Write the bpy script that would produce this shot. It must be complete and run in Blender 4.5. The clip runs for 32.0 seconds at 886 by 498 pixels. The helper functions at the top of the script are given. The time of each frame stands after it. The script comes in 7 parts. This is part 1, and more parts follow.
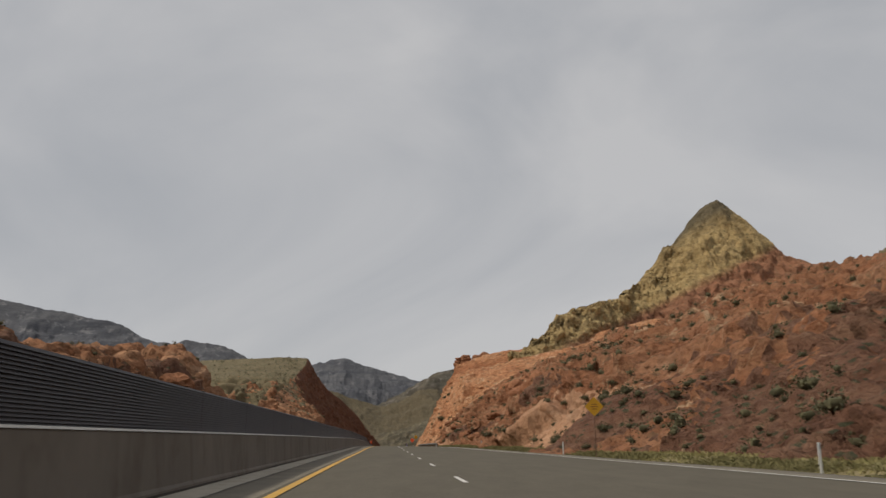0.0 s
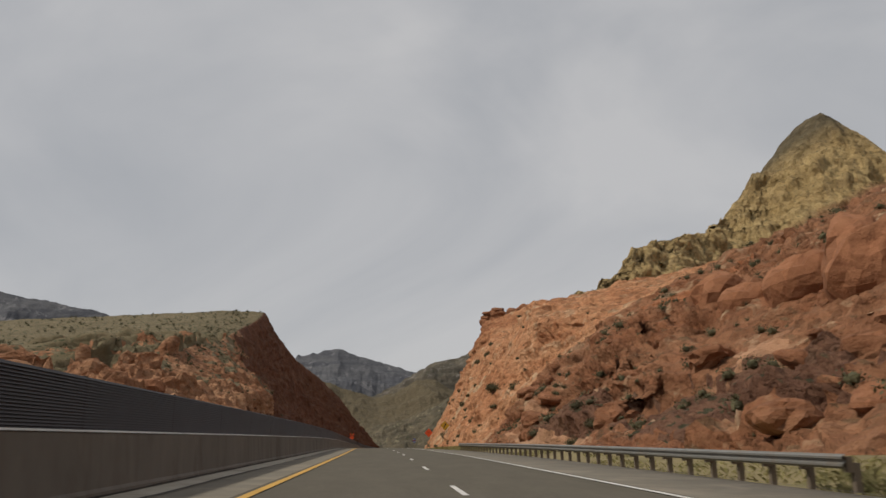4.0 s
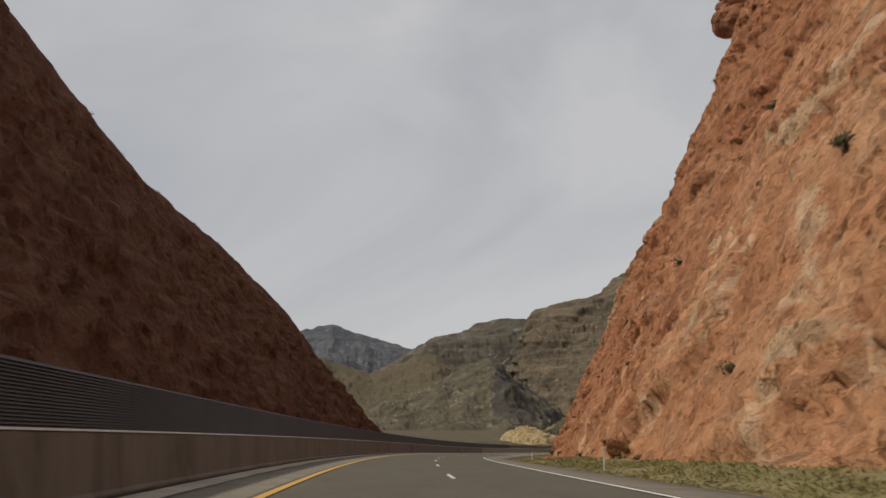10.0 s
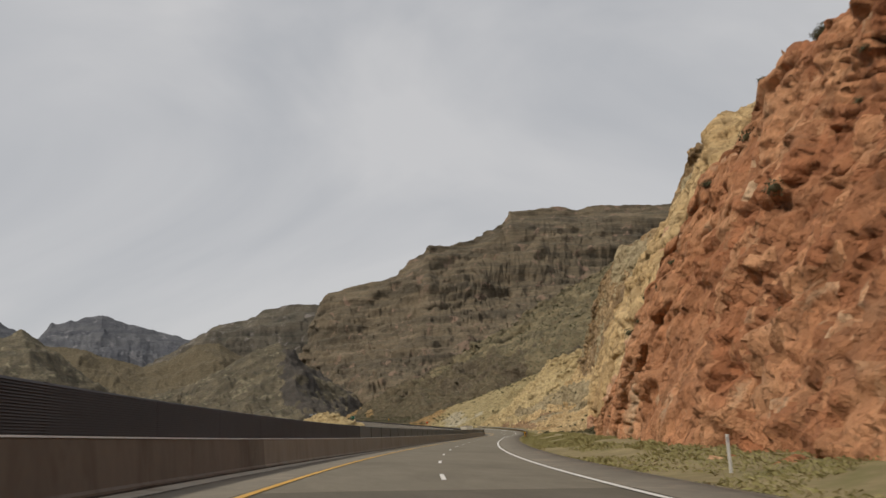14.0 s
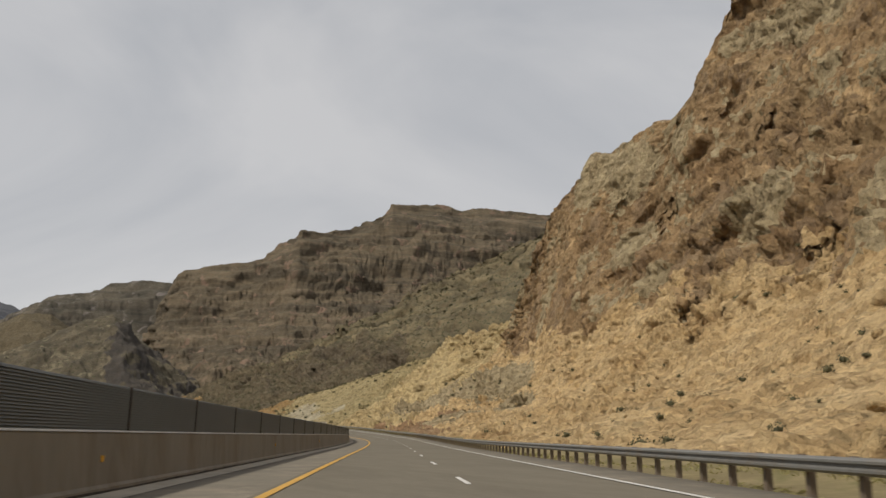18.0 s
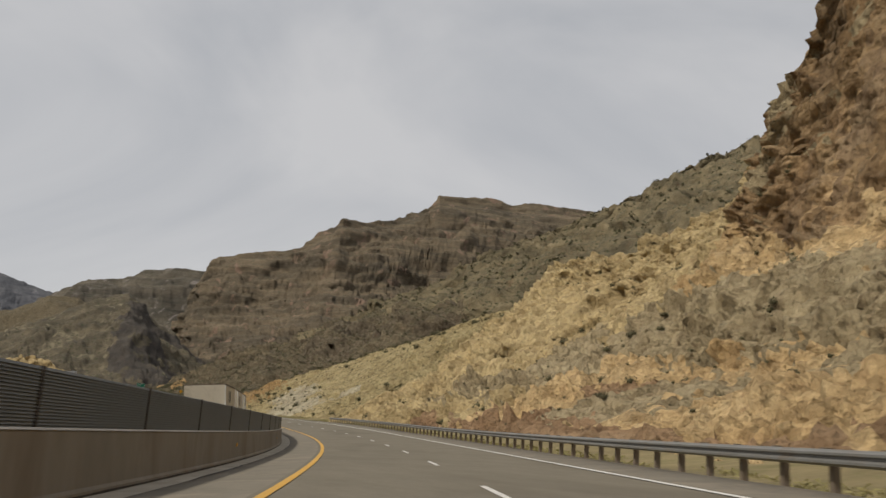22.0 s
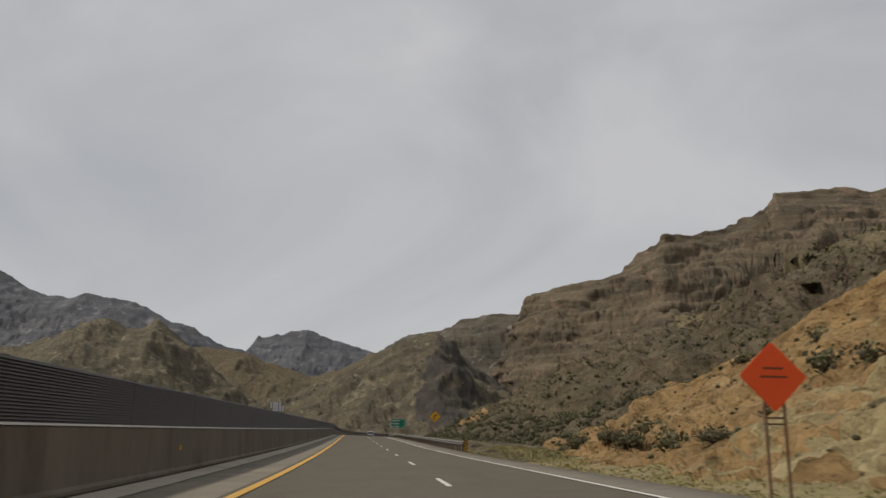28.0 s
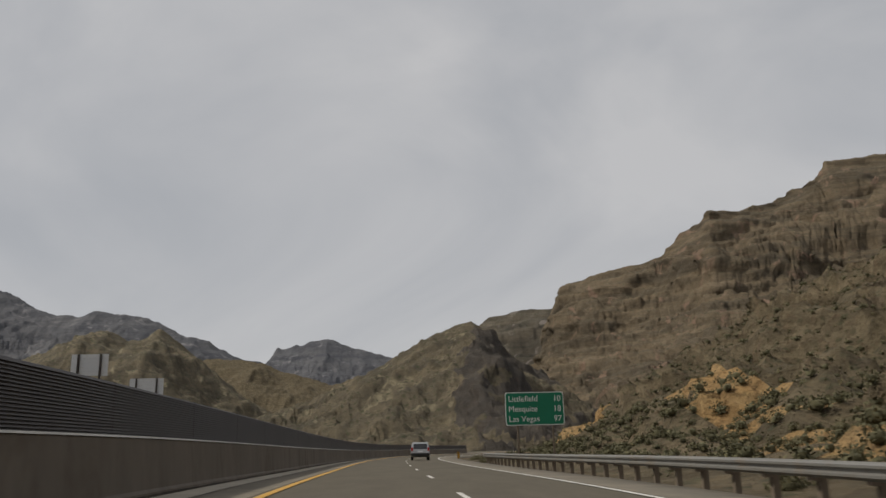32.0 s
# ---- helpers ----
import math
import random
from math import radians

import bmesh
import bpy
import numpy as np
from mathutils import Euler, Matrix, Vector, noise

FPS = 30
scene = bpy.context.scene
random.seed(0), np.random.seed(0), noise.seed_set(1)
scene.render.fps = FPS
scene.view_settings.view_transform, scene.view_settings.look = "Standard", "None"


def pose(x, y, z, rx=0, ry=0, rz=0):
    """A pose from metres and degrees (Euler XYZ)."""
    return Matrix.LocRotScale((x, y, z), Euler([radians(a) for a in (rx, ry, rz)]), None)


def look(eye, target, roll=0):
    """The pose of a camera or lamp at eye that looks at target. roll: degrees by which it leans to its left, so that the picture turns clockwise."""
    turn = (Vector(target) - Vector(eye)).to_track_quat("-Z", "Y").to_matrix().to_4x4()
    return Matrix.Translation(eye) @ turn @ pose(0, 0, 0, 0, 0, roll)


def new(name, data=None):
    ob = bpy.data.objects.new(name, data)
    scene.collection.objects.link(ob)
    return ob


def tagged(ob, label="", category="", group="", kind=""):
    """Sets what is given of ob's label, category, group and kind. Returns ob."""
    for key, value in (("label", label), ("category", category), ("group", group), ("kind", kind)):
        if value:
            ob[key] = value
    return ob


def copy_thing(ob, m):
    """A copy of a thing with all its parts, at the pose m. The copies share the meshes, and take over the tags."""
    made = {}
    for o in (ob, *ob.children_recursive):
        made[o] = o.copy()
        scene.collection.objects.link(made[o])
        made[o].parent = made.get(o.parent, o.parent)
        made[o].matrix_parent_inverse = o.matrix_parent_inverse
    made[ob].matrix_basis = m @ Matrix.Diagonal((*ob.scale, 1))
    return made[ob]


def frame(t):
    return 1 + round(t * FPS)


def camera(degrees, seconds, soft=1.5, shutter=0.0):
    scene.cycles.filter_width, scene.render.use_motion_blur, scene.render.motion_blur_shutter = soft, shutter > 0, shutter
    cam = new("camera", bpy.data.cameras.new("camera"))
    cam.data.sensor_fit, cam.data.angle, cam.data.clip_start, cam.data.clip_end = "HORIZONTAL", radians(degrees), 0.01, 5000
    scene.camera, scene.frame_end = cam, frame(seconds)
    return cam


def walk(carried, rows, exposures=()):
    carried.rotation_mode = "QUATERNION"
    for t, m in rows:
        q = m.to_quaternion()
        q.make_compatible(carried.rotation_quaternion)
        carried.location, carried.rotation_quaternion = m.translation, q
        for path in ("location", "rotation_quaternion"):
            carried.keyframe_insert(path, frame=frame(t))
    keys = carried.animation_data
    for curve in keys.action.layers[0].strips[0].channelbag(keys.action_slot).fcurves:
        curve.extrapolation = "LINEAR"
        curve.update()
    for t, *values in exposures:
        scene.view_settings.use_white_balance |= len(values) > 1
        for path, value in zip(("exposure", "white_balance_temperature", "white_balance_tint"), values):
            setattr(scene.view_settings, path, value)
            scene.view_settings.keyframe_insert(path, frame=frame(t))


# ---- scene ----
# ---------------------------------------------------------------- camera
cam = camera(56.8, 32.0, soft=1.5, shutter=0.12)
ROWS = [
    (0.0, -0.28, -0.02, 1.00, 104.28, 0.28, -0.00),
    (0.5, -1.54, 18.82, 1.42, 104.23, 0.34, -0.03),
    (1.0, -2.78, 37.66, 1.81, 104.11, 0.61, -0.09),
    (1.5, -4.01, 56.48, 2.19, 104.15, 0.80, -0.19),
    (2.0, -5.25, 75.30, 2.59, 104.23, 0.73, -0.17),
    (2.5, -6.49, 94.11, 3.00, 104.21, 0.62, -0.19),
    (3.0, -7.71, 112.91, 3.38, 104.05, 0.52, -0.28),
    (3.5, -8.91, 131.71, 3.70, 103.88, 0.44, -0.34),
    (4.0, -10.10, 150.50, 3.98, 103.80, 0.40, -0.31),
    (4.5, -11.30, 169.27, 4.25, 103.79, 0.38, -0.20),
    (5.0, -12.54, 188.02, 4.51, 103.76, 0.38, -0.05),
    (5.5, -13.92, 206.73, 4.75, 103.68, 0.40, 0.23),
    (6.0, -15.47, 225.41, 4.96, 103.58, 0.56, 0.60),
    (6.5, -17.17, 244.06, 5.14, 103.48, 0.53, 0.89),
    (7.0, -18.91, 262.67, 5.28, 103.34, 0.37, 0.67),
    (7.5, -20.49, 281.27, 5.37, 103.14, 0.23, 0.31),
    (8.0, -21.78, 299.88, 5.38, 102.94, 0.01, -0.14),
    (8.5, -22.95, 318.47, 5.36, 102.90, -0.14, -0.34),
    (9.0, -24.12, 337.04, 5.32, 102.80, -0.19, -0.38),
    (9.5, -25.33, 355.58, 5.24, 102.65, -0.02, -0.30),
    (10.0, -26.52, 374.11, 5.10, 102.47, 0.19, -0.61),
    (10.5, -27.49, 392.62, 4.90, 102.26, 0.59, -1.63),
    (11.0, -28.01, 411.14, 4.63, 102.02, 1.03, -3.25),
    (11.5, -27.86, 429.63, 4.29, 101.82, 1.55, -5.29),
    (12.0, -27.04, 448.09, 3.88, 101.63, 2.16, -7.24),
    (12.5, -25.57, 466.50, 3.41, 101.48, 2.90, -8.90),
    (13.0, -23.56, 484.87, 2.90, 101.42, 3.32, -10.68),
    (13.5, -21.04, 503.18, 2.39, 101.46, 3.31, -12.67),
    (14.0, -17.87, 521.41, 1.92, 101.54, 2.79, -14.95),
    (14.5, -13.96, 539.50, 1.47, 101.63, 1.99, -17.28),
    (15.0, -9.33, 557.45, 1.06, 101.71, 1.09, -19.46),
    (15.5, -4.12, 575.25, 0.67, 101.76, 0.26, -21.32),
    (16.0, 1.45, 592.97, 0.27, 101.74, -0.37, -22.75),
    (16.5, 7.25, 610.67, -0.13, 101.77, -0.68, -23.58),
    (17.0, 13.26, 628.35, -0.51, 101.84, -0.98, -23.86),
    (17.5, 19.58, 645.97, -0.89, 101.80, -1.24, -24.40),
    (18.0, 26.07, 663.58, -1.29, 101.74, -1.25, -24.63),
    (18.5, 32.65, 681.20, -1.70, 101.78, -1.37, -24.81),
    (19.0, 39.35, 698.83, -2.09, 101.80, -1.33, -25.16),
    (19.5, 46.21, 716.45, -2.48, 101.82, -1.18, -25.23),
    (20.0, 53.06, 734.12, -2.85, 101.89, -1.05, -24.98),
    (20.5, 59.73, 751.89, -3.20, 101.96, -1.34, -24.26),
    (21.0, 66.13, 769.76, -3.53, 102.05, -1.92, -23.58),
    (21.5, 72.28, 787.72, -3.85, 102.05, -2.82, -22.87),
    (22.0, 78.15, 805.78, -4.16, 102.09, -3.70, -21.98),
    (22.5, 83.68, 823.95, -4.46, 102.19, -4.37, -20.68),
    (23.0, 88.75, 842.26, -4.71, 102.36, -4.94, -18.92),
    (23.5, 93.32, 860.69, -4.89, 102.58, -5.64, -17.10),
    (24.0, 97.23, 879.28, -4.99, 102.82, -6.23, -14.88),
    (24.5, 100.42, 897.99, -5.02, 102.93, -6.89, -12.62),
    (25.0, 102.86, 916.77, -5.00, 103.23, -7.17, -10.37),
    (25.5, 104.55, 935.59, -4.89, 103.40, -6.65, -8.32),
    (26.0, 105.64, 954.42, -4.72, 103.50, -5.51, -6.43),
    (26.5, 106.27, 973.23, -4.49, 103.72, -4.17, -4.67),
    (27.0, 106.37, 992.01, -4.19, 103.96, -2.99, -2.82),
    (27.5, 105.87, 1010.76, -3.81, 104.19, -1.99, -1.04),
    (28.0, 104.82, 1029.45, -3.38, 104.37, -1.14, 0.52),
    (28.5, 103.30, 1048.08, -2.91, 104.51, -0.38, 1.69),
    (29.0, 101.38, 1066.67, -2.40, 104.61, 0.36, 2.26),
    (29.5, 99.25, 1085.22, -1.85, 104.74, 1.00, 2.53),
    (30.0, 97.05, 1103.76, -1.25, 104.87, 1.17, 2.58),
    (30.5, 94.85, 1122.28, -0.63, 104.91, 1.12, 2.59),
    (31.0, 92.65, 1140.80, 0.00, 104.90, 1.14, 2.55),
    (31.5, 90.46, 1159.30, 0.62, 104.84, 1.27, 2.51),
    (32.0, 88.29, 1177.80, 1.24, 104.86, 1.38, 2.45),
]
walk(cam, [(t, pose(x, y, z, rx, ry, rz)) for t, x, y, z, rx, ry, rz in ROWS],
     exposures=[(0.0, -0.12), (10.0, -0.05), (16.0, 0.05), (25.0, 0.0), (32.0, -0.1)])

# ---------------------------------------------------------------- sky and sun
SUN_FROM = (98.0, 50.0)          # degrees to the left of straight ahead, degrees high
world = bpy.data.worlds.new("sky")
scene.world = world
world.use_nodes = True
wn, wl = world.node_tree.nodes, world.node_tree.links
wn.clear()


def wnode(kind, **props):
    n = wn.new(kind)
    for k, v in props.items():
        if k == "op":
            n.operation = v
        elif k == "blend":
            n.blend_type = v
    return n


w_out = wnode("ShaderNodeOutputWorld")
w_bg = wnode("ShaderNodeBackground")
w_sky = wnode("ShaderNodeTexSky")
w_sky.sky_type = "NISHITA"
w_sky.sun_disc = False
w_sky.sun_elevation = radians(SUN_FROM[1])
w_sky.sun_rotation = radians(-SUN_FROM[0])
w_gain = wnode("ShaderNodeVectorMath", op="SCALE")
w_gain.inputs["Scale"].default_value = 0.1
wl.new(w_sky.outputs[0], w_gain.inputs[0])
w_co = wnode("ShaderNodeTexCoord")
w_map = wnode("ShaderNodeMapping")
w_map.inputs["Scale"].default_value = (1.0, 1.3, 2.0)
w_map.inputs["Rotation"].default_value = (0.25, 0.1, 0.5)
wl.new(w_co.outputs["Generated"], w_map.inputs[0])
w_n = wnode("ShaderNodeTexNoise")
w_n.inputs["Scale"].default_value = 1.5
w_n.inputs["Detail"].default_value = 6.0
w_n.inputs["Roughness"].default_value = 0.5
w_n.inputs["Distortion"].default_value = 0.8
wl.new(w_map.outputs[0], w_n.inputs[0])
w_ramp = wnode("ShaderNodeValToRGB")
cr_ = w_ramp.color_ramp
cr_.elements[0].position, cr_.elements[0].color = 0.36, (0.395, 0.41, 0.435, 1)
cr_.elements[1].position, cr_.elements[1].color = 0.64, (0.57, 0.566, 0.57, 1)
cr_.elements.new(0.5).color = (0.482, 0.487, 0.502, 1)
wl.new(w_n.outputs["Fac"], w_ramp.inputs[0])
w_mix = wnode("ShaderNodeMixRGB")
w_mix.inputs[0].default_value = 0.94
wl.new(w_gain.outputs[0], w_mix.inputs[1])
wl.new(w_ramp.outputs[0], w_mix.inputs[2])
wl.new(w_mix.outputs[0], w_bg.inputs[0])
w_bg.inputs[1].default_value = 1.0
wl.new(w_bg.outputs[0], w_out.inputs[0])

sun = new("sun", bpy.data.lights.new("sun", "SUN"))
sun.data.energy, sun.data.angle, sun.data.color = 2.7, radians(4.0), (1.0, 0.93, 0.82)
az, el = radians(SUN_FROM[0]), radians(SUN_FROM[1])
sun.matrix_world = look((-math.sin(az) * math.cos(el) * 300, math.cos(az) * math.cos(el) * 300, math.sin(el) * 300), (0, 0, 0))

# ---------------------------------------------------------------- the road's line
# stations every 25 m from 50 m behind the start: compass heading, grade and cross fall, degrees
HEADING = [4.08, 4.08, 4.08, 4.04, 3.92, 3.91, 3.87, 3.76, 3.76, 3.92, 4.19, 4.66, 4.94, 4.54, 3.96, 3.71, 3.78, 3.48, 1.94, -0.59, -3.25, -5.52, -8.08, -11.11, -14.21, -16.89, -18.82, -19.66, -20.23, -20.58, -20.9, -21.16, -20.83, -19.88, -18.97, -17.82, -15.95, -13.59, -10.77, -7.78, -4.94, -2.39, -0.03, 2.4, 4.56, 6, 6.54, 6.66, 6.66, 6.6, 6.53, 6.4, 6, 5, 3.2, 0.6, -2.6, -6.2, -10, -14, -18, -22, -26]
GRADE = [1.3, 1.3, 1.3, 1.21, 1.14, 1.25, 1.19, 0.96, 0.82, 0.8, 0.73, 0.6, 0.46, 0.24, -0.03, -0.11, -0.27, -0.51, -0.8, -1.1, -1.36, -1.53, -1.54, -1.44, -1.31, -1.23, -1.24, -1.17, -1.17, -1.24, -1.19, -1.17, -1.09, -0.98, -0.93, -0.89, -0.73, -0.47, -0.16, 0.04, 0.37, 0.51, 0.81, 1.13, 1.38, 1.56, 1.71, 1.89, 1.93, 1.88, 1.88, 1, 1, 1, 1, 1, 1, 1, 1, 1, 1, 1, 1]
BANK = [0.28, 0.28, 0.28, 0.42, 0.75, 0.73, 0.59, 0.47, 0.4, 0.38, 0.38, 0.56, 0.49, 0.29, 0.02, -0.17, -0.09, 0.19, 0.73, 1.38, 2.2, 3.11, 3.36, 2.72, 1.59, 0.42, -0.43, -0.82, -1.2, -1.27, -1.36, -1.21, -1.07, -1.56, -2.59, -3.75, -4.59, -5.44, -6.24, -7.04, -6.91, -5.54, -3.8, -2.34, -1.17, -0.15, 0.81, 1.17, 1.12, 1.22, 1.38, 1, 0.8, 0.6, 0.6, 1, 1.5, 2, 2, 2, 2, 2, 2]
STEP = 25.0


def glide(values, x):
    v = np.asarray(values, float)
    x = np.clip(x, 0, len(v) - 1.000001)
    i = x.astype(int)
    f = x - i
    a, b, c, d = (v[np.clip(i + k, 0, len(v) - 1)] for k in (-1, 0, 1, 2))
    return 0.5 * (2 * b + (c - a) * f + (2 * a - 5 * b + 4 * c - d) * f ** 2 + (3 * b - a - 3 * c + d) * f ** 3)


LINE_S = np.arange(-50.0, -50.0 + STEP * (len(HEADING) - 1) + 0.01, 1.0)
_k = (LINE_S + 50.0) / STEP
LINE_H = np.radians(glide(HEADING, _k))
_d = np.stack([-np.sin(LINE_H), np.cos(LINE_H), np.tan(np.radians(glide(GRADE, _k)))], 1)
LINE_C = np.zeros((len(LINE_S), 3))
LINE_C[1:] = np.cumsum(0.5 * (_d[1:] + _d[:-1]), 0)
LINE_C -= LINE_C[50]
LINE_B = np.tan(np.radians(glide(BANK, _k)))
S_END = float(LINE_S[-1])


def on_road(s, u, h):
    """Places s metres along the road, u to the right of the driver's line, h above the road's face."""
    s, u, h = np.broadcast_arrays(np.asarray(s, float), np.asarray(u, float), np.asarray(h, float))
    x, y, z = (np.interp(s, LINE_S, LINE_C[:, k]) for k in range(3))
    a = np.interp(s, LINE_S, LINE_H)
    over = np.where(s > S_END, s - S_END, np.where(s < LINE_S[0], s - LINE_S[0], 0.0))
    x, y = x - np.sin(a) * over, y + np.cos(a) * over
    fall = np.clip(u, -16.0, 9.0) * np.interp(s, LINE_S, LINE_B)
    return np.stack([x + np.cos(a) * u, y + np.sin(a) * u, z + h - fall], -1)


def road_pose(s, u, h=0.0, turn=0.0, upright=True):
    """A pose at a place on the road: +y ahead, +x right, z up."""
    p = on_road(s, u, h)
    a = math.degrees(float(np.interp(s, LINE_S, LINE_H)))
    lean = 0.0 if upright else math.degrees(math.atan(float(np.interp(s, LINE_S, LINE_B))))
    return pose(float(p[0]), float(p[1]), float(p[2]), 0, lean, a + turn)


# ---------------------------------------------------------------- noise
def _hash(i, j, k, seed):
    n = (i * 374761393 + j * 668265263 + k * 2147483647 + seed * 974634777) & 0xFFFFFFFF
    n = ((n ^ (n >> 13)) * 1274126177) & 0xFFFFFFFF
    n = ((n ^ (n >> 16)) * 2246822519) & 0xFFFFFFFF
    return ((n ^ (n >> 15)) & 0xFFFFFF) / float(0xFFFFFF)


def grain(p, seed=0):
    """Smooth noise, -1 to 1, at places p."""
    q = np.floor(p).astype(np.int64)
    f = p - q
    f = f * f * f * (f * (f * 6 - 15) + 10)
    out = 0
    for dx in (0, 1):
        wx = f[..., 0] if dx else 1 - f[..., 0]
        for dy in (0, 1):
            wy = f[..., 1] if dy else 1 - f[..., 1]
            for dz in (0, 1):
                wz = f[..., 2] if dz else 1 - f[..., 2]
                out = out + wx * wy * wz * _hash(q[..., 0] + dx, q[..., 1] + dy, q[..., 2] + dz, seed)
    return out * 2 - 1


def rough(p, octaves=4, seed=0, gain=0.5):
    out, amp, tot = 0, 1.0, 0
    for o in range(octaves):
        out = out + amp * grain(p * 2 ** o + 17.3 * o, seed + o)
        tot += amp
        amp *= gain
    return out / tot


def ridged(p, octaves=4, seed=0):
    out, amp, tot = 0, 1.0, 0
    for o in range(octaves):
        out = out + amp * (1 - 2 * np.abs(grain(p * 2 ** o + 5.1 * o, seed + o)))
        tot += amp
        amp *= 0.5
    return out / tot


def blocks(p, seed=0):
    """Broken rock: every cell its own step out (-1 to 1), and how near the next crack is (0 at it)."""
    q = np.floor(p).astype(np.int64)
    best = np.full(p.shape[:-1], 9.0)
    second = best.copy()
    val = np.zeros(p.shape[:-1])
    for dx in (-1, 0, 1):
        for dy in (-1, 0, 1):
            for dz in (-1, 0, 1):
                i, j, k = q[..., 0] + dx, q[..., 1] + dy, q[..., 2] + dz
                d = ((i + _hash(i, j, k, seed) - p[..., 0]) ** 2 + (j + _hash(i, j, k, seed + 1) - p[..., 1]) ** 2
                     + (k + _hash(i, j, k, seed + 2) - p[..., 2]) ** 2)
                near = d < best
                second = np.where(near, best, np.minimum(second, d))
                val = np.where(near, _hash(i, j, k, seed + 3), val)
                best = np.where(near, d, best)
    return val * 2 - 1, np.clip((np.sqrt(second) - np.sqrt(best)) * 3, 0, 1)


def facets(p, seed=0):
    """Angular rock: every cell a tilted plane of its own, and how near the next crack is (0 at it)."""
    q = np.floor(p).astype(np.int64)
    best = np.full(p.shape[:-1], 9.0)
    second = best.copy()
    val = np.zeros(p.shape[:-1])
    for dx in (-1, 0, 1):
        for dy in (-1, 0, 1):
            for dz in (-1, 0, 1):
                i, j, k = q[..., 0] + dx, q[..., 1] + dy, q[..., 2] + dz
                h = [_hash(i, j, k, seed + m) for m in range(6)]
                ox, oy, oz = p[..., 0] - i - h[0], p[..., 1] - j - h[1], p[..., 2] - k - h[2]
                d = ox ** 2 + oy ** 2 + oz ** 2
                near = d < best
                second = np.where(near, best, np.minimum(second, d))
                plane = (h[3] - 0.5) + 1.3 * (h[4] - 0.5) * ox + 1.5 * (h[5] - 0.66) * oz
                val = np.where(near, plane, val)
                best = np.where(near, d, best)
    return val, np.clip((np.sqrt(second) - np.sqrt(best)) * 4, 0, 1)


# ---------------------------------------------------------------- mesh helpers
def mesh_from(name, verts, faces, mats, smooth=False, index=None):
    me = bpy.data.meshes.new(name)
    v = np.asarray(verts, np.float32).reshape(-1, 3)
    f = np.asarray(faces, np.int32)
    me.vertices.add(len(v))
    me.vertices.foreach_set("co", v.ravel())
    n = f.shape[1]
    me.loops.add(f.size)
    me.loops.foreach_set("vertex_index", f.ravel())
    me.polygons.add(len(f))
    me.polygons.foreach_set("loop_start", np.arange(0, f.size, n, dtype=np.int32))
    me.polygons.foreach_set("use_smooth", np.full(len(f), smooth))
    for m in mats if isinstance(mats, (list, tuple)) else [mats]:
        me.materials.append(m)
    if index is not None:
        me.polygons.foreach_set("material_index", np.asarray(index, np.int32))
    me.update()
    me.validate()
    return me


def grid_faces(na, nb):
    i = np.arange(na * nb).reshape(na, nb)
    return np.stack([i[:-1, :-1], i[1:, :-1], i[1:, 1:], i[:-1, 1:]], -1).reshape(-1, 4)


def normals_of(g):
    da, db = np.gradient(g, axis=0), np.gradient(g, axis=1)
    n = np.cross(da, db)
    return n / np.maximum(np.linalg.norm(n, axis=-1, keepdims=True), 1e-9)


def sheet(name, g, mat, label, category, kind="structure", smooth=True):
    ob = new(name, mesh_from(name, g.reshape(-1, 3), grid_faces(*g.shape[:2]), mat, smooth))
    return tagged(ob, label, category, kind=kind)


def along(pairs):
    """A line through (s, value) pairs."""
    a = np.asarray(pairs, float)
    return lambda s: np.interp(s, a[:, 0], a[:, 1])


def strip(s, us, hs):
    """A grid along the road with the cross-section (us, hs), each a number or an array over s."""
    return np.stack([on_road(s, u, h) for u, h in zip(us, hs)], 1)


def part(name, bm, mat, parent=None, label=""):
    """Links a bmesh (or a mesh) as one object under parent."""
    if isinstance(bm, bmesh.types.BMesh):
        me = bpy.data.meshes.new(name)
        bm.to_mesh(me)
        bm.free()
    else:
        me = bm
    if mat is not None and not me.materials:
        me.materials.append(mat)
    ob = new(name, me)
    if parent is not None:
        ob.parent = parent
    if label:
        ob["label"] = label
    return ob


def box(bm, x0, y0, z0, x1, y1, z1, bevel=0.0):
    r = bmesh.ops.create_cube(bm, size=1.0, matrix=Matrix.LocRotScale(((x0 + x1) / 2, (y0 + y1) / 2, (z0 + z1) / 2), None, (x1 - x0, y1 - y0, z1 - z0)))
    if bevel:
        edges = list({e for v in r["verts"] for e in v.link_edges})
        bmesh.ops.bevel(bm, geom=edges, offset=bevel, segments=2, affect="EDGES", profile=0.7)
    return r["verts"]


def prism(bm, pts, axis, a, b):
    """Extrudes a closed outline of 2D points along an axis ('x', 'y' or 'z') from a to b."""
    def place(p, t):
        return {"x": (t, p[0], p[1]), "y": (p[0], t, p[1]), "z": (p[0], p[1], t)}[axis]
    lo = [bm.verts.new(place(p, a)) for p in pts]
    hi = [bm.verts.new(place(p, b)) for p in pts]
    n = len(pts)
    bm.faces.new(lo[::-1])
    bm.faces.new(hi)
    for i in range(n):
        bm.faces.new((lo[i], lo[(i + 1) % n], hi[(i + 1) % n], hi[i]))
    bmesh.ops.recalc_face_normals(bm, faces=bm.faces)


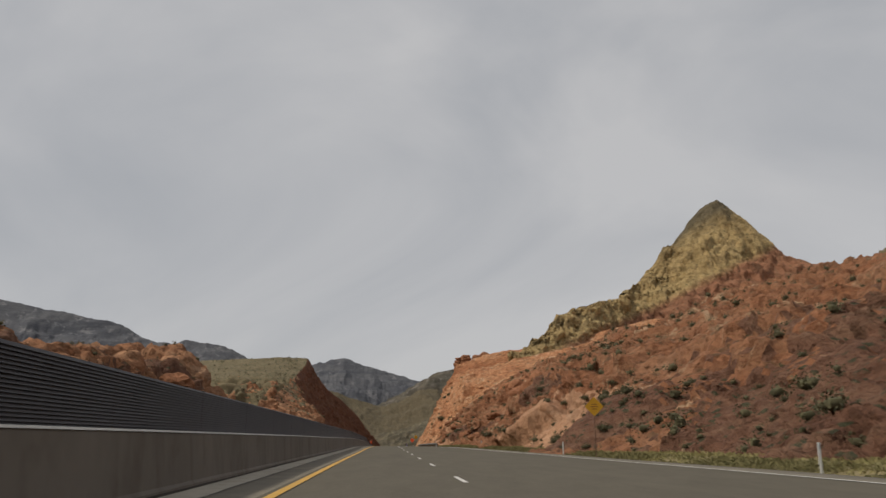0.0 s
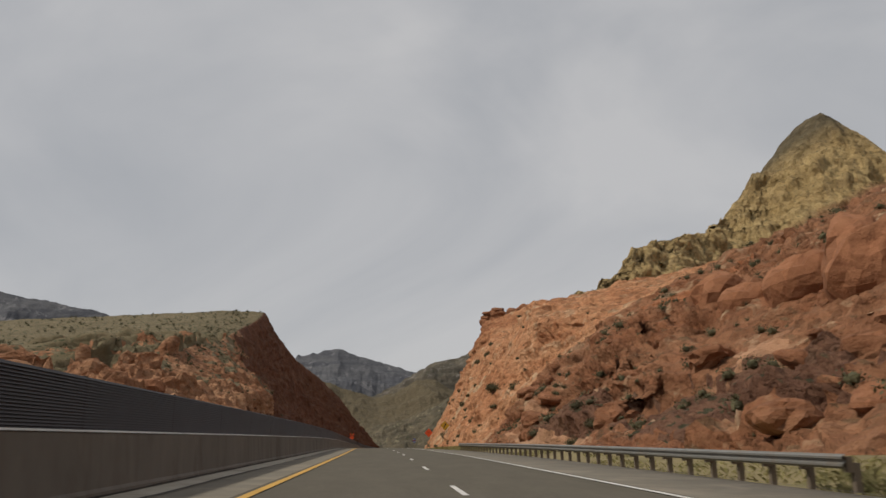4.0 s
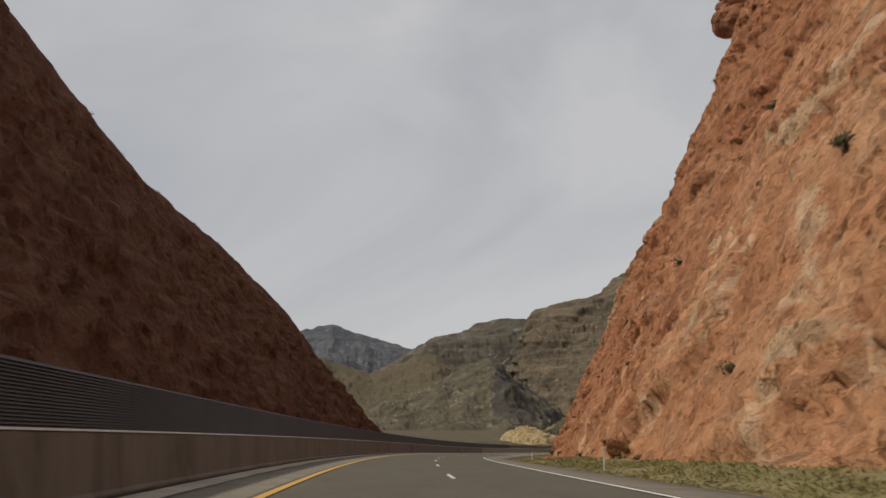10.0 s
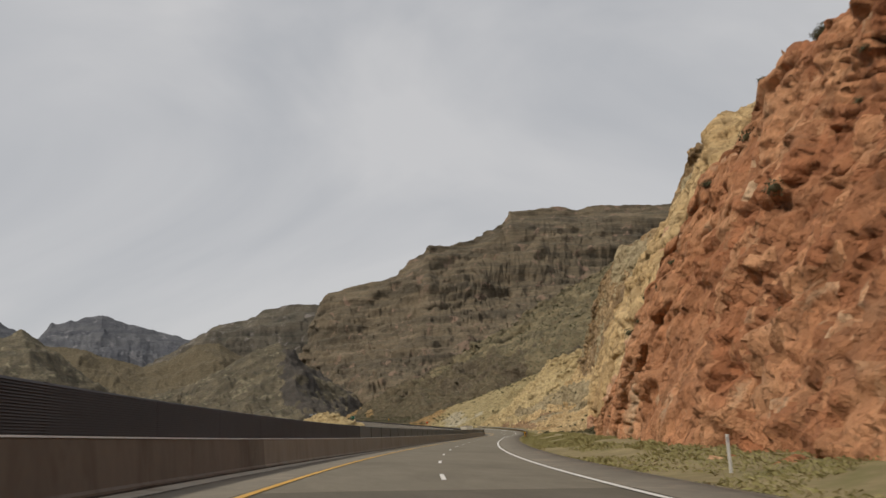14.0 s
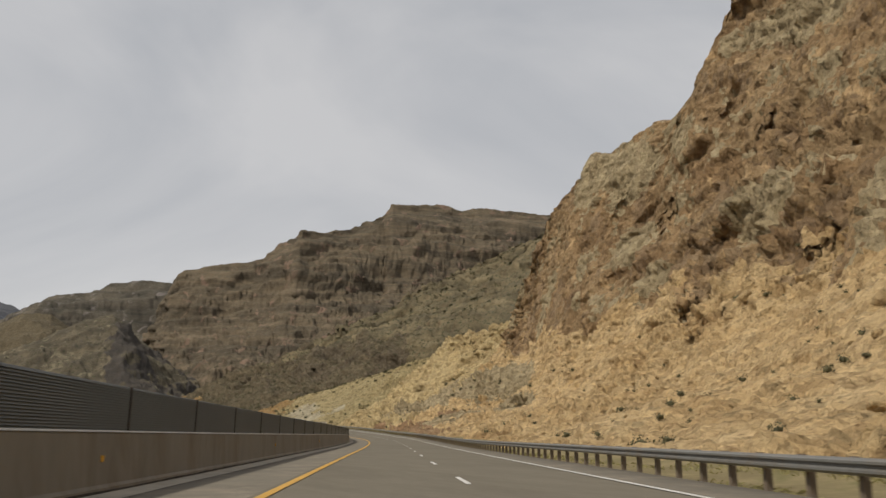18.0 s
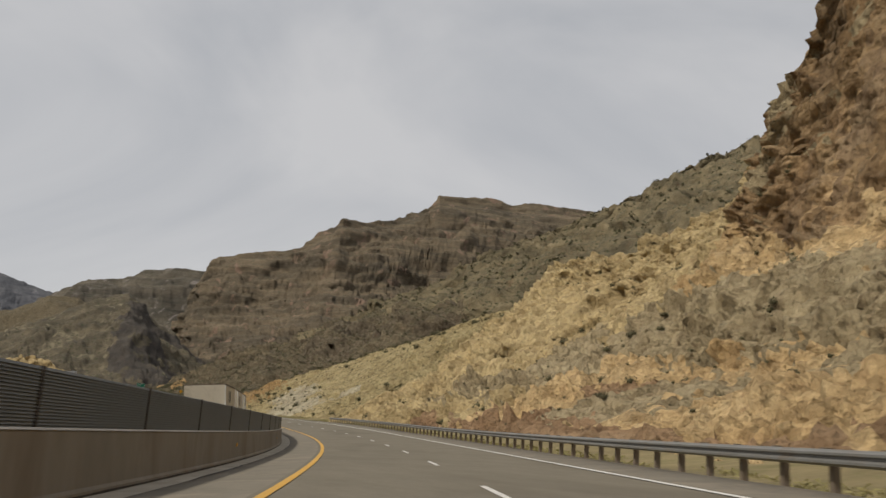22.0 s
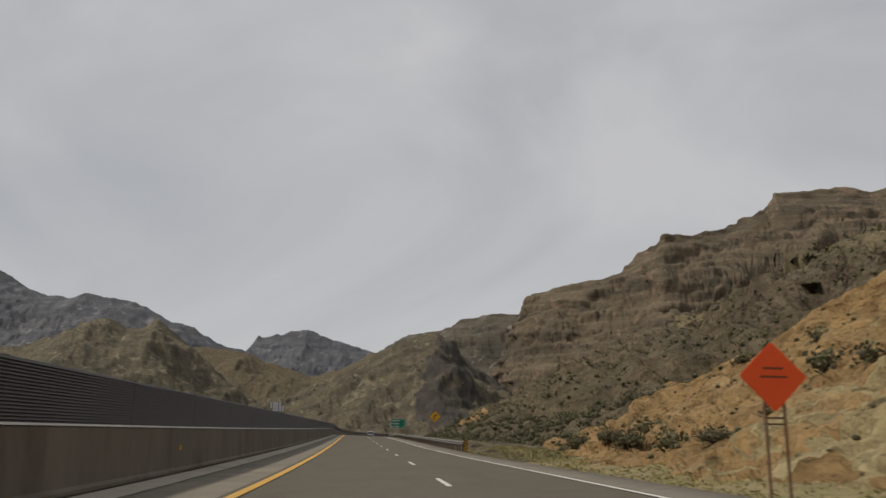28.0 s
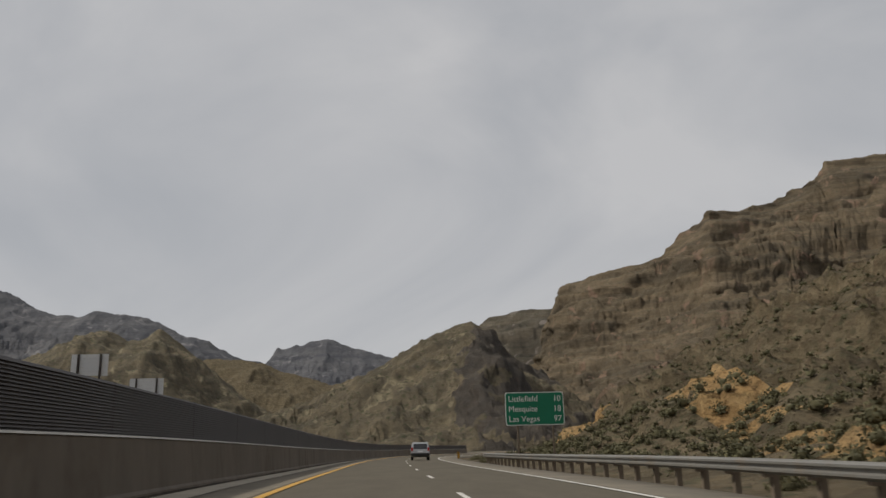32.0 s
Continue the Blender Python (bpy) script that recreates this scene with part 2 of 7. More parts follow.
def rod(bm, p, q, r0, r1=None, n=8):
    p, q = Vector(p), Vector(q)
    d = q - p
    m = Matrix.Translation((p + q) / 2) @ d.to_track_quat("Z", "Y").to_matrix().to_4x4()
    bmesh.ops.create_cone(bm, cap_ends=True, segments=n, radius1=r0, radius2=r0 if r1 is None else r1, depth=d.length, matrix=m)


# ---------------------------------------------------------------- materials
def material(name):
    m = bpy.data.materials.new(name)
    m.use_nodes = True
    nt = m.node_tree
    return m, nt.nodes, nt.links, nt.nodes["Principled BSDF"]


def ramp_node(nodes, stops):
    r = nodes.new("ShaderNodeValToRGB")
    e = r.color_ramp.elements
    e[0].position, e[0].color = stops[0][0], (*stops[0][1], 1)
    e[1].position, e[1].color = stops[-1][0], (*stops[-1][1], 1)
    for p, c in stops[1:-1]:
        e.new(p).color = (*c, 1)
    return r


def noise_node(nodes, links, vec, scale, detail=4.0, roughness=0.6, distortion=0.0):
    n = nodes.new("ShaderNodeTexNoise")
    n.inputs["Scale"].default_value, n.inputs["Detail"].default_value = scale, detail
    n.inputs["Roughness"].default_value, n.inputs["Distortion"].default_value = roughness, distortion
    links.new(vec, n.inputs["Vector"])
    return n.outputs["Fac"]


def mix_node(nodes, links, fac, a, b, blend="MIX"):
    m = nodes.new("ShaderNodeMixRGB")
    m.blend_type = blend
    for sock, v in zip(m.inputs, (fac, a, b)):
        if isinstance(v, (int, float)):
            sock.default_value = v
        elif isinstance(v, tuple):
            sock.default_value = (*v, 1) if len(v) == 3 else v
        else:
            links.new(v, sock)
    return m.outputs[0]


def band_node(nodes, links, value, lo, hi):
    m = nodes.new("ShaderNodeMapRange")
    m.inputs["From Min"].default_value, m.inputs["From Max"].default_value = lo, hi
    links.new(value, m.inputs["Value"])
    return m.outputs[0]


def place_node(nodes, links, scale=(1, 1, 1), turn=(0, 0, 0)):
    c = nodes.new("ShaderNodeTexCoord")
    m = nodes.new("ShaderNodeMapping")
    m.inputs["Scale"].default_value, m.inputs["Rotation"].default_value = scale, turn
    links.new(c.outputs["Object"], m.inputs[0])
    return m.outputs[0]


def bump_node(nodes, links, bsdf, height, strength, distance, before=None):
    b = nodes.new("ShaderNodeBump")
    b.inputs["Strength"].default_value, b.inputs["Distance"].default_value = strength, distance
    links.new(height, b.inputs["Height"])
    if before is not None:
        links.new(before, b.inputs["Normal"])
    links.new(b.outputs[0], bsdf.inputs["Normal"])
    return b.outputs[0]


def chips(nodes, links, vec, scale):
    """Relief of broken rock: in every cell a plane with a tilt of its own."""
    v = nodes.new("ShaderNodeTexVoronoi")
    v.inputs["Scale"].default_value = scale
    links.new(vec, v.inputs["Vector"])
    off = nodes.new("ShaderNodeVectorMath")
    off.operation = "SUBTRACT"
    links.new(vec, off.inputs[0])
    links.new(v.outputs["Position"], off.inputs[1])
    tilt = nodes.new("ShaderNodeVectorMath")
    tilt.operation = "SUBTRACT"
    links.new(v.outputs["Color"], tilt.inputs[0])
    tilt.inputs[1].default_value = (0.5, 0.5, 0.62)
    dot = nodes.new("ShaderNodeVectorMath")
    dot.operation = "DOT_PRODUCT"
    links.new(off.outputs[0], dot.inputs[0])
    links.new(tilt.outputs[0], dot.inputs[1])
    return dot.outputs["Value"]


def rock(name, stops, size=8.0, dip=(0.0, 0.35, 0.0), band=0.35, stain=(0.16, 0.08, 0.05), stain_much=0.35, pale=None,
         scrub=0.0, scrub_size=2.2, bump=1.0, low=None, low_z=(4.0, 8.0), low_tilt=0.0, cap=None, cap_z=(0.0, 1.0), fabric=None, chip=1.0, relief=1.0):
    """Weathered rock: colour in dipping beds and patches, dark stains, fine cracks, and scrub on gentle slopes."""
    m, n, l, bsdf = material(name)
    p = place_node(n, l)
    beds = place_node(n, l, (0.25 / size, 0.25 / size, 2.2 / size), dip)
    c1 = noise_node(n, l, p, 1.0 / size, 5, 0.65, 0.4)
    c2 = noise_node(n, l, beds, 1.0, 4, 0.7, 0.5)
    both = mix_node(n, l, band, c1, c2)
    r = ramp_node(n, stops)
    l.new(both, r.inputs[0])
    col = r.outputs[0]
    fine = noise_node(n, l, p, 6.0 / size * 2, 6, 0.7)
    # low spots of the relief darkened: dirt and crevice shade in the colour
    col = mix_node(n, l, band_node(n, l, fine, 0.25, 0.75), mix_node(n, l, 1.0, col, (0.70, 0.67, 0.65), "MULTIPLY"), col)
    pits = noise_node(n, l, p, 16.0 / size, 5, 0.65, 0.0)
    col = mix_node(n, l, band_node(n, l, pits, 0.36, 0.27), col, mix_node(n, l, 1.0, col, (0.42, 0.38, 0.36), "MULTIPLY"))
    if pale is not None:
        q = noise_node(n, l, p, 1.6 / size, 4, 0.6, 0.8)
        col = mix_node(n, l, band_node(n, l, q, 0.58, 0.68), col, pale)
    if low is not None:
        xyz = n.new("ShaderNodeSeparateXYZ")
        l.new(p, xyz.inputs[0])
        wob = n.new("ShaderNodeMath")
        wob.operation = "MULTIPLY_ADD"
        l.new(c1, wob.inputs[0])
        wob.inputs[1].default_value = -8.0
        lean = n.new("ShaderNodeMath")
        lean.operation = "MULTIPLY_ADD"
        l.new(xyz.outputs[0], lean.inputs[0])
        lean.inputs[1].default_value = low_tilt
        l.new(xyz.outputs[2], lean.inputs[2])
        l.new(lean.outputs[0], wob.inputs[2])
        if cap is not None:
            col = mix_node(n, l, band_node(n, l, wob.outputs[0], cap_z[0], cap_z[1]), col, cap)
        col = mix_node(n, l, band_node(n, l, wob.outputs[0], low_z[1] - 4, low_z[0] - 4), col, low)
    vert = place_node(n, l, (0.5, 0.5, 0.07))
    st = noise_node(n, l, vert, 5.0 / size, 4, 0.7, 0.6)
    sf = n.new("ShaderNodeMath")
    sf.operation = "MULTIPLY"
    l.new(band_node(n, l, st, 0.55, 0.78), sf.inputs[0])
    sf.inputs[1].default_value = stain_much
    col = mix_node(n, l, sf.outputs[0], col, stain)
    crack = n.new("ShaderNodeTexVoronoi")
    crack.feature = "DISTANCE_TO_EDGE"
    crack.inputs["Scale"].default_value = 5.0 / size
    warp = n.new("ShaderNodeVectorMath")
    warp.operation = "MULTIPLY_ADD"
    nw = n.new("ShaderNodeTexNoise")
    nw.inputs["Scale"].default_value = 3.0 / size
    l.new(p, nw.inputs["Vector"])
    l.new(nw.outputs["Color"], warp.inputs[0])
    warp.inputs[1].default_value = (size * 0.35,) * 3
    l.new(p, warp.inputs[2])
    l.new(warp.outputs[0], crack.inputs["Vector"])
    cf = band_node(n, l, crack.outputs["Distance"], 0.0, 0.09)
    if scrub > 0:
        geo = n.new("ShaderNodeNewGeometry")
        up = n.new("ShaderNodeSeparateXYZ")
        l.new(geo.outputs["True Normal"], up.inputs[0])
        vo = n.new("ShaderNodeTexVoronoi")
        vo.inputs["Scale"].default_value = 1.0 / scrub_size
        l.new(p, vo.inputs["Vector"])
        blot = n.new("ShaderNodeMath")
        blot.operation = "MULTIPLY_ADD"
        l.new(fine, blot.inputs[0])
        blot.inputs[1].default_value = 0.5
        l.new(vo.outputs["Distance"], blot.inputs[2])
        sp = band_node(n, l, blot.outputs[0], 0.62, 0.5)
        flat = band_node(n, l, up.outputs[2], 0.45, 0.75)
        much = n.new("ShaderNodeMath")
        much.operation = "MULTIPLY"
        l.new(sp, much.inputs[0])
        l.new(flat, much.inputs[1])
        pick = n.new("ShaderNodeMath")
        pick.operation = "MULTIPLY"
        l.new(much.outputs[0], pick.inputs[0])
        pick.inputs[1].default_value = scrub
        col = mix_node(n, l, pick.outputs[0], col, (0.055, 0.062, 0.032))
    l.new(col, bsdf.inputs["Base Color"])
    bsdf.inputs["Roughness"].default_value = 0.92
    bsdf.inputs["Specular IOR Level"].default_value = 0.2
    b1 = bump_node(n, l, bsdf, cf, 0.35 * bump, 0.15 * size / 8)
    b1 = bump_node(n, l, bsdf, pits, 0.8 * bump, 0.5 * size / 8, b1)
    b2 = bump_node(n, l, bsdf, fine, 0.9 * bump, 0.35 * size / 8, b1)
    if fabric is not None:
        turned = place_node(n, l, (1, 1, 1), fabric)
        drawn = n.new("ShaderNodeMapping")
        drawn.inputs["Scale"].default_value = (0.85 / chip, 0.65 / chip, 1.05 / chip)
        l.new(turned, drawn.inputs[0])
        fab = noise_node(n, l, drawn.outputs[0], 1.0, 6, 0.66)
        bent = n.new("ShaderNodeVectorMath")
        bent.operation = "MULTIPLY_ADD"
        wob_n = n.new("ShaderNodeTexNoise")
        wob_n.inputs["Scale"].default_value, wob_n.inputs["Detail"].default_value = 0.7, 3.0
        l.new(drawn.outputs[0], wob_n.inputs["Vector"])
        l.new(wob_n.outputs["Color"], bent.inputs[0])
        bent.inputs[1].default_value = (0.9, 0.9, 0.9)
        l.new(drawn.outputs[0], bent.inputs[2])
        thin = n.new("ShaderNodeMapping")
        thin.inputs["Scale"].default_value = (0.35, 0.3, 1.5)
        l.new(bent.outputs[0], thin.inputs[0])
        layers = noise_node(n, l, thin.outputs[0], 1.0, 5, 0.68)
        b2 = bump_node(n, l, bsdf, layers, 0.5, 0.55 * chip * relief, b2)
        b2 = bump_node(n, l, bsdf, fab, 0.35, 0.4 * chip * relief, b2)
        b2 = bump_node(n, l, bsdf, chips(n, l, bent.outputs[0], 0.5), 0.6, 1.4 * chip * relief, b2)
        b2 = bump_node(n, l, bsdf, chips(n, l, bent.outputs[0], 1.5), 0.6, 1.4 * chip * relief, b2)
        tone = n.new("ShaderNodeTexVoronoi")
        tone.inputs["Scale"].default_value = 0.55
        l.new(bent.outputs[0], tone.inputs["Vector"])
        grey = n.new("ShaderNodeSeparateColor")
        l.new(tone.outputs["Color"], grey.inputs[0])
        shade = ramp_node(n, [(0.0, (0.74, 0.72, 0.70)), (0.55, (1.0, 1.0, 1.0)), (1.0, (1.14, 1.13, 1.12))])
        l.new(grey.outputs[0], shade.inputs[0])
        col = mix_node(n, l, 1.0, col, shade.outputs[0], "MULTIPLY")
        # hollows of the fabric relief get painted crevice shade and dirt too
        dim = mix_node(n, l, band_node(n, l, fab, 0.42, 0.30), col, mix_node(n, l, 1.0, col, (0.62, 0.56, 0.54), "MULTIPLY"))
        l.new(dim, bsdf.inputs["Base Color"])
    tiny = noise_node(n, l, p, 40.0 / size, 4, 0.7)
    bump_node(n, l, bsdf, tiny, 0.6 * bump, 0.08 * size / 8, b2)
    return m


def plain(name, color, roughness=0.6, metallic=0.0, vary=0.25, scale=3.0, bump=0.15, dirt=None, dirt_scale=0.6, stretch=(1, 1, 1), spec=0.4):
    """Paint, concrete, asphalt, metal: one colour with grain, blotches and dirt."""
    m, n, l, bsdf = material(name)
    p = place_node(n, l, stretch)
    f1 = noise_node(n, l, p, scale, 6, 0.7)
    f2 = noise_node(n, l, p, scale * 0.13, 4, 0.6, 0.5)
    dark = tuple(c * (1 - vary) for c in color)
    lite = tuple(min(1, c * (1 + vary)) for c in color)
    r = ramp_node(n, [(0.3, dark), (0.7, lite)])
    l.new(mix_node(n, l, 0.45, f2, f1), r.inputs[0])
    col = r.outputs[0]
    if dirt is not None:
        f3 = noise_node(n, l, p, dirt_scale, 5, 0.7, 0.8)
        col = mix_node(n, l, band_node(n, l, f3, 0.5, 0.72), col, dirt)
    l.new(col, bsdf.inputs["Base Color"])
    bsdf.inputs["Roughness"].default_value, bsdf.inputs["Metallic"].default_value = roughness, metallic
    bsdf.inputs["Specular IOR Level"].default_value = spec
    if bump:
        bump_node(n, l, bsdf, f1, bump, 0.01)
    return m


RED = [(0.3, (0.34, 0.150, 0.072)), (0.45, (0.46, 0.220, 0.115)), (0.57, (0.52, 0.280, 0.155)), (0.72, (0.57, 0.37, 0.24))]
TAN = [(0.3, (0.36, 0.235, 0.115)), (0.45, (0.50, 0.36, 0.19)), (0.6, (0.57, 0.43, 0.245)), (0.75, (0.63, 0.51, 0.33))]
BROWN = [(0.3, (0.20, 0.125, 0.068)), (0.45, (0.35, 0.235, 0.125)), (0.6, (0.43, 0.31, 0.175)), (0.75, (0.46, 0.38, 0.25))]
GREY = [(0.3, (0.060, 0.053, 0.042)), (0.45, (0.122, 0.105, 0.077)), (0.57, (0.187, 0.156, 0.110)), (0.72, (0.29, 0.24, 0.175))]
# grey rock with the blue of distance haze mixed into its colours
HAZE_BLUE = [(0.28, (0.085, 0.09, 0.105)), (0.45, (0.135, 0.138, 0.15)), (0.6, (0.20, 0.198, 0.20)), (0.75, (0.34, 0.33, 0.325))]
YELLOW = [(0.28, (0.33, 0.262, 0.145)), (0.45, (0.48, 0.395, 0.235)), (0.6, (0.56, 0.475, 0.295)), (0.75, (0.63, 0.55, 0.38))]


def tint(stops, by):
    return [(p, tuple(a * b for a, b in zip(c, by))) for p, c in stops]


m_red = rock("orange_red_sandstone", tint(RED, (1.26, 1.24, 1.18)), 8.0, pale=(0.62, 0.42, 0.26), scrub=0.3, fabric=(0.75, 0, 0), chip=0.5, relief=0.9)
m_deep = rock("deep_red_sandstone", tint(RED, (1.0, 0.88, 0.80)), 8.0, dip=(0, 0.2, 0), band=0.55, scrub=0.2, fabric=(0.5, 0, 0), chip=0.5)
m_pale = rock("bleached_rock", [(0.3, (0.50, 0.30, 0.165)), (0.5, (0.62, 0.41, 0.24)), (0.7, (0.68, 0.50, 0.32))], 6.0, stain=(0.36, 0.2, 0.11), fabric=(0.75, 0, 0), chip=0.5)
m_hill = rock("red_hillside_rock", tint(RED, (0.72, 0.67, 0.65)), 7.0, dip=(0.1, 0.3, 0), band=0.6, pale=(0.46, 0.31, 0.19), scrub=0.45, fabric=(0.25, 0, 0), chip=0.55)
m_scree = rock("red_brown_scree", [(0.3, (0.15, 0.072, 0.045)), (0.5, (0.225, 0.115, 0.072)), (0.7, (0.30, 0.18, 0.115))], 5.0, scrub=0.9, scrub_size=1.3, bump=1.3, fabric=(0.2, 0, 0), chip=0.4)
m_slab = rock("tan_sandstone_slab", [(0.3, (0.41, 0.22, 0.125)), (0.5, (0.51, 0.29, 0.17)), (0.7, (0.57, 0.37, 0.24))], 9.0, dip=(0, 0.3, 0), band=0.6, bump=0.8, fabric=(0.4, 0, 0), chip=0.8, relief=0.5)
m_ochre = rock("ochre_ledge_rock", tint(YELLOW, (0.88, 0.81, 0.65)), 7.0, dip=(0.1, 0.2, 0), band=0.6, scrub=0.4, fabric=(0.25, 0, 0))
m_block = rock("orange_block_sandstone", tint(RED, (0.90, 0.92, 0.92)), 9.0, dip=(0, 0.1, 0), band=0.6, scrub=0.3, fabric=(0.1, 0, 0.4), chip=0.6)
# near-black tone painted for the shade inside undercut joints
m_joint = rock("joint_shade_rock", [(0.3, (0.045, 0.028, 0.02)), (0.5, (0.075, 0.045, 0.032)), (0.7, (0.12, 0.075, 0.05))], 3.0)
# RED cut to about a third: the shaded face's darkness put into the colour
m_left = rock("shade_dark_sandstone", tint(RED, (0.37, 0.335, 0.35)), 8.0, dip=(0, -0.35, 0), stain=(0.08, 0.046, 0.036), stain_much=0.6, fabric=(1.35, 0, 0), chip=0.8, relief=0.55)
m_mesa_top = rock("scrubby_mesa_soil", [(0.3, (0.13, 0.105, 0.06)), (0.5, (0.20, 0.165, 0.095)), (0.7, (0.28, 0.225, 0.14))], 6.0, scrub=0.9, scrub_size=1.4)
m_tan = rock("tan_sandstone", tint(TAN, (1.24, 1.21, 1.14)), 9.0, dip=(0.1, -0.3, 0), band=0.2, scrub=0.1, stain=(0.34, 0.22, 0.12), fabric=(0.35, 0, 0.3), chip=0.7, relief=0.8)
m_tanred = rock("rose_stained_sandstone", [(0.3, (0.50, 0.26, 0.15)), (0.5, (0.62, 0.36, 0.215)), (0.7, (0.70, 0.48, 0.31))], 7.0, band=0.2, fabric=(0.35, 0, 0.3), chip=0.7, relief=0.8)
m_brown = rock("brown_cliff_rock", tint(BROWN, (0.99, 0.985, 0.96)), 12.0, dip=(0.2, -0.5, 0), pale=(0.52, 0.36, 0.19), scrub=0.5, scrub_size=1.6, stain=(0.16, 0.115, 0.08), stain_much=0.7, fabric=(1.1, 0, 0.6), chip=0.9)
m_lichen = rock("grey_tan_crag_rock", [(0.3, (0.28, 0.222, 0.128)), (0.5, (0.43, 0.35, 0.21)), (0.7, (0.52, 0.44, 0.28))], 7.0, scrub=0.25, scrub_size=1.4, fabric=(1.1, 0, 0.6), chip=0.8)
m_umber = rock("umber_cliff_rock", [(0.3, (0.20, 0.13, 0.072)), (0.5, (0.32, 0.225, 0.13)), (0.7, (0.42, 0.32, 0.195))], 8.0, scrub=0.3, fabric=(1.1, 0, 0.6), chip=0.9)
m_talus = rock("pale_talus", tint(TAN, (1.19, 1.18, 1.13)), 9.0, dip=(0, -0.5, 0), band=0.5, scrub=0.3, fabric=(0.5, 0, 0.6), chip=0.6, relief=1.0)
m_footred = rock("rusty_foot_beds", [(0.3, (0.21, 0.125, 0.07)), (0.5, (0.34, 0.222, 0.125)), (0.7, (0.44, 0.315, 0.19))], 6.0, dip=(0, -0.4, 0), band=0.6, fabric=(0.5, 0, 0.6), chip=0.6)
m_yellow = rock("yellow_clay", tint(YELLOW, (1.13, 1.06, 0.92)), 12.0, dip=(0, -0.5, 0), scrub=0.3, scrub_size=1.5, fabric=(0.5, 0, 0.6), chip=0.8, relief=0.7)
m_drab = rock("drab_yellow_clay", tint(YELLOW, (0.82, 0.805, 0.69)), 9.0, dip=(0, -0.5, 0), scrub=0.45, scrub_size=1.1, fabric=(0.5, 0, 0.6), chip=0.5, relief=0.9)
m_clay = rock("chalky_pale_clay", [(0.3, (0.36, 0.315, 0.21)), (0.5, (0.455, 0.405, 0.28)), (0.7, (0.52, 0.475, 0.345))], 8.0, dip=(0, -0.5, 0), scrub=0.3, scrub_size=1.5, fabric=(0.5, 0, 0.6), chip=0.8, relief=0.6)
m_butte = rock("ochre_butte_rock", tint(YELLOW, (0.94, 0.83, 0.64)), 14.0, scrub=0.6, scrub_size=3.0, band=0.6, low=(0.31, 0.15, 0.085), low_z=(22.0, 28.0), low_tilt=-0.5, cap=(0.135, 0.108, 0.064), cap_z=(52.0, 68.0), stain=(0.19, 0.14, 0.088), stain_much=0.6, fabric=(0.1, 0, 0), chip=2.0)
m_slope = rock("scrubby_brown_slope", tint(GREY, (1.26, 1.24, 1.03)), 16.0, scrub=0.9, scrub_size=2.4)
m_soil = rock("olive_brown_soil", [(0.3, (0.082, 0.069, 0.042)), (0.5, (0.143, 0.117, 0.073)), (0.7, (0.235, 0.19, 0.121))], 5.0, scrub=0.6, scrub_size=1.3, fabric=(0.2, 0, 0.5), chip=0.6, relief=0.7)
m_crag = rock("weathered_grey_brown_crag", [(0.3, (0.085, 0.068, 0.045)), (0.5, (0.15, 0.122, 0.082)), (0.7, (0.23, 0.19, 0.13))], 7.0, scrub=0.4, scrub_size=1.3, fabric=(0.2, 0, 0.5), chip=0.9)
m_streak = rock("orange_ochre_soil", [(0.3, (0.27, 0.17, 0.07)), (0.5, (0.37, 0.245, 0.11)), (0.7, (0.44, 0.32, 0.16))], 5.0, scrub=0.5, scrub_size=1.2, fabric=(0.2, 0, 0.5), chip=0.5)
m_mount = rock("layered_mountain_rock", tint(GREY, (1.04, 0.99, 0.93)), 60.0, dip=(0, 0.06, 0), band=0.7, pale=(0.235, 0.16, 0.115), scrub=0.6, scrub_size=5.0, stain=(0.06, 0.054, 0.05), stain_much=0.04)
# GREY shifted towards blue, some distance haze in the rock colour
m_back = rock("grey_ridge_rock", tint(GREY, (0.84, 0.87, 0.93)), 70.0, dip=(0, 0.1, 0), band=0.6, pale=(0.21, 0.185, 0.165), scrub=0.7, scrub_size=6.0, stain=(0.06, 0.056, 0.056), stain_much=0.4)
m_dark = rock("dark_hill_rock", tint(GREY, (0.9, 0.9, 0.85)), 30.0, scrub=0.8, scrub_size=5.0, pale=(0.22, 0.19, 0.125), stain=(0.05, 0.046, 0.043), stain_much=0.8)
# much darker rock tone for the hill's right flank
m_dark_flank = rock("dark_flank_rock", [(0.3, (0.055, 0.05, 0.046)), (0.5, (0.09, 0.08, 0.068)), (0.7, (0.15, 0.13, 0.1))], 22.0, stain_much=0.2, bump=1.4)
# haze of the far distance is painted in as a blue tint
m_far = rock("haze_blue_mountain_rock", tint(HAZE_BLUE, (0.80, 0.82, 0.86)), 110.0, dip=(0, 0.2, 0), band=0.6, pale=(0.22, 0.215, 0.22), stain=(0.065, 0.07, 0.085), stain_much=0.7)

m_asphalt = plain("worn_asphalt", (0.114, 0.101, 0.079), 0.95, vary=0.16, scale=9.0, dirt=(0.099, 0.087, 0.069), dirt_scale=0.22, stretch=(1, 0.25, 1), spec=0.1)
# same asphalt made paler: this stretch's brighter light sits in the colour
m_asphalt_pale = plain("lit_stretch_asphalt", (0.168, 0.149, 0.115), 0.95, vary=0.16, scale=9.0, dirt=(0.133, 0.117, 0.09), dirt_scale=0.22, stretch=(1, 0.25, 1), spec=0.1)
m_shoulder = plain("shoulder_asphalt", (0.18, 0.16, 0.126), 0.95, vary=0.2, scale=5.0, dirt=(0.26, 0.22, 0.17), dirt_scale=0.5, spec=0.2)
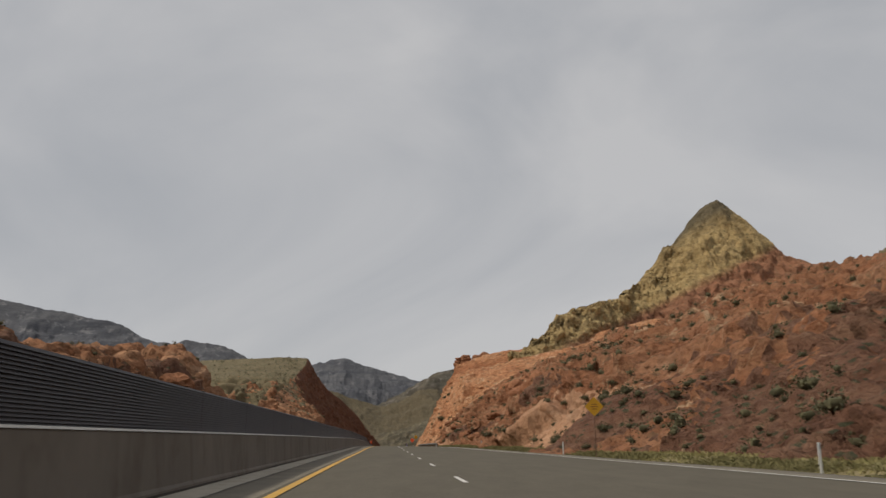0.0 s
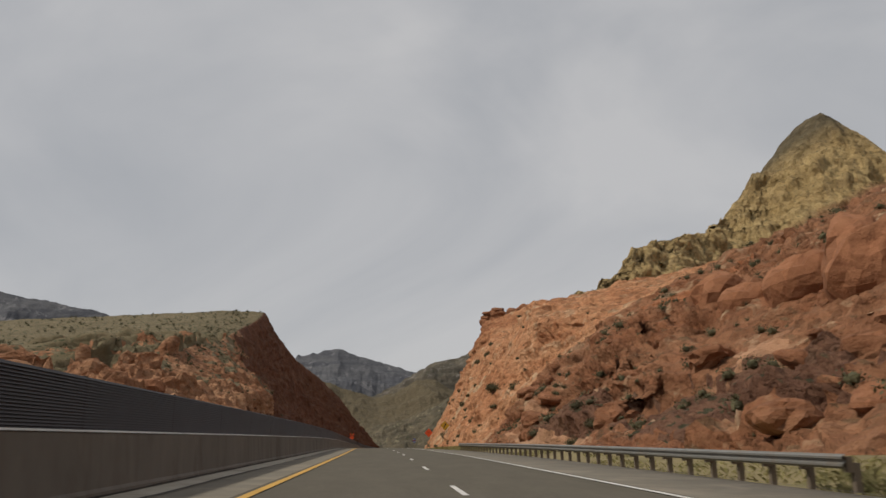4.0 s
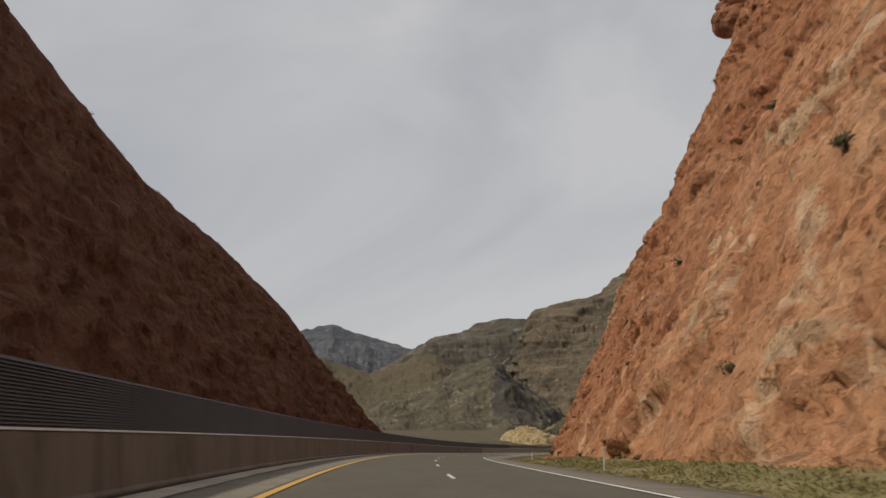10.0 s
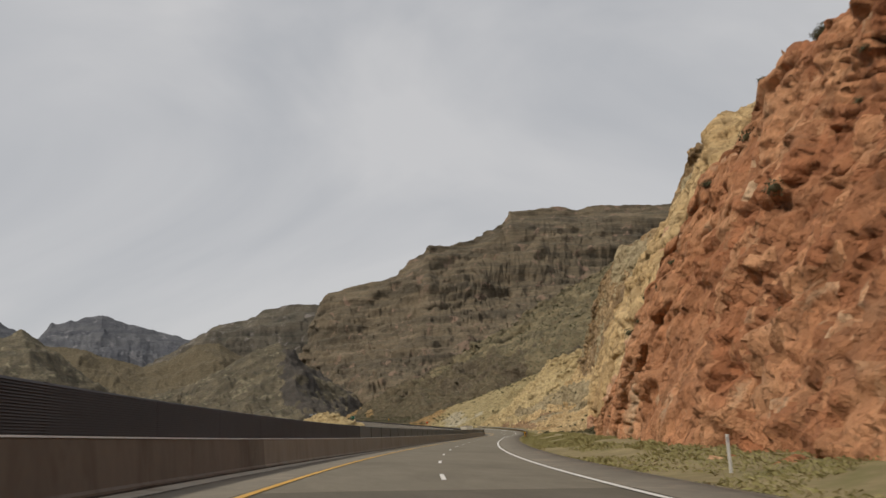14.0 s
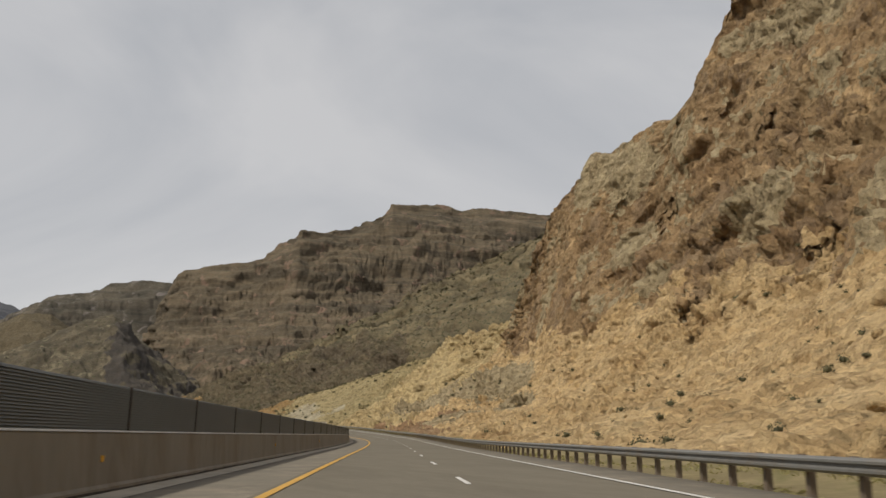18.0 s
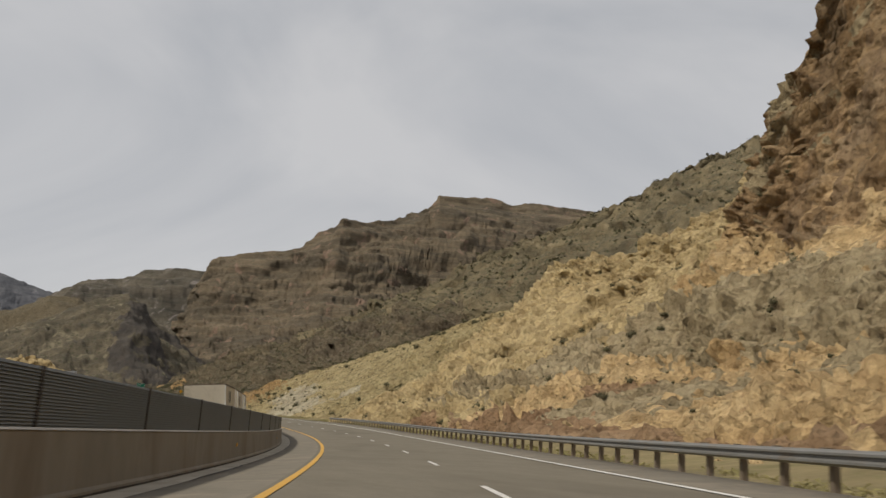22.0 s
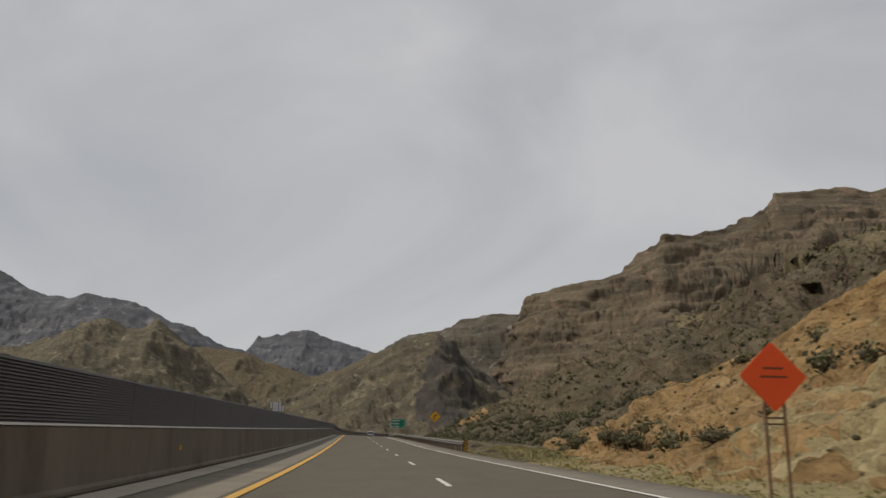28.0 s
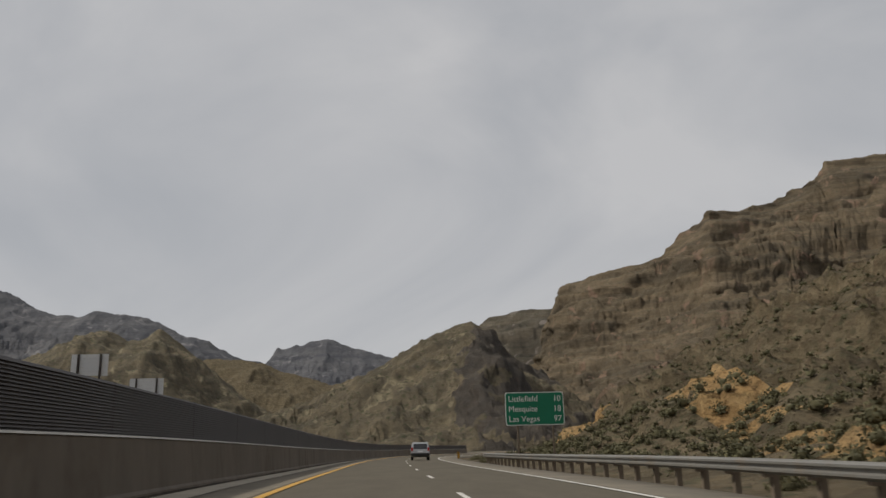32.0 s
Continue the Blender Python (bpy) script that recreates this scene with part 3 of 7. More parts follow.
m_yel_paint = plain("yellow_road_paint", (0.54, 0.305, 0.05), 0.7, vary=0.15, dirt=(0.40, 0.24, 0.06), dirt_scale=3.0)
m_white_paint = plain("white_road_paint", (0.62, 0.60, 0.56), 0.7, vary=0.12, dirt=(0.36, 0.34, 0.31), dirt_scale=3.0)
m_concrete = plain("stained_concrete", (0.172, 0.15, 0.126), 0.9, vary=0.22, scale=2.5, dirt=(0.11, 0.09, 0.07), dirt_scale=0.5, stretch=(1, 1, 0.35), spec=0.25)
# lighter copy of the stained wall concrete, brighter light put into its colour
m_concrete_tan = plain("lit_stained_concrete", (0.255, 0.23, 0.19), 0.9, vary=0.16, scale=2.5, dirt=(0.20, 0.16, 0.12), dirt_scale=0.5, stretch=(1, 1, 0.35), spec=0.25)
m_toe = plain("dark_wall_foot", (0.055, 0.048, 0.042), 0.95, vary=0.35, scale=3.0, dirt=(0.10, 0.085, 0.07), dirt_scale=1.2, spec=0.2)
m_gutter = plain("pale_gutter_concrete", (0.42, 0.38, 0.31), 0.95, vary=0.2, scale=3.0, dirt=(0.30, 0.265, 0.21), dirt_scale=0.8, spec=0.2)
m_tar = plain("tar_filled_crack", (0.03, 0.028, 0.026), 0.7, vary=0.3, scale=6.0)
m_faded = plain("faded_yellow_paint", (0.33, 0.25, 0.10), 0.85, vary=0.3, scale=5.0, dirt=(0.18, 0.155, 0.12), dirt_scale=1.5)
m_cap = plain("pale_concrete_cap", (0.62, 0.60, 0.55), 0.9, vary=0.25, scale=2.0)
m_screen = plain("dark_screen_slats", (0.124, 0.13, 0.126), 0.5, vary=0.12, scale=1.0, bump=0.0)
# darker copy of the slats, shade below the hills put into the colour
m_screen_dark = plain("shaded_screen_slats", (0.050, 0.046, 0.051), 0.6, vary=0.25, scale=1.0, bump=0.0)
m_screen_brown = plain("dull_brown_screen_slats", (0.066, 0.058, 0.056), 0.55, vary=0.15, scale=1.0, bump=0.0)
m_post = plain("rusted_screen_post", (0.045, 0.037, 0.033), 0.7, vary=0.3)
m_steel = plain("galvanised_steel", (0.195, 0.19, 0.175), 0.55, 0.3, vary=0.15, scale=4.0, dirt=(0.20, 0.16, 0.12), dirt_scale=1.0, bump=0.05)
m_timber = plain("weathered_post_timber", (0.16, 0.125, 0.09), 0.9, vary=0.3, scale=8.0, stretch=(1, 1, 0.15))
m_verge = plain("dry_grassy_verge", (0.215, 0.175, 0.095), 1.0, vary=0.35, scale=2.0, dirt=(0.145, 0.135, 0.06), dirt_scale=0.4, bump=0.6, spec=0.1)
m_ground = plain("desert_ground", (0.22, 0.18, 0.12), 1.0, vary=0.3, scale=0.2, dirt=(0.12, 0.12, 0.07), dirt_scale=0.05, bump=0.3, spec=0.1)

# ---------------------------------------------------------------- road, lines, ground
R = np.arange(-40.0, S_END - 5, 2.5)
edge_line = along([(-50, 11.2), (60, 11.2), (110, 8.6), (165, 5.35), (230, 5.1), (1600, 5.15)])
wall_u = along([(-50, -4.0), (40, -4.1), (150, -4.6), (230, -4.7), (340, -4.45), (560, -5.0), (720, -5.3), (960, -5.0), (1180, -4.25), (1600, -4.25)])
pave_u = along([(-50, 13.6), (60, 13.6), (110, 11.0), (165, 9.3), (236, 9.2), (268, 7.3), (1100, 7.3), (1120, 7.6), (1600, 7.6)])
e, w, pv = edge_line(R), wall_u(R), pave_u(R)
k0, k1 = int(np.searchsorted(R, 540.0)), int(np.searchsorted(R, 1010.0))
face = strip(R, [-2.45, 0.0, e + 0.25], [0.0, 0.012, 0.0])
for a, b, mat, what in ((0, k0 + 1, m_asphalt, "worn grey asphalt carriageway with two lanes"), (k0, k1 + 1, m_asphalt_pale, "worn asphalt carriageway with two lanes, coloured paler for brighter light"), (k1, len(R), m_asphalt, "worn grey asphalt carriageway climbing ahead")):
    sheet("road", face[a:b], mat, what, "road")
sheet("shoulder_inner", strip(R, [w - 0.1, -2.45], [-0.01, 0.0]), m_shoulder, "dusty pale inner shoulder along the median wall", "road shoulder")
sheet("shoulder_outer", strip(R, [e + 0.25, pv, pv + 0.15], [0.0, -0.05, -0.3]), m_shoulder, "grey outer shoulder strewn with grit", "road shoulder")
sheet("road_opposite", strip(R, [w - 0.3, -17.5, -17.9], [-0.05, -0.05, -0.4]), m_asphalt, "grey asphalt carriageway beyond the median wall", "road")


def line(name, s, u, width, mat, label):
    return sheet(name, strip(s, [u - width / 2, u + width / 2], [0.018, 0.018]), mat, label, "road marking")


yl = line("yellow_line", R, -2.2, 0.19, m_yel_paint, "solid yellow line at the inner edge of the road")
wl_ = line("edge_line", R, e, 0.15, m_white_paint, "solid white line at the outer edge of the road")
q = np.arange(590.0, 646.0, 2.0)
line("faded_line", q, along([(590, -3.2), (625, -3.4), (646, -3.1)])(q), 0.13, m_faded, "worn old yellow line beside the new one")
sheet("gutter", strip(R, [w + 0.005, w + 0.42, w + 0.68 + 0.06 * rough(np.stack([R / 3.0, R * 0, R * 0], -1), 3, 2)], [0.012, 0.006, 0.004]), m_gutter, "pale concrete gutter strip at the foot of the wall", "gutter")
fine_s = np.arange(-40.0, S_END - 5, 0.5)
wob = rough(np.stack([fine_s / 2.5, fine_s * 0, fine_s * 0], -1), 4, 12)
gap = 0.012 + 0.03 * np.clip(rough(np.stack([fine_s / 5.0, fine_s * 0, fine_s * 0 + 3], -1), 3, 14) + 0.1, 0, 1)
for name, at, wide in (("gutter_crack", wall_u(fine_s) + 0.73 + 0.07 * wob, gap), ("verge_crack", pave_u(fine_s) - 0.25 + 0.07 * wob, gap)):
    sheet(name, strip(fine_s, [at - wide, at + wide], [0.016, 0.016]), m_tar, "dark ragged crack in the pavement", "road crack")
lines = tagged(new("lane_dashes"), "broken white line between the two lanes", "road marking", kind="structure")
for s0 in np.arange(7.4, S_END - 30, 12.19):
    q = np.linspace(s0, s0 + 3.05, 3)
    part("dash", mesh_from("dash", strip(q, [1.59, 1.71], [0.02, 0.02]).reshape(-1, 3), grid_faces(3, 2), m_white_paint), None, lines)

# ---------------------------------------------------------------- median wall and its screen
SEG = 6.1
walls = tagged(new("median_wall"), "stained brown-grey concrete median wall in long cast sections", "median wall", kind="structure")
screen = tagged(new("glare_screen"), "dark slatted glare screen on the median wall", "fence", kind="structure")
for k in range(int((S_END - 40) / SEG)):
    s = np.linspace(-30 + k * SEG + 0.0005, -30 + (k + 1) * SEG - 0.0005, 4)
    u = wall_u(s)
    ring = [(0.0, -0.05), (0.0, 0.10), (-0.05, 0.16), (-0.10, 1.07), (-0.12, 1.10), (-0.40, 1.10), (-0.42, 1.07), (-0.50, 0.0)]
    g = strip(s, [u + a for a, _ in ring], [b for _, b in ring])
    n = len(ring)
    f = grid_faces(4, n)
    caps = np.array([[7, 0, 1, 2], [7, 2, 3, 4], [4, 5, 6, 7]])
    f = np.concatenate([f, caps[:, ::-1], caps + 3 * n])
    part("wall_section", mesh_from("wall_section", g.reshape(-1, 3), f, m_concrete_tan if 555 + 9 * grain(np.array([k * 0.9, 0, 0]), 4) < s[0] < 930 else m_concrete), None, walls)
    # thin dark strip of uneven height along the wall's foot
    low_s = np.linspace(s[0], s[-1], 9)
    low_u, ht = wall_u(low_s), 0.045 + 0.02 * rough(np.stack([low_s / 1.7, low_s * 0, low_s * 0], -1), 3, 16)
    part("foot_strip", mesh_from("foot_strip", strip(low_s, [low_u + 0.006, low_u + 0.006, low_u + 0.001], [-0.02, ht, ht + 0.012]).reshape(-1, 3), grid_faces(9, 3), m_toe), None, walls, "dark foot of the wall")
    c = strip(s, [u - 0.085, u - 0.13, u - 0.43, u - 0.43], [1.098, 1.132, 1.132, 1.103])
    part("coping", mesh_from("coping", c.reshape(-1, 3), grid_faces(4, 4), m_cap), None, walls)
    # the screen: slats seen edge on, and a post at each joint
    vs, fs = [], []
    for j in range(18):
        h = 1.12 + j * 0.0495
        t = strip(s, [u - 0.25, u - 0.197, u - 0.226], [h - 0.004, h, h + 0.048])
        fs.append(grid_faces(4, 3) + len(vs) * 12)
        vs.append(t.reshape(-1, 3))
    part("slats", mesh_from("slats", np.concatenate(vs), np.concatenate(fs), m_screen_dark if s[0] < 585 else m_screen if s[0] < 905 else m_screen_brown), None, screen)
    q = s[:1] + np.array([0.0, 0.09])
    uu = wall_u(q)
    front_u = uu - (0.19 if 585 < s[0] < 905 else 0.215)
    pg = strip(q, [front_u, front_u, uu - 0.33, uu - 0.33], [1.12, 2.02, 2.02, 1.12])
    i = np.arange(8).reshape(2, 4)
    pf = [[i[0, a], i[1, a], i[1, (a + 1) % 4], i[0, (a + 1) % 4]] for a in range(4)] + [list(i[0]), list(i[1][::-1])]
    part("post", mesh_from("post", pg.reshape(-1, 3), np.array(pf), m_post), None, screen)

# ---------------------------------------------------------------- rock sheets beside the road
def profile_sheet(s, lines_u, lines_z, nb, weights=None):
    """A slope along the road: control lines from the foot upwards (arrays over s), evened out by their length."""
    pts = np.stack([np.stack([u, z], -1) for u, z in zip(lines_u, lines_z)], 1)
    seg = np.linalg.norm(np.diff(pts, axis=1), axis=-1).mean(0)
    d = np.concatenate([[0], np.cumsum(seg * (1 if weights is None else np.asarray(weights)))])
    b = np.linspace(0, d[-1], nb)
    out = np.empty((len(s), nb, 2))
    for i in range(len(s)):
        for k in range(2):
            out[i, :, k] = np.interp(b, d, pts[i, :, k])
    # round the breaks a little
    for _ in range(2):
        out[:, 1:-1] = 0.25 * out[:, :-2] + 0.5 * out[:, 1:-1] + 0.25 * out[:, 2:]
    return on_road(s[:, None], out[..., 0], out[..., 1]), out


def soften(d, times=1):
    """Takes the stair-steps off displacements that jump across the grid."""
    for _ in range(times):
        d = np.concatenate([d[:1], 0.25 * d[:-2] + 0.5 * d[1:-1] + 0.25 * d[2:], d[-1:]], 0)
        d = np.concatenate([d[:, :1], 0.25 * d[:, :-2] + 0.5 * d[:, 1:-1] + 0.25 * d[:, 2:], d[:, -1:]], 1)
    return d


def roughen(g, big=1.5, mid=1.0, small=0.35, cell=6.0, flatter=(1, 1, 1), seed=1, hold=None, beds=0.0, tilt=0.35, plan=None, dip=12.0, long=1.8):
    """Breaks a slope into angular blocks along its dipping beds; plan gives (s, u, z) for the grain of the rock."""
    n = normals_of(g)
    if n[..., 2].mean() < 0:
        n = -n
    p = (g if plan is None else plan) * np.asarray(flatter)
    d = big * rough(p / 26.0, 3, seed)
    if plan is not None:
        a = radians(dip)
        p = np.stack([(-plan[..., 0] * math.cos(a) + plan[..., 2] * math.sin(a)) / long, plan[..., 1], plan[..., 0] * math.sin(a) + plan[..., 2] * math.cos(a)], -1)
    p = p + 0.3 * cell * np.stack([rough(p / cell, 3, seed + 50), rough(p / cell, 3, seed + 51), rough(p / cell, 3, seed + 52)], -1)
    if mid:
        v1, c1 = facets(p / cell, seed + 10)
        open_ = np.clip(0.4 + 1.4 * rough(p / (2.5 * cell), 2, seed + 15), 0.1, 1.2)
        d = soften(d + mid * (1.5 * v1 - 0.9 * open_ * (1 - c1) ** 2))
    if small:
        v2, c2 = facets(p / (cell * 0.36), seed + 20)
        d = d + small * (1.6 * v2 - 0.9 * (1 - c2) ** 2) + small * 0.5 * ridged(p / (cell * 0.3), 3, seed + 30)
    if beds:
        t = p[..., 2] / 3.4 + 0.5 * rough(p / 14.0, 3, seed + 40)
        fr = t % 1.0
        d = d + beds * (np.clip(fr * 1.25, 0, 1) - np.clip((fr - 0.8) * 5, 0, 1) - 0.4) * np.clip(0.5 + 1.6 * rough(p / 20.0, 2, seed + 44), 0, 1)
    if hold is not None:
        d = d * hold
    return g + n * d[..., None]


def plan_of(s, uz):
    return np.concatenate([np.broadcast_to(s[:, None, None], uz.shape[:2] + (1,)), uz], -1)


def carve(g, s, uz, caves=(), ledges=(), seed=1):
    """Hollows (s, z, half length, half height, depth) and undercut joints (s0, z0, s1, z1, height, depth)."""
    n = normals_of(g)
    if n[..., 2].mean() < 0:
        n = -n
    P = plan_of(s, uz)
    wob = rough(P / 4.0, 3, seed)
    S, Z, d = P[..., 0], P[..., 2], np.zeros(uz.shape[:2])
    for a, z, ra, rz, deep in caves:
        q = ((S - a) / ra) ** 2 + ((Z - z) / rz) ** 2 + 0.7 * wob
        dip_in = np.clip(1.5 - q, 0, 1)
        d -= deep * dip_in * dip_in * (3 - 2 * dip_in)
    for a, z, b, z2, tall, deep in ledges:
        t = (S - a) / (b - a)
        below = z + (z2 - z) * t + 0.35 * wob - Z
        ends = np.clip(np.minimum(t, 1 - t) * 6 + 0.3, 0, 1) * (t > -0.05) * (t < 1.05) * np.clip(0.85 + 0.8 * wob, 0.35, 1)
        d -= deep * ends * np.clip(below / 0.25 + 0.5, 0, 1) * np.clip((tall - below) / tall * 1.5, 0, 1)
        d += 0.3 * deep * ends * np.clip((below + 3.0 * tall) / (3.0 * tall), 0, 1) * np.clip(0.5 - below / 0.25, 0, 1)
    return g + n * soften(d)[..., None]


def zones(s, uz, spots, seed=1, ragged=0.9):
    """Which rock shows where: spots of (s, z, half length, half height, slot), later ones on top."""
    P = plan_of(s, uz)
    wob = rough(P / 5.0, 4, seed, 0.7) + 0.45 * grain(P / 0.7, seed + 7)
    out = np.zeros(uz.shape[:2], int)
    for a, z, ra, rz, k in spots:
        out[((P[..., 0] - a) / ra) ** 2 + ((P[..., 2] - z) / rz) ** 2 + ragged * wob < 1] = k
    return out


def on_face(store, s0, z0):
    """Places on a stored face at s0 along the road and z0 above it."""
    s, uz, g = store
    out = []
    for a, z in zip(s0, z0):
        i = min(max(int(np.searchsorted(s, a)) - 1, 0), len(s) - 2)
        f = (a - s[i]) / (s[i + 1] - s[i])
        rows = []
        for k in (i, i + 1):
            top = int(np.argmax(uz[k, :, 1] > 0.98 * uz[k, :, 1].max())) or 1
            jf = np.interp(z, uz[k, :top, 1], np.arange(top))
            j0 = min(int(jf), g.shape[1] - 2)
            rows.append(g[k, j0] * (1 - jf + j0) + g[k, j0 + 1] * (jf - j0))
        out.append(rows[0] * (1 - f) + rows[1] * f)
    return np.array(out)


def joints(store, ledges, seed, wide=0.2):
    """Dark ragged ribbons of uneven width on the face, painting the shade in joints between beds."""
    for a, z, b, z2 in ledges:
        t = np.linspace(0, 1, int(abs(b - a) / 0.16))
        q = np.stack([a + (b - a) * t, t * 0, t * 0 + z], -1)
        s0, zm = q[:, 0], z + (z2 - z) * t + 0.42 * rough(q / 3.0, 4, seed)
        w = wide * np.clip(0.55 + 1.7 * rough(q / 1.6, 4, seed + 2, 0.7), 0.0, 1.5) * np.clip(np.minimum(t, 1 - t) * 9, 0, 1)
        lo, hi = on_face(store, s0, zm - w), on_face(store, s0, zm + w)
        mid = on_face(store, s0, zm)
        out = on_road(s0, s0 * 0, 0) - on_road(s0, s0 * 0 + 1, 0)
        g = np.stack([lo + out * 0.02, mid + out * 0.09, hi + out * 0.02], 1)
        sheet("rock_joint", g, m_joint, "dark ribbon standing for the shade in a joint of the rock face", "rock joint", smooth=False)


def rock_sheet(name, g, slots, mats, label, category):
    ob = new(name, mesh_from(name, g.reshape(-1, 3), grid_faces(*g.shape[:2]), mats, True, slots[:-1, :-1].ravel()))
    return tagged(ob, label, category, kind="structure")


def hold_edges(na, nb, a=6, b=6):
    """Fades the roughness out at the foot so that the rock meets the ground."""
    h = np.ones((na, nb))
    h *= np.clip(0.25 + np.arange(nb) / b, 0, 1)[None, :]
    return h


# right: red hillside and the rock cut
s = np.concatenate([np.arange(-60.0, 268.0, 0.62), np.arange(268.0, 606.0, 0.36)])
foot = along([(-60, 20), (50, 18), (75, 14.5), (120, 15), (150, 15.5), (185, 18), (240, 16), (280, 13.5), (560, 13), (606, 15)])(s)
rim = along([(-60, 72), (110, 70), (160, 62), (215, 62), (262, 44), (283, 34.5), (293, 28.3), (315, 32.5), (342, 29), (370, 30.6), (395, 34.2), (411, 30.7), (440, 35), (459, 33.7), (466, 33.7), (477, 32.9), (489, 32.2), (508, 30.6), (513, 27.3), (522, 29.7), (528, 25.2), (533, 19.7), (548, 19.7), (565, 21.2), (580, 17.1), (592, 16.2), (606, 14.5)])(s)
rim_z = along([(-60, 22), (110, 26), (145, 27.5), (165, 24.5), (190, 27), (215, 30), (262, 24.6), (283, 20.2), (293, 21.7), (315, 28.8), (342, 24), (370, 27.4), (395, 36.1), (411, 34.2), (440, 41.7), (459, 48.3), (466, 44.1), (477, 40.9), (489, 36.6), (508, 37.4), (513, 32.2), (522, 30.7), (528, 19.5), (533, 16.7), (548, 17.6), (565, 20), (580, 12.7), (592, 6.5), (606, 1.4)])(s)
ben = along([(-60, 30), (60, 28), (90, 23), (125, 26), (160, 34), (185, 34), (215, 30), (260, 25), (281, 22)])(s)
ben_z = along([(-60, 5), (60, 6), (90, 8), (125, 11), (150, 13.5), (165, 14.5), (185, 12), (215, 7), (260, 12), (281, 12)])(s)
cut = np.clip((s - 262) / 20, 0, 1)
mid_u, mid_z = ben * (1 - cut) + (0.45 * foot + 0.55 * rim) * cut, ben_z * (1 - cut) + (0.53 * rim_z) * cut
back = np.clip((606 - s) / 90, 0.1, 1) * np.clip((s + 200) / 460, 0.5, 1) * np.clip(np.abs(s - 160) / 100, 0.15, 1)
g, uz = profile_sheet(s, [foot - 2.5, foot, mid_u, rim, rim + 12, rim + 40, rim + 110, rim + 230], [s * 0 - 0.9, s * 0 - 0.4, mid_z, rim_z, rim_z + 3 * back + 2.0 * np.exp(-((s - 462) / 9) ** 2), rim_z + 9 * back, rim_z + 24 * back, rim_z + 40 * back], 290, (1, 1, 1, 0.7, 0.3, 0.12, 0.06))
PL = plan_of(s, uz)
hd = hold_edges(*g.shape[:2])
hillside = (1 - cut)[:, None]
g = roughen(g, 1.6, 1.2, 0.0, 8.0, seed=3, hold=hd * (0.35 + 0.45 * hillside), plan=PL, dip=18.0, long=2.4)
patch = np.clip(0.75 + 1.2 * rough(PL / 15.0, 3, 9), 0.4, 1.25)
smooth_slab = np.clip(1.2 - (((s[:, None] - 92) / 24) ** 2 + ((uz[..., 1] - 3.0) / 4.0) ** 2), 0, 1)
g = roughen(g, 0.0, 0.75, 0.42, 2.9, seed=5, hold=hd * patch * (0.75 + 0.3 * hillside) * (1 - 0.75 * smooth_slab), beds=0.15, plan=PL, dip=24.0, long=1.25)
RED_LEDGES = [(485.5, 4.5, 470, 6.8, 0.5, 0.7), (511, -0.3, 493, 3.5, 0.5, 0.6), (491, 0.5, 469, 3.3, 0.45, 0.6), (476, 9.5, 455, 14.5, 0.5, 0.6), (506, 7.5, 488, 11.0, 0.45, 0.5), (503, 14, 484, 19, 0.5, 0.6),
           (258, 10.9, 238, 12.9, 0.9, 1.3), (252, 10.6, 231, 7.0, 0.7, 1.0), (130, 12.5, 96, 9.6, 0.9, 1.2), (112, 15, 70, 11.5, 0.9, 1.3), (160, 9, 128, 6.4, 0.9, 1.1), (200, 19, 160, 17, 1.0, 1.4), (90, 19, 40, 16, 1.0, 1.4), (70, 9.5, 35, 8, 0.8, 1.0)]
g = carve(g, s, uz, [(88.8, 11.2, 3.0, 0.6, 1.2), (83, 8.0, 2.6, 0.5, 1.0), (223, 4.2, 5, 1.2, 1.6), (260, 9.5, 2.4, 1.3, 1.9), (264, 7.3, 1.6, 1.2, 1.4), (240, 6.5, 2.2, 3.0, 2.8), (233.5, 5.6, 1.5, 2.3, 2.4), (239.5, 12.5, 2.6, 0.8, 1.6), (225, 3.4, 1.6, 0.6, 1.0),
                     (499, 12.3, 1.5, 0.45, 0.7), (500, 19.2, 1.8, 0.5, 0.6), (497, 2.9, 1.8, 0.5, 0.8), (483.7, 1.3, 1.2, 0.35, 0.6)],
          RED_LEDGES, 12)
slots = zones(s, uz, [(5, 10, 62, 17, 3), (500, 18, 62, 32, 1), (440, 40, 30, 9, 1), (250, 19, 10, 3.5, 1), (92, 2.8, 21, 3.6, 4), (74, 2.4, 9, 2.6, 3), (40, 3, 24, 4, 3), (126, 7.5, 20, 1.8, 3), (232, 2.6, 14, 2.0, 3), (236, 0.6, 15, 0.7, 4), (212, 7, 5, 1.2, 4), (250, 3, 5, 1.5, 4), (205, 4, 16, 3, 3),
                      (372, 3, 2.2, 1.2, 2), (366, 1, 3, 1.2, 2), (392, 7.5, 4, 1.6, 2), (372, 7.3, 4, 1.0, 2), (422, 21, 5, 1.4, 2), (340, 4.5, 6, 4.5, 2), (345, 10, 3.5, 4, 2), (352, 2, 4, 1.6, 2), (331, 13, 6, 2.4, 2), (514, 24, 3, 5, 2), (524, 12, 3, 5, 2), (408, 5, 5, 1, 2)], 33)
k1 = int(np.searchsorted(s, 268))
rock_sheet("red_hillside", g[:k1 + 1], slots[:k1 + 1], [m_hill, m_deep, m_pale, m_scree, m_slab, m_ochre, m_joint], "red rocky hillside with ledges, boulders and scrub", "hillside")
rock_sheet("red_rock_cut", g[k1:], slots[k1:], [m_red, m_deep, m_pale, m_scree, m_slab, m_ochre, m_joint], "sheer orange-red sandstone road cut with fractures", "cliff")
RED_RIGHT = (s, uz, g)
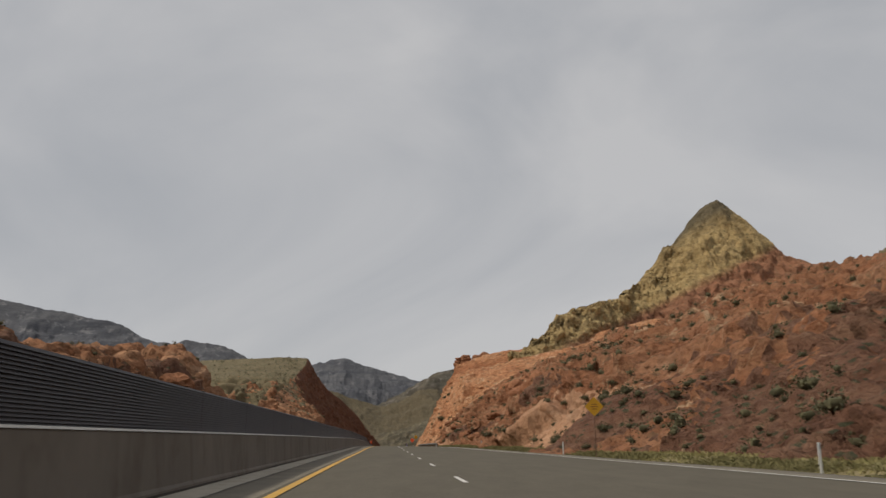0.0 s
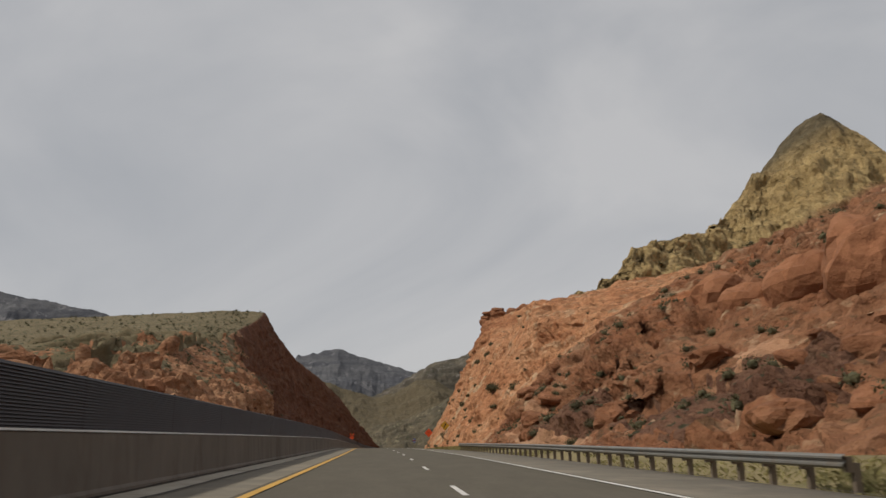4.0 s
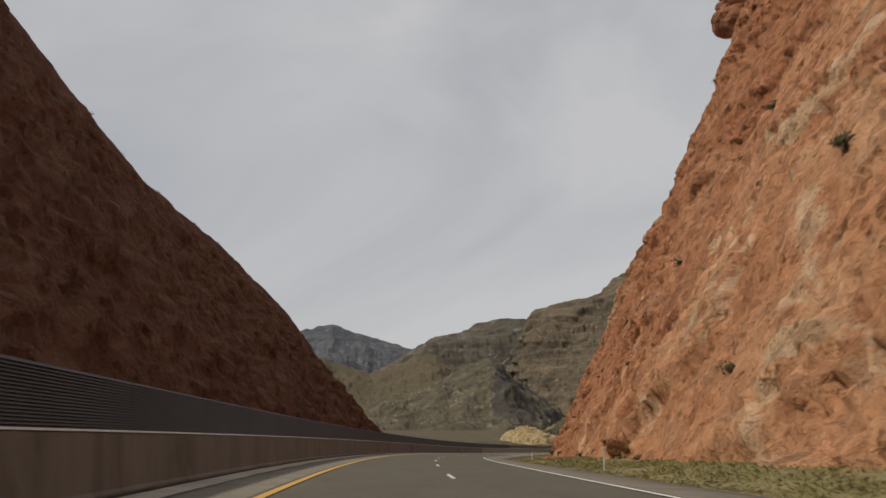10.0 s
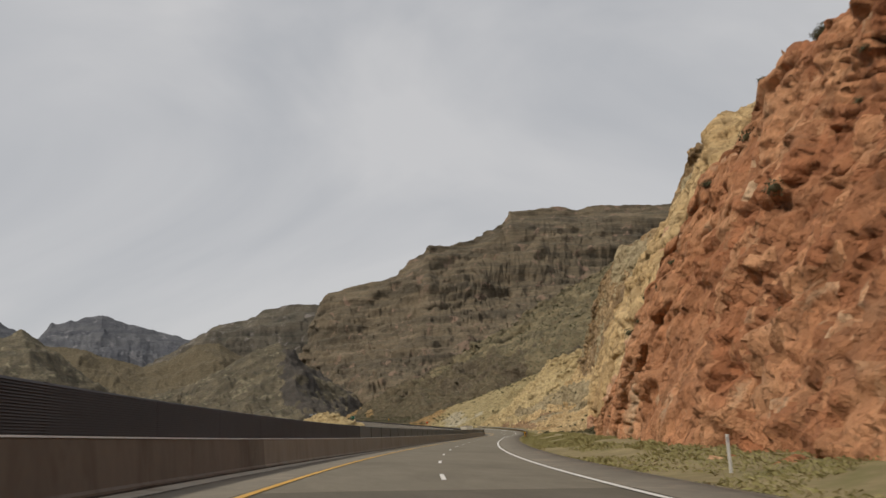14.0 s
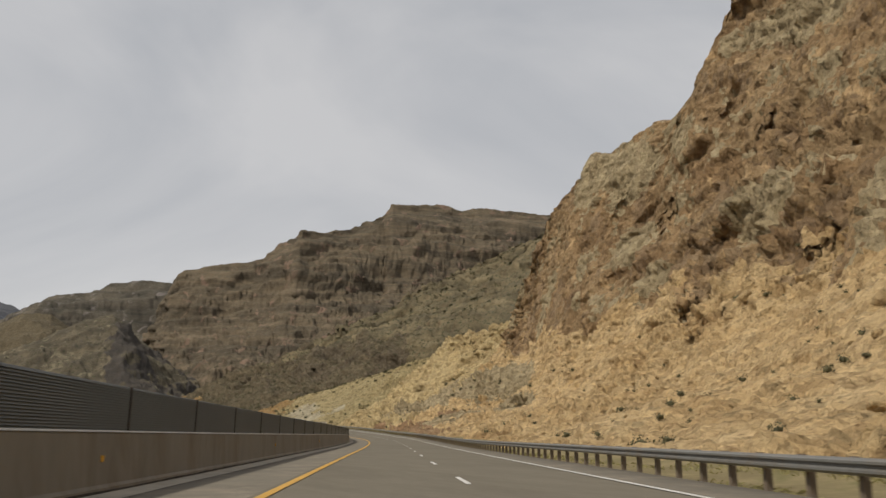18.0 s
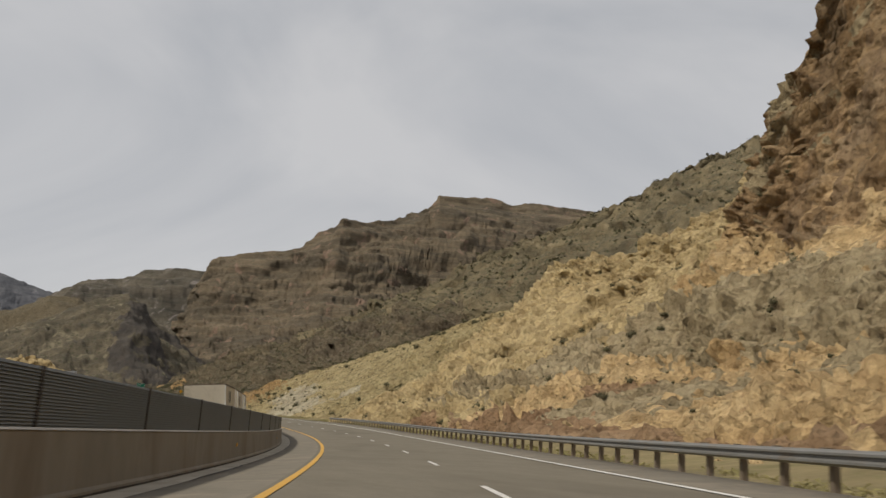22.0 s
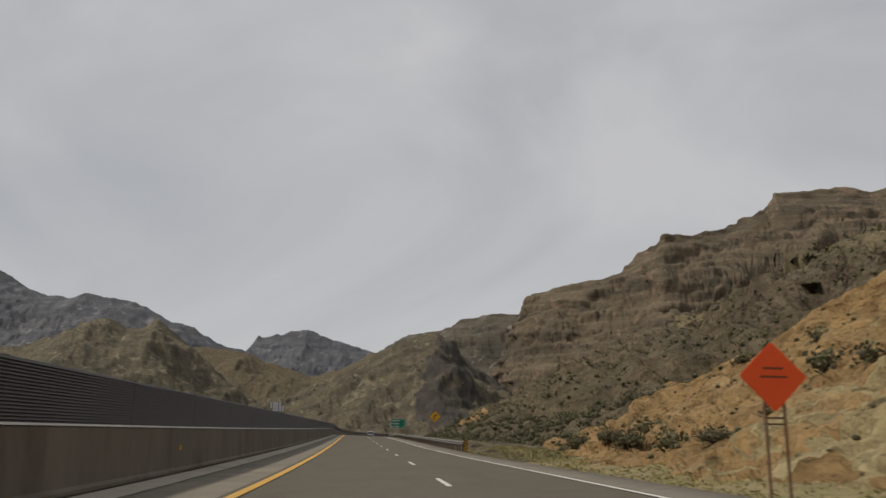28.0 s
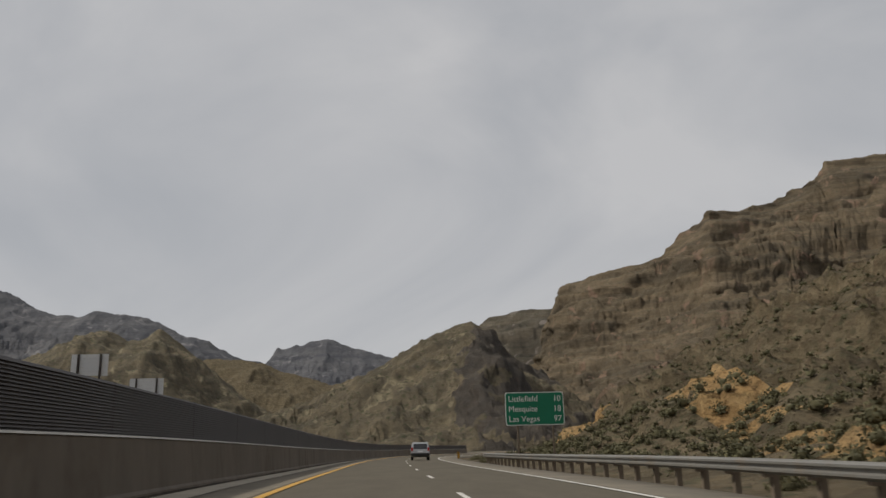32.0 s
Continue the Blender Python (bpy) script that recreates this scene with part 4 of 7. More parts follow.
joints(RED_RIGHT, [(486, 4.4, 466, 7.4), (511, -0.1, 493, 3.5), (492, 0.5, 466, 3.6), (476, 9.5, 452, 15), (506, 7.5, 490, 10.6)], 312)

# right: tan cliff with a hollow at its foot
s = np.arange(600.0, 686.0, 0.27)
foot = along([(600, 16.5), (608, 17), (618, 20), (630, 21.5), (638, 21), (644, 19.2), (654, 18), (662, 16.8), (668, 18.5), (676, 21), (686, 24)])(s)
rim = along([(600, 19), (608, 22), (618, 30), (630, 38), (640, 40), (649, 38), (655, 32.5), (659, 28.2), (663, 26.2), (667, 24.5), (672, 24), (686, 26)])(s)
rim_z = along([(600, 4), (608, 14), (618, 29), (630, 41), (640, 43), (649, 38.5), (653, 34), (657, 28.5), (660, 23.5), (663, 17), (667, 9), (672, 3), (678, 0.5), (686, -0.5)])(s)
g, uz = profile_sheet(s, [foot - 2, foot, 0.62 * foot + 0.38 * rim, rim, rim + 8, rim + 30], [s * 0 - 0.8, s * 0 - 0.3, rim_z * 0.5, rim_z, rim_z + 3, rim_z * 0.6], 240, (1, 1, 1, 0.5, 0.2))
n = normals_of(g)
if n[..., 2].mean() < 0:
    n = -n
PL = plan_of(s, uz)
roof = np.interp(s, [630, 637, 645], [3.1, 2.7, 1.9])[:, None] + 0.35 * rough(PL / 3.0, 2, 8)
hollow = np.exp(-((s[:, None] - 637.0) / 8.2) ** 6) * np.clip((roof - uz[..., 1]) * 2.6, 0, 1)
hd = hold_edges(*g.shape[:2]) * np.clip((684 - s) / 16, 0.08, 1)[:, None]
g = roughen(g, 1.6, 0.75, 0.0, 6.5, seed=21, hold=hd, plan=PL, dip=-22.0, long=1.6)
flat_n = n * np.array([1.0, 1.0, 0.0])
g = g - flat_n / np.linalg.norm(flat_n, axis=-1, keepdims=True) * (5.0 * soften(soften(hollow)))[..., None]
patch = np.clip(0.6 + 1.3 * rough(PL / 9.0, 3, 29), 0.2, 1.15)
g = roughen(g, 0.0, 0.5, 0.26, 2.4, seed=25, hold=hd * (0.3 + 0.7 * patch), plan=PL, dip=-22.0, long=1.6, beds=0.45)
g = carve(g, s, uz, [(649, 8.0, 1.5, 1.8, 1.3), (652, 5.2, 1.0, 1.4, 1.0), (643, 13.5, 1.8, 0.9, 1.1), (647, 20, 1.4, 1.4, 1.2), (640, 9.0, 1.4, 0.9, 0.9), (657, 3.0, 1.3, 1.0, 1.0), (636, 16, 1.8, 1.2, 1.2), (633, 24, 2.4, 1.0, 1.2), (651, 14, 1.0, 0.7, 0.7), (627, 10, 1.6, 1.4, 1.2)],
          [(655, 10.2, 634, 12.6, 0.6, 0.9), (660, 17.5, 640, 22.5, 0.7, 1.0), (654, 26.5, 630, 24.5, 0.8, 1.2), (648, 6.6, 628, 5.4, 0.6, 0.8), (640, 33, 620, 28, 0.8, 1.1)], 22)
slots = zones(s, uz, [(645, 4.6, 6.5, 3.4, 1), (630, 2.4, 12, 3.8, 1), (656, 1.2, 6, 2.2, 1), (641, 13.0, 3.2, 1.6, 1), (634, 25, 5, 2.2, 1), (612, 5, 8, 4.5, 3), (624, 0.8, 9, 2.4, 3)], 34)
rock_sheet("tan_cliff", g, slots, [m_tan, m_tanred, m_talus, m_block], "pale tan sandstone bluff, reddish at its foot, with a hollow", "cliff")
TAN_RIGHT = (s, uz, g)

# right: talus below a high brown cliff, running down into a yellow ridge
s = np.arange(662.0, 1130.0, 0.55)
foot = along([(662, 17.5), (680, 14.2), (700, 12.8), (760, 12.6), (900, 12.5), (1000, 12), (1060, 10.5), (1100, 12), (1130, 16)])(s)
t_u = along([(662, 38), (680, 44), (720, 54), (745, 59), (762, 59), (778, 62), (800, 57.5), (844, 54.5), (860, 50), (876, 46), (905, 46), (914, 48), (924, 56), (937, 56), (951, 57), (966, 53), (976, 52.5), (1002, 52), (1042, 39), (1079, 28), (1110, 22), (1130, 20)])(s)
t_z = along([(662, 6), (680, 12), (720, 20), (745, 23), (762, 23), (778, 25), (800, 25), (844, 26), (860, 22), (876, 19.5), (905, 22), (914, 26), (924, 30), (937, 28), (951, 25), (966, 27), (976, 32), (980, 29.5), (983, 26), (1002, 24.5), (1013, 24), (1024, 21.3), (1042, 18), (1065, 13), (1085, 9.6), (1110, 4.5), (1130, 0)])(s)
c_u = along([(662, 76), (680, 88), (720, 110), (750, 118), (775, 120), (800, 111), (822, 99), (846, 85), (853, 79), (861, 71), (876, 65.5), (882, 61), (899, 57.5), (905, 54), (914, 53.5), (925, 63), (937, 70), (953, 71.5), (963, 65), (970, 60), (976, 57), (981, 56), (1002, 58), (1042, 48), (1079, 36), (1130, 24)])(s)
c_z = along([(662, 30), (680, 50), (720, 82), (750, 102), (775, 113), (800, 114), (822, 110.5), (845, 107.5), (848, 104), (852.5, 89), (858, 80), (877, 77.5), (881.5, 78), (886, 73), (893, 69.5), (899, 66), (903.5, 55), (912, 46), (921, 40), (937, 42), (953, 42), (963, 37), (970, 34), (974, 36.5), (978.5, 34.5), (982, 29), (1002, 28.3), (1013, 27.5), (1024, 24.7), (1042, 21.3), (1052, 19.2), (1065, 16), (1085, 12.4), (1110, 6), (1130, 0)])(s)
h_u, h_z = 0.6 * t_u + 0.4 * c_u, 0.6 * t_z + 0.4 * c_z
ridge = np.clip((s - 895) / 25, 0, 1)
m_u = (1 - ridge) * (0.32 * foot + 0.68 * t_u) + ridge * (0.52 * foot + 0.48 * t_u)
m_z = (0.35 + 0.06 * np.clip((s - 975) / 20, 0, 1)) * t_z
g, uz = profile_sheet(s, [foot - 2, foot, m_u, t_u, h_u, c_u, c_u + 12, c_u + 60], [s * 0 - 0.9, s * 0 - 0.4, m_z, t_z, h_z, c_z, c_z + 2, c_z * 0.9], 280, (1, 1, 1, 1, 1, 0.4, 0.12))
high = np.clip((uz[..., 1] - t_z[:, None] + 6) / 14, 0, 1) * np.clip((925 - s) / 30, 0, 1)[:, None]
PL = plan_of(s, uz)
hd = hold_edges(*g.shape[:2])
late = np.clip((s - 985) / 25, 0, 1)[:, None]
calm = 1 - 0.7 * high * np.exp(-((s - 884) / 28) ** 2)[:, None]
patch = np.clip(0.45 + 1.8 * rough(PL / 24.0, 3, 47), 0.05, 1)
g = roughen(g, 3.4, 1.4, 0.0, 8.0, seed=41, hold=hd * calm * (0.3 + 0.7 * high) * (1 - 0.75 * late), plan=PL, dip=60.0, long=1.3)
g = roughen(g, 0.0, 1.15, 0.65, 3.0, seed=45, hold=hd * calm * (1 - 0.6 * late) * (0.34 + 0.8 * patch + 0.4 * high + 0.5 * np.exp(-((s - 935) / 45) ** 2)[:, None]), plan=PL, dip=24.0, long=1.6, beds=0.6)
g = carve(g, s, uz, [(984, 5.0, 4.5, 1.2, 1.8), (998, 8.6, 4.0, 1.0, 1.6), (975, 2.8, 3, 0.9, 1.3), (965, 14, 3, 1.5, 1.6), (953, 18, 3.5, 1.6, 1.8), (1022, 5.6, 4, 0.8, 1.1), (787, 30.5, 3.0, 3.0, 3.4), (770, 33, 4.0, 2.2, 2.6), (758, 26, 2.6, 1.2, 2.0), (773, 46, 7, 1.6, 2.6), (714, 7.4, 1.6, 1.2, 1.4), (707, 1.9, 1.2, 0.8, 0.9), (781, 4.5, 1.6, 0.8, 1.0), (872, 8.1, 6, 1.2, 1.4), (921, 23, 2.4, 2.0, 2.2), (900, 5.9, 1.8, 1.5, 1.9), (845, 50, 3, 6, 1.2), (820, 60, 4, 7, 1.3), (866, 58, 3, 8, 1.0), (838, 74, 5, 6, 1.0)],
          [(808, 17.5, 794, 23.5, 1.6, 3.0), (768, 4.6, 742, 6.6, 0.8, 1.2), (710, 1.4, 704, 4.2, 0.7, 1.0), (833, 21, 814, 26.5, 2.0, 3.2), (798, 4.6, 789, 6.8, 0.9, 1.3), (957, 3.0, 947, 6.4, 0.8, 1.2), (932, 0.4, 922, 3.2, 0.7, 1.1), (735, 12, 716, 16, 0.9, 1.4), (862, 3.0, 838, 6.0, 0.9, 1.3), (905, 9, 890, 12, 0.9, 1.3), (985, 5, 970, 9, 0.7, 1.0), (760, 16, 740, 21, 1.0, 1.6), (850, 12, 828, 16, 0.9, 1.5)], 42)
slots = zones(s, uz, [(880, 0.5, 40, 1.0, 3), (899, 1.6, 14, 1.7, 3), (930, 0.8, 10, 0.9, 3), (903, 5.6, 5, 1.2, 3), (893, 4.0, 12, 2.6, 2), (911, 14, 10, 4.5, 2), (896, 14, 20, 6, 2), (932, 9, 12, 3.5, 2), (872, 8, 10, 2.5, 2)], 36)
upper = (uz[..., 1] - t_z[:, None]) / 6 - 0.1 + 2.2 * rough(g / 11.0, 3, 77)
slots[(upper > 0.5) & (s < 914)[:, None]] = 1
mottle = rough(g / np.array([9.0, 9.0, 15.0]), 4, 91, 0.7) + 0.12 * grain(g / 0.8, 92)
slots[(upper > 0.5) & (mottle > 0.20) & (s < 914)[:, None]] = 2
slots[(upper > 0.5) & (mottle < -0.24) & (s < 914)[:, None]] = 4
crags = zones(s, uz, [(806, 41, 12, 6, 2), (864, 66, 9, 9, 2), (854, 45, 8, 6, 2), (837, 33, 6, 4, 2), (815, 92, 26, 8, 2), (878, 70, 9, 8, 2), (780, 62, 16, 6, 2), (760, 78, 14, 8, 2), (740, 40, 10, 5, 2)], 37)
slots[(crags == 2) & (s < 914)[:, None]] = 2
k1 = int(np.searchsorted(s, 914))
rock_sheet("brown_cliff", g[:k1 + 1], slots[:k1 + 1], [m_talus, m_brown, m_lichen, m_footred, m_umber], "high craggy brown cliff above a pale tan talus slope", "cliff")
slots = np.where(zones(s, uz, [(1108, 3, 34, 10, 1)], 39) == 1, 1, slots)
slots = np.where((slots == 0) & (s[:, None] > 988 + 14 * rough(PL / 7.0, 3, 46)), 5, slots)
slots = np.where(zones(s, uz, [(1034, 2, 15, 3.0, 1), (1052, 5, 12, 3, 1), (1016, 6.5, 5, 1.8, 1)], 44, 1.3) == 1, 4, slots)
slots = np.where(zones(s, uz, [(920, 8, 14, 4.5, 1), (935, 13, 10, 4, 1), (948, 6, 9, 3, 1)], 43, 1.3) == 1, 2, slots)
rock_sheet("yellow_ridge", g[k1:], slots[k1:], [m_yellow, m_streak, m_lichen, m_footred, m_clay, m_drab], "pale yellow clay ridge dotted with dark scrub", "hillside")
TALUS = (s, uz, g)

# right: brown scrubby mountainside behind
s = np.arange(900.0, 1720.0, 2.0)
lu = [along(q)(s) for q in ([(900, 90), (1000, 80), (1060, 46), (1100, 22), (1130, 10), (1180, 9.5), (1260, 10), (1400, 12), (1720, 20)],
                            [(900, 105), (1000, 92), (1060, 60), (1100, 34), (1130, 24), (1180, 20), (1260, 24), (1400, 26), (1720, 34)],
                            [(900, 150), (1000, 140), (1180, 116), (1266, 115), (1410, 126), (1720, 150)],
                            [(900, 300), (1180, 280), (1410, 270), (1720, 280)], [(900, 520), (1200, 500), (1480, 480), (1720, 470)], [(900, 700), (1720, 650)])]
lz = [along(q)(s) for q in ([(900, 38), (1000, 26), (1060, 8), (1100, -1.6), (1130, -1.6), (1720, -1.6)],
                            [(900, 48), (1000, 34), (1060, 14), (1100, 4), (1130, 1.2), (1180, 1.0), (1260, 2.0), (1720, 2.0)],
                            [(900, 75), (1000, 62), (1180, 45), (1266, 41), (1410, 52), (1720, 45)],
                            [(900, 165), (1180, 125), (1410, 125), (1720, 100)], [(900, 300), (1200, 262), (1480, 235), (1720, 180)], [(900, 250), (1720, 150)])]
g, uz = profile_sheet(s, lu, lz, 290, (1.6, 1.6, 1.2, 0.8, 0.4))
near_ = np.clip((uz[..., 0] - 12) / 60.0, 0.08, 1)
PL = plan_of(s, uz)
g = roughen(g, 9.0, 4.0, 0.0, 34.0, seed=61, hold=near_, plan=PL, dip=10.0, long=1.6)
g = roughen(g, 0.0, 2.2, 1.3, 9.0, seed=65, hold=np.clip(near_ * 2.5, 0.15, 1), plan=PL, dip=10.0, long=1.8)
slots = np.where(uz[..., 0] < 120 + 60 * rough(PL / 40.0, 3, 68), 1, 0)
ledge = rough(PL / np.array([26.0, 26.0, 7.0]), 4, 69, 0.6) + 0.12 * grain(PL / 1.5, 70)
outcrop = np.clip((ledge - 0.16) / 0.08, 0, 1) * np.clip((uz[..., 0] - 34) / 20, 0, 1)
g = roughen(g, 0.8, 2.4, 1.4, 5.0, seed=71, hold=outcrop, plan=PL, dip=10.0, long=2.2)
SLOPE = (s, uz, g)
slots = np.where((outcrop > 0.5) & (slots == 1), 3, slots)
streaks = zones(s, uz, [(1104, 3.5, 16, 4.5, 2), (1378, 4.0, 34, 4.2, 2), (1230, 0.6, 4, 1.0, 2), (1240, 1.4, 5, 0.9, 2), (1252, 2.5, 6, 1.0, 2), (1266, 3.8, 7, 1.1, 2), (1284, 5.6, 8, 1.3, 2), (1304, 8.0, 9, 1.6, 2), (1060, 13, 12, 3, 2)], 38)
slots = np.where(streaks == 2, 2, slots)
rock_sheet("scrubby_slope", g, slots, [m_slope, m_soil, m_streak, m_crag], "grey-brown mountainside with crags and dense desert scrub", "hillside")

# right: verge between the road and the rock
s = np.arange(-60.0, S_END - 5, 2.0)
VERGE_IN = along([(-60, 14.5), (60, 14.5), (110, 12.2), (165, 11.0), (250, 10.8), (280, 10.2), (1600, 10.2)])
vg = strip(s, [pave_u(s) + 0.1, pave_u(s) + 1.2, VERGE_IN(s) + 0.6, VERGE_IN(s) + 2.8, VERGE_IN(s) + 8, VERGE_IN(s) + 16], [-0.28, -0.36, -0.22, 0.12, 0.3, 0.2])
vg[..., 2] += 0.12 * rough(vg / 3.0, 3, 5)
k2 = int(np.searchsorted(s, 1100))
sheet("verge", vg[:k2 + 1], m_verge, "dry yellow-green grass verge along the shoulder", "ground")
sheet("verge_end", vg[k2:], m_soil, "bare olive-brown verge below the mountainside", "ground")

# left: mesa with a shaded road cut, and crags before it
s = np.arange(268.0, 582.0, 0.8)
foot = along([(268, -34), (285, -25), (310, -22), (440, -21), (520, -22), (582, -25)])(s)
rim = along([(268, -52), (285, -50), (330, -43), (400, -43), (433, -44), (455, -48), (484, -44), (498, -40), (518, -38), (537, -37), (547, -35), (553, -32), (565, -30), (582, -28)])(s)
rim_z = along([(268, 1), (285, 7), (300, 12), (320, 18), (350, 24.5), (377, 29), (400, 35.5), (420, 41), (440, 47.2), (451, 50.8), (484, 37.3), (498, 33.3), (518, 28), (525, 26), (537, 20.5), (547, 14.5), (553, 8), (565, 2.5), (582, -1)])(s)
near_end = np.clip((402 - s) / 50, 0, 1)
g, uz = profile_sheet(s, [foot + 2, foot, (0.5 + 0.28 * near_end) * foot + (0.5 - 0.28 * near_end) * rim, rim, rim - 14, rim - 80, rim - 260], [s * 0 - 0.8, s * 0 - 0.4, rim_z * (0.52 + 0.04 * near_end), rim_z, rim_z + 1, rim_z * 0.98, rim_z * 0.9], 230, (1, 1, 1, 0.8, 0.3, 0.12))
nose = np.clip((330 - s) / 45, 0, 1)[:, None]
hd = (hold_edges(*g.shape[:2]) * (0.6 + 1.0 * nose) * np.clip((rim_z[:, None] - uz[..., 1]) / 6, 0.22, 1))[:, ::-1]
uz = uz[:, ::-1]
PL = plan_of(s, uz)
g = roughen(g[:, ::-1], 1.8, 0.8, 0.0, 8.0, seed=81, hold=hd, plan=PL, dip=-28.0, long=2.0)
g = roughen(g, 0.0, 0.9, 0.5, 3.2, seed=85, hold=1.15 * hd, plan=PL, dip=-28.0, long=1.8, beds=0.4)
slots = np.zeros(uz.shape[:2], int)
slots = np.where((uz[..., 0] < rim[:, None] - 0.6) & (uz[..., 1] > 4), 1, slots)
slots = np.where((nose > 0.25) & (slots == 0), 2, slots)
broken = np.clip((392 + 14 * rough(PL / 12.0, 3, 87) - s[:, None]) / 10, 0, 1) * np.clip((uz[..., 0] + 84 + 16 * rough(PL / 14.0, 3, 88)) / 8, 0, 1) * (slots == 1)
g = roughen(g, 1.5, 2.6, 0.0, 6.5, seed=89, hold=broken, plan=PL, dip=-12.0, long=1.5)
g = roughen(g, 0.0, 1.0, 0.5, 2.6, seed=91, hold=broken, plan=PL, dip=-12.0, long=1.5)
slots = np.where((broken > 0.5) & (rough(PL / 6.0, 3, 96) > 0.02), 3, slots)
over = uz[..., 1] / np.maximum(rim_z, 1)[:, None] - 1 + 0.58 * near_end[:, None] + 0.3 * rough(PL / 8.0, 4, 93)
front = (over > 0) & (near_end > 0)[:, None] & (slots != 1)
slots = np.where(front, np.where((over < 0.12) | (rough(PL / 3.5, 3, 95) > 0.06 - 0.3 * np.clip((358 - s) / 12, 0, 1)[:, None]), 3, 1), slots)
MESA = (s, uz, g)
rock_sheet("red_mesa", g, slots, [m_left, m_mesa_top, m_slab, m_block], "red sandstone mesa, shade painted dark on the cut below a scrubby flat top", "cliff")


def crag(name, s0, s1, u0, u1, top, mat, label, seed, res=0.6):
    """A rocky outcrop with ledges, its foot between u0 and u1."""
    es, eu = 0.16 * (s1 - s0), 0.16 * abs(u1 - u0)
    a, b = np.arange(s0 - es, s1 + es, res), np.arange(min(u0, u1) - eu, max(u0, u1) + min(eu, 4.5), res)
    A, B = np.meshgrid(a, b, indexing="ij")
    x, y = (A - (s0 + s1) / 2) / ((s1 - s0) / 2), (B - (u0 + u1) / 2) / (abs(u1 - u0) / 2)
    rr = np.sqrt(x ** 2 + y ** 2) + 0.25 * rough(np.stack([A, B, A * 0], -1) / 9.0, 3, seed)
    z = top * np.clip(1.15 - rr, 0, 1) ** 0.55 * (0.75 + 0.35 * rough(np.stack([A, B, A * 0 + 3], -1) / 7.0, 3, seed + 5)) - 0.8
    z = 0.45 * z + 0.55 * (np.round(z / 2.2) * 2.2 + 0.4 * grain(np.stack([A, B, z], -1) / 2.0, seed))
    PL = np.stack([A, B, z], -1)
    g = roughen(on_road(A, B, np.maximum(z, -1.2) - 30 * np.clip(rr - 1.12, 0, 0.4)), 0.8, 1.2, 0.0, 8.0, seed=seed + 9, plan=PL, dip=-10.0)
    g = roughen(g, 0.0, 0.7, 0.3, 3.2, seed=seed + 19, plan=PL, dip=-10.0)
    return sheet(name, g, mat, label, "outcrop", smooth=False)


# left: the low red ridge that ends in a pointed crag
s = np.arange(-60.0, 180.0, 0.6)
top = along([(-60, 8), (40, 9.2), (90, 11), (112, 12.6), (122, 11.6), (134, 11.4), (144, 14), (151, 16.6), (155, 15.8), (158, 12), (163, 7), (170, 2), (180, -1)])(s)
g, uz = profile_sheet(s, [s * 0 - 22, s * 0 - 24, s * 0 - 30, s * 0 - 36, s * 0 - 46, s * 0 - 70, s * 0 - 130], [s * 0 - 1.0, s * 0 - 0.5, top * 0.62, top, top * 1.02, top * 0.98, top * 0.8], 110, (1, 1, 1, 1, 0.5, 0.2))
g, uz = g[:, ::-1], uz[:, ::-1]
PL = plan_of(s, uz)
near_end = np.clip((s - 60) / 60, 0.6, 1)[:, None]
g = roughen(g, 0.8, 1.3, 0.0, 6.0, seed=101, hold=near_end, plan=PL, dip=-14.0, long=2.2)
g = roughen(g, 0.0, 0.7, 0.35, 2.4, seed=111, plan=PL, dip=-14.0, long=2.0, beds=0.4)
mix = rough(PL / 9.0, 3, 115) + 0.25 * grain(PL / 1.2, 116)
rock_sheet("red_ridge", g, np.where((mix > 0.12) & (s < 143)[:, None], 1, 0), [m_block, m_scree], "low red sandstone ridge ending in a pointed crag", "hillside")
LEFT_RIDGE = (s, uz, g)

crag("red_crag", 262, 338, -56, -23, 18.5, m_block, "orange sandstone blocks at the nose of the mesa", 151)
crag("red_crag", 160, 300, -110, -24, 17.0, m_block, "broken red sandstone ledges below the mesa", 121, 0.9)
crag("yellow_crag", 1086, 1160, -62, -24, 13.0, m_yellow, "low yellow rock knoll beyond the median", 131)
crag("left_hummock", 170, 300, -330, -80, 30.0, m_mesa_top, "scrubby red rise behind the ledges", 141, 2.2)


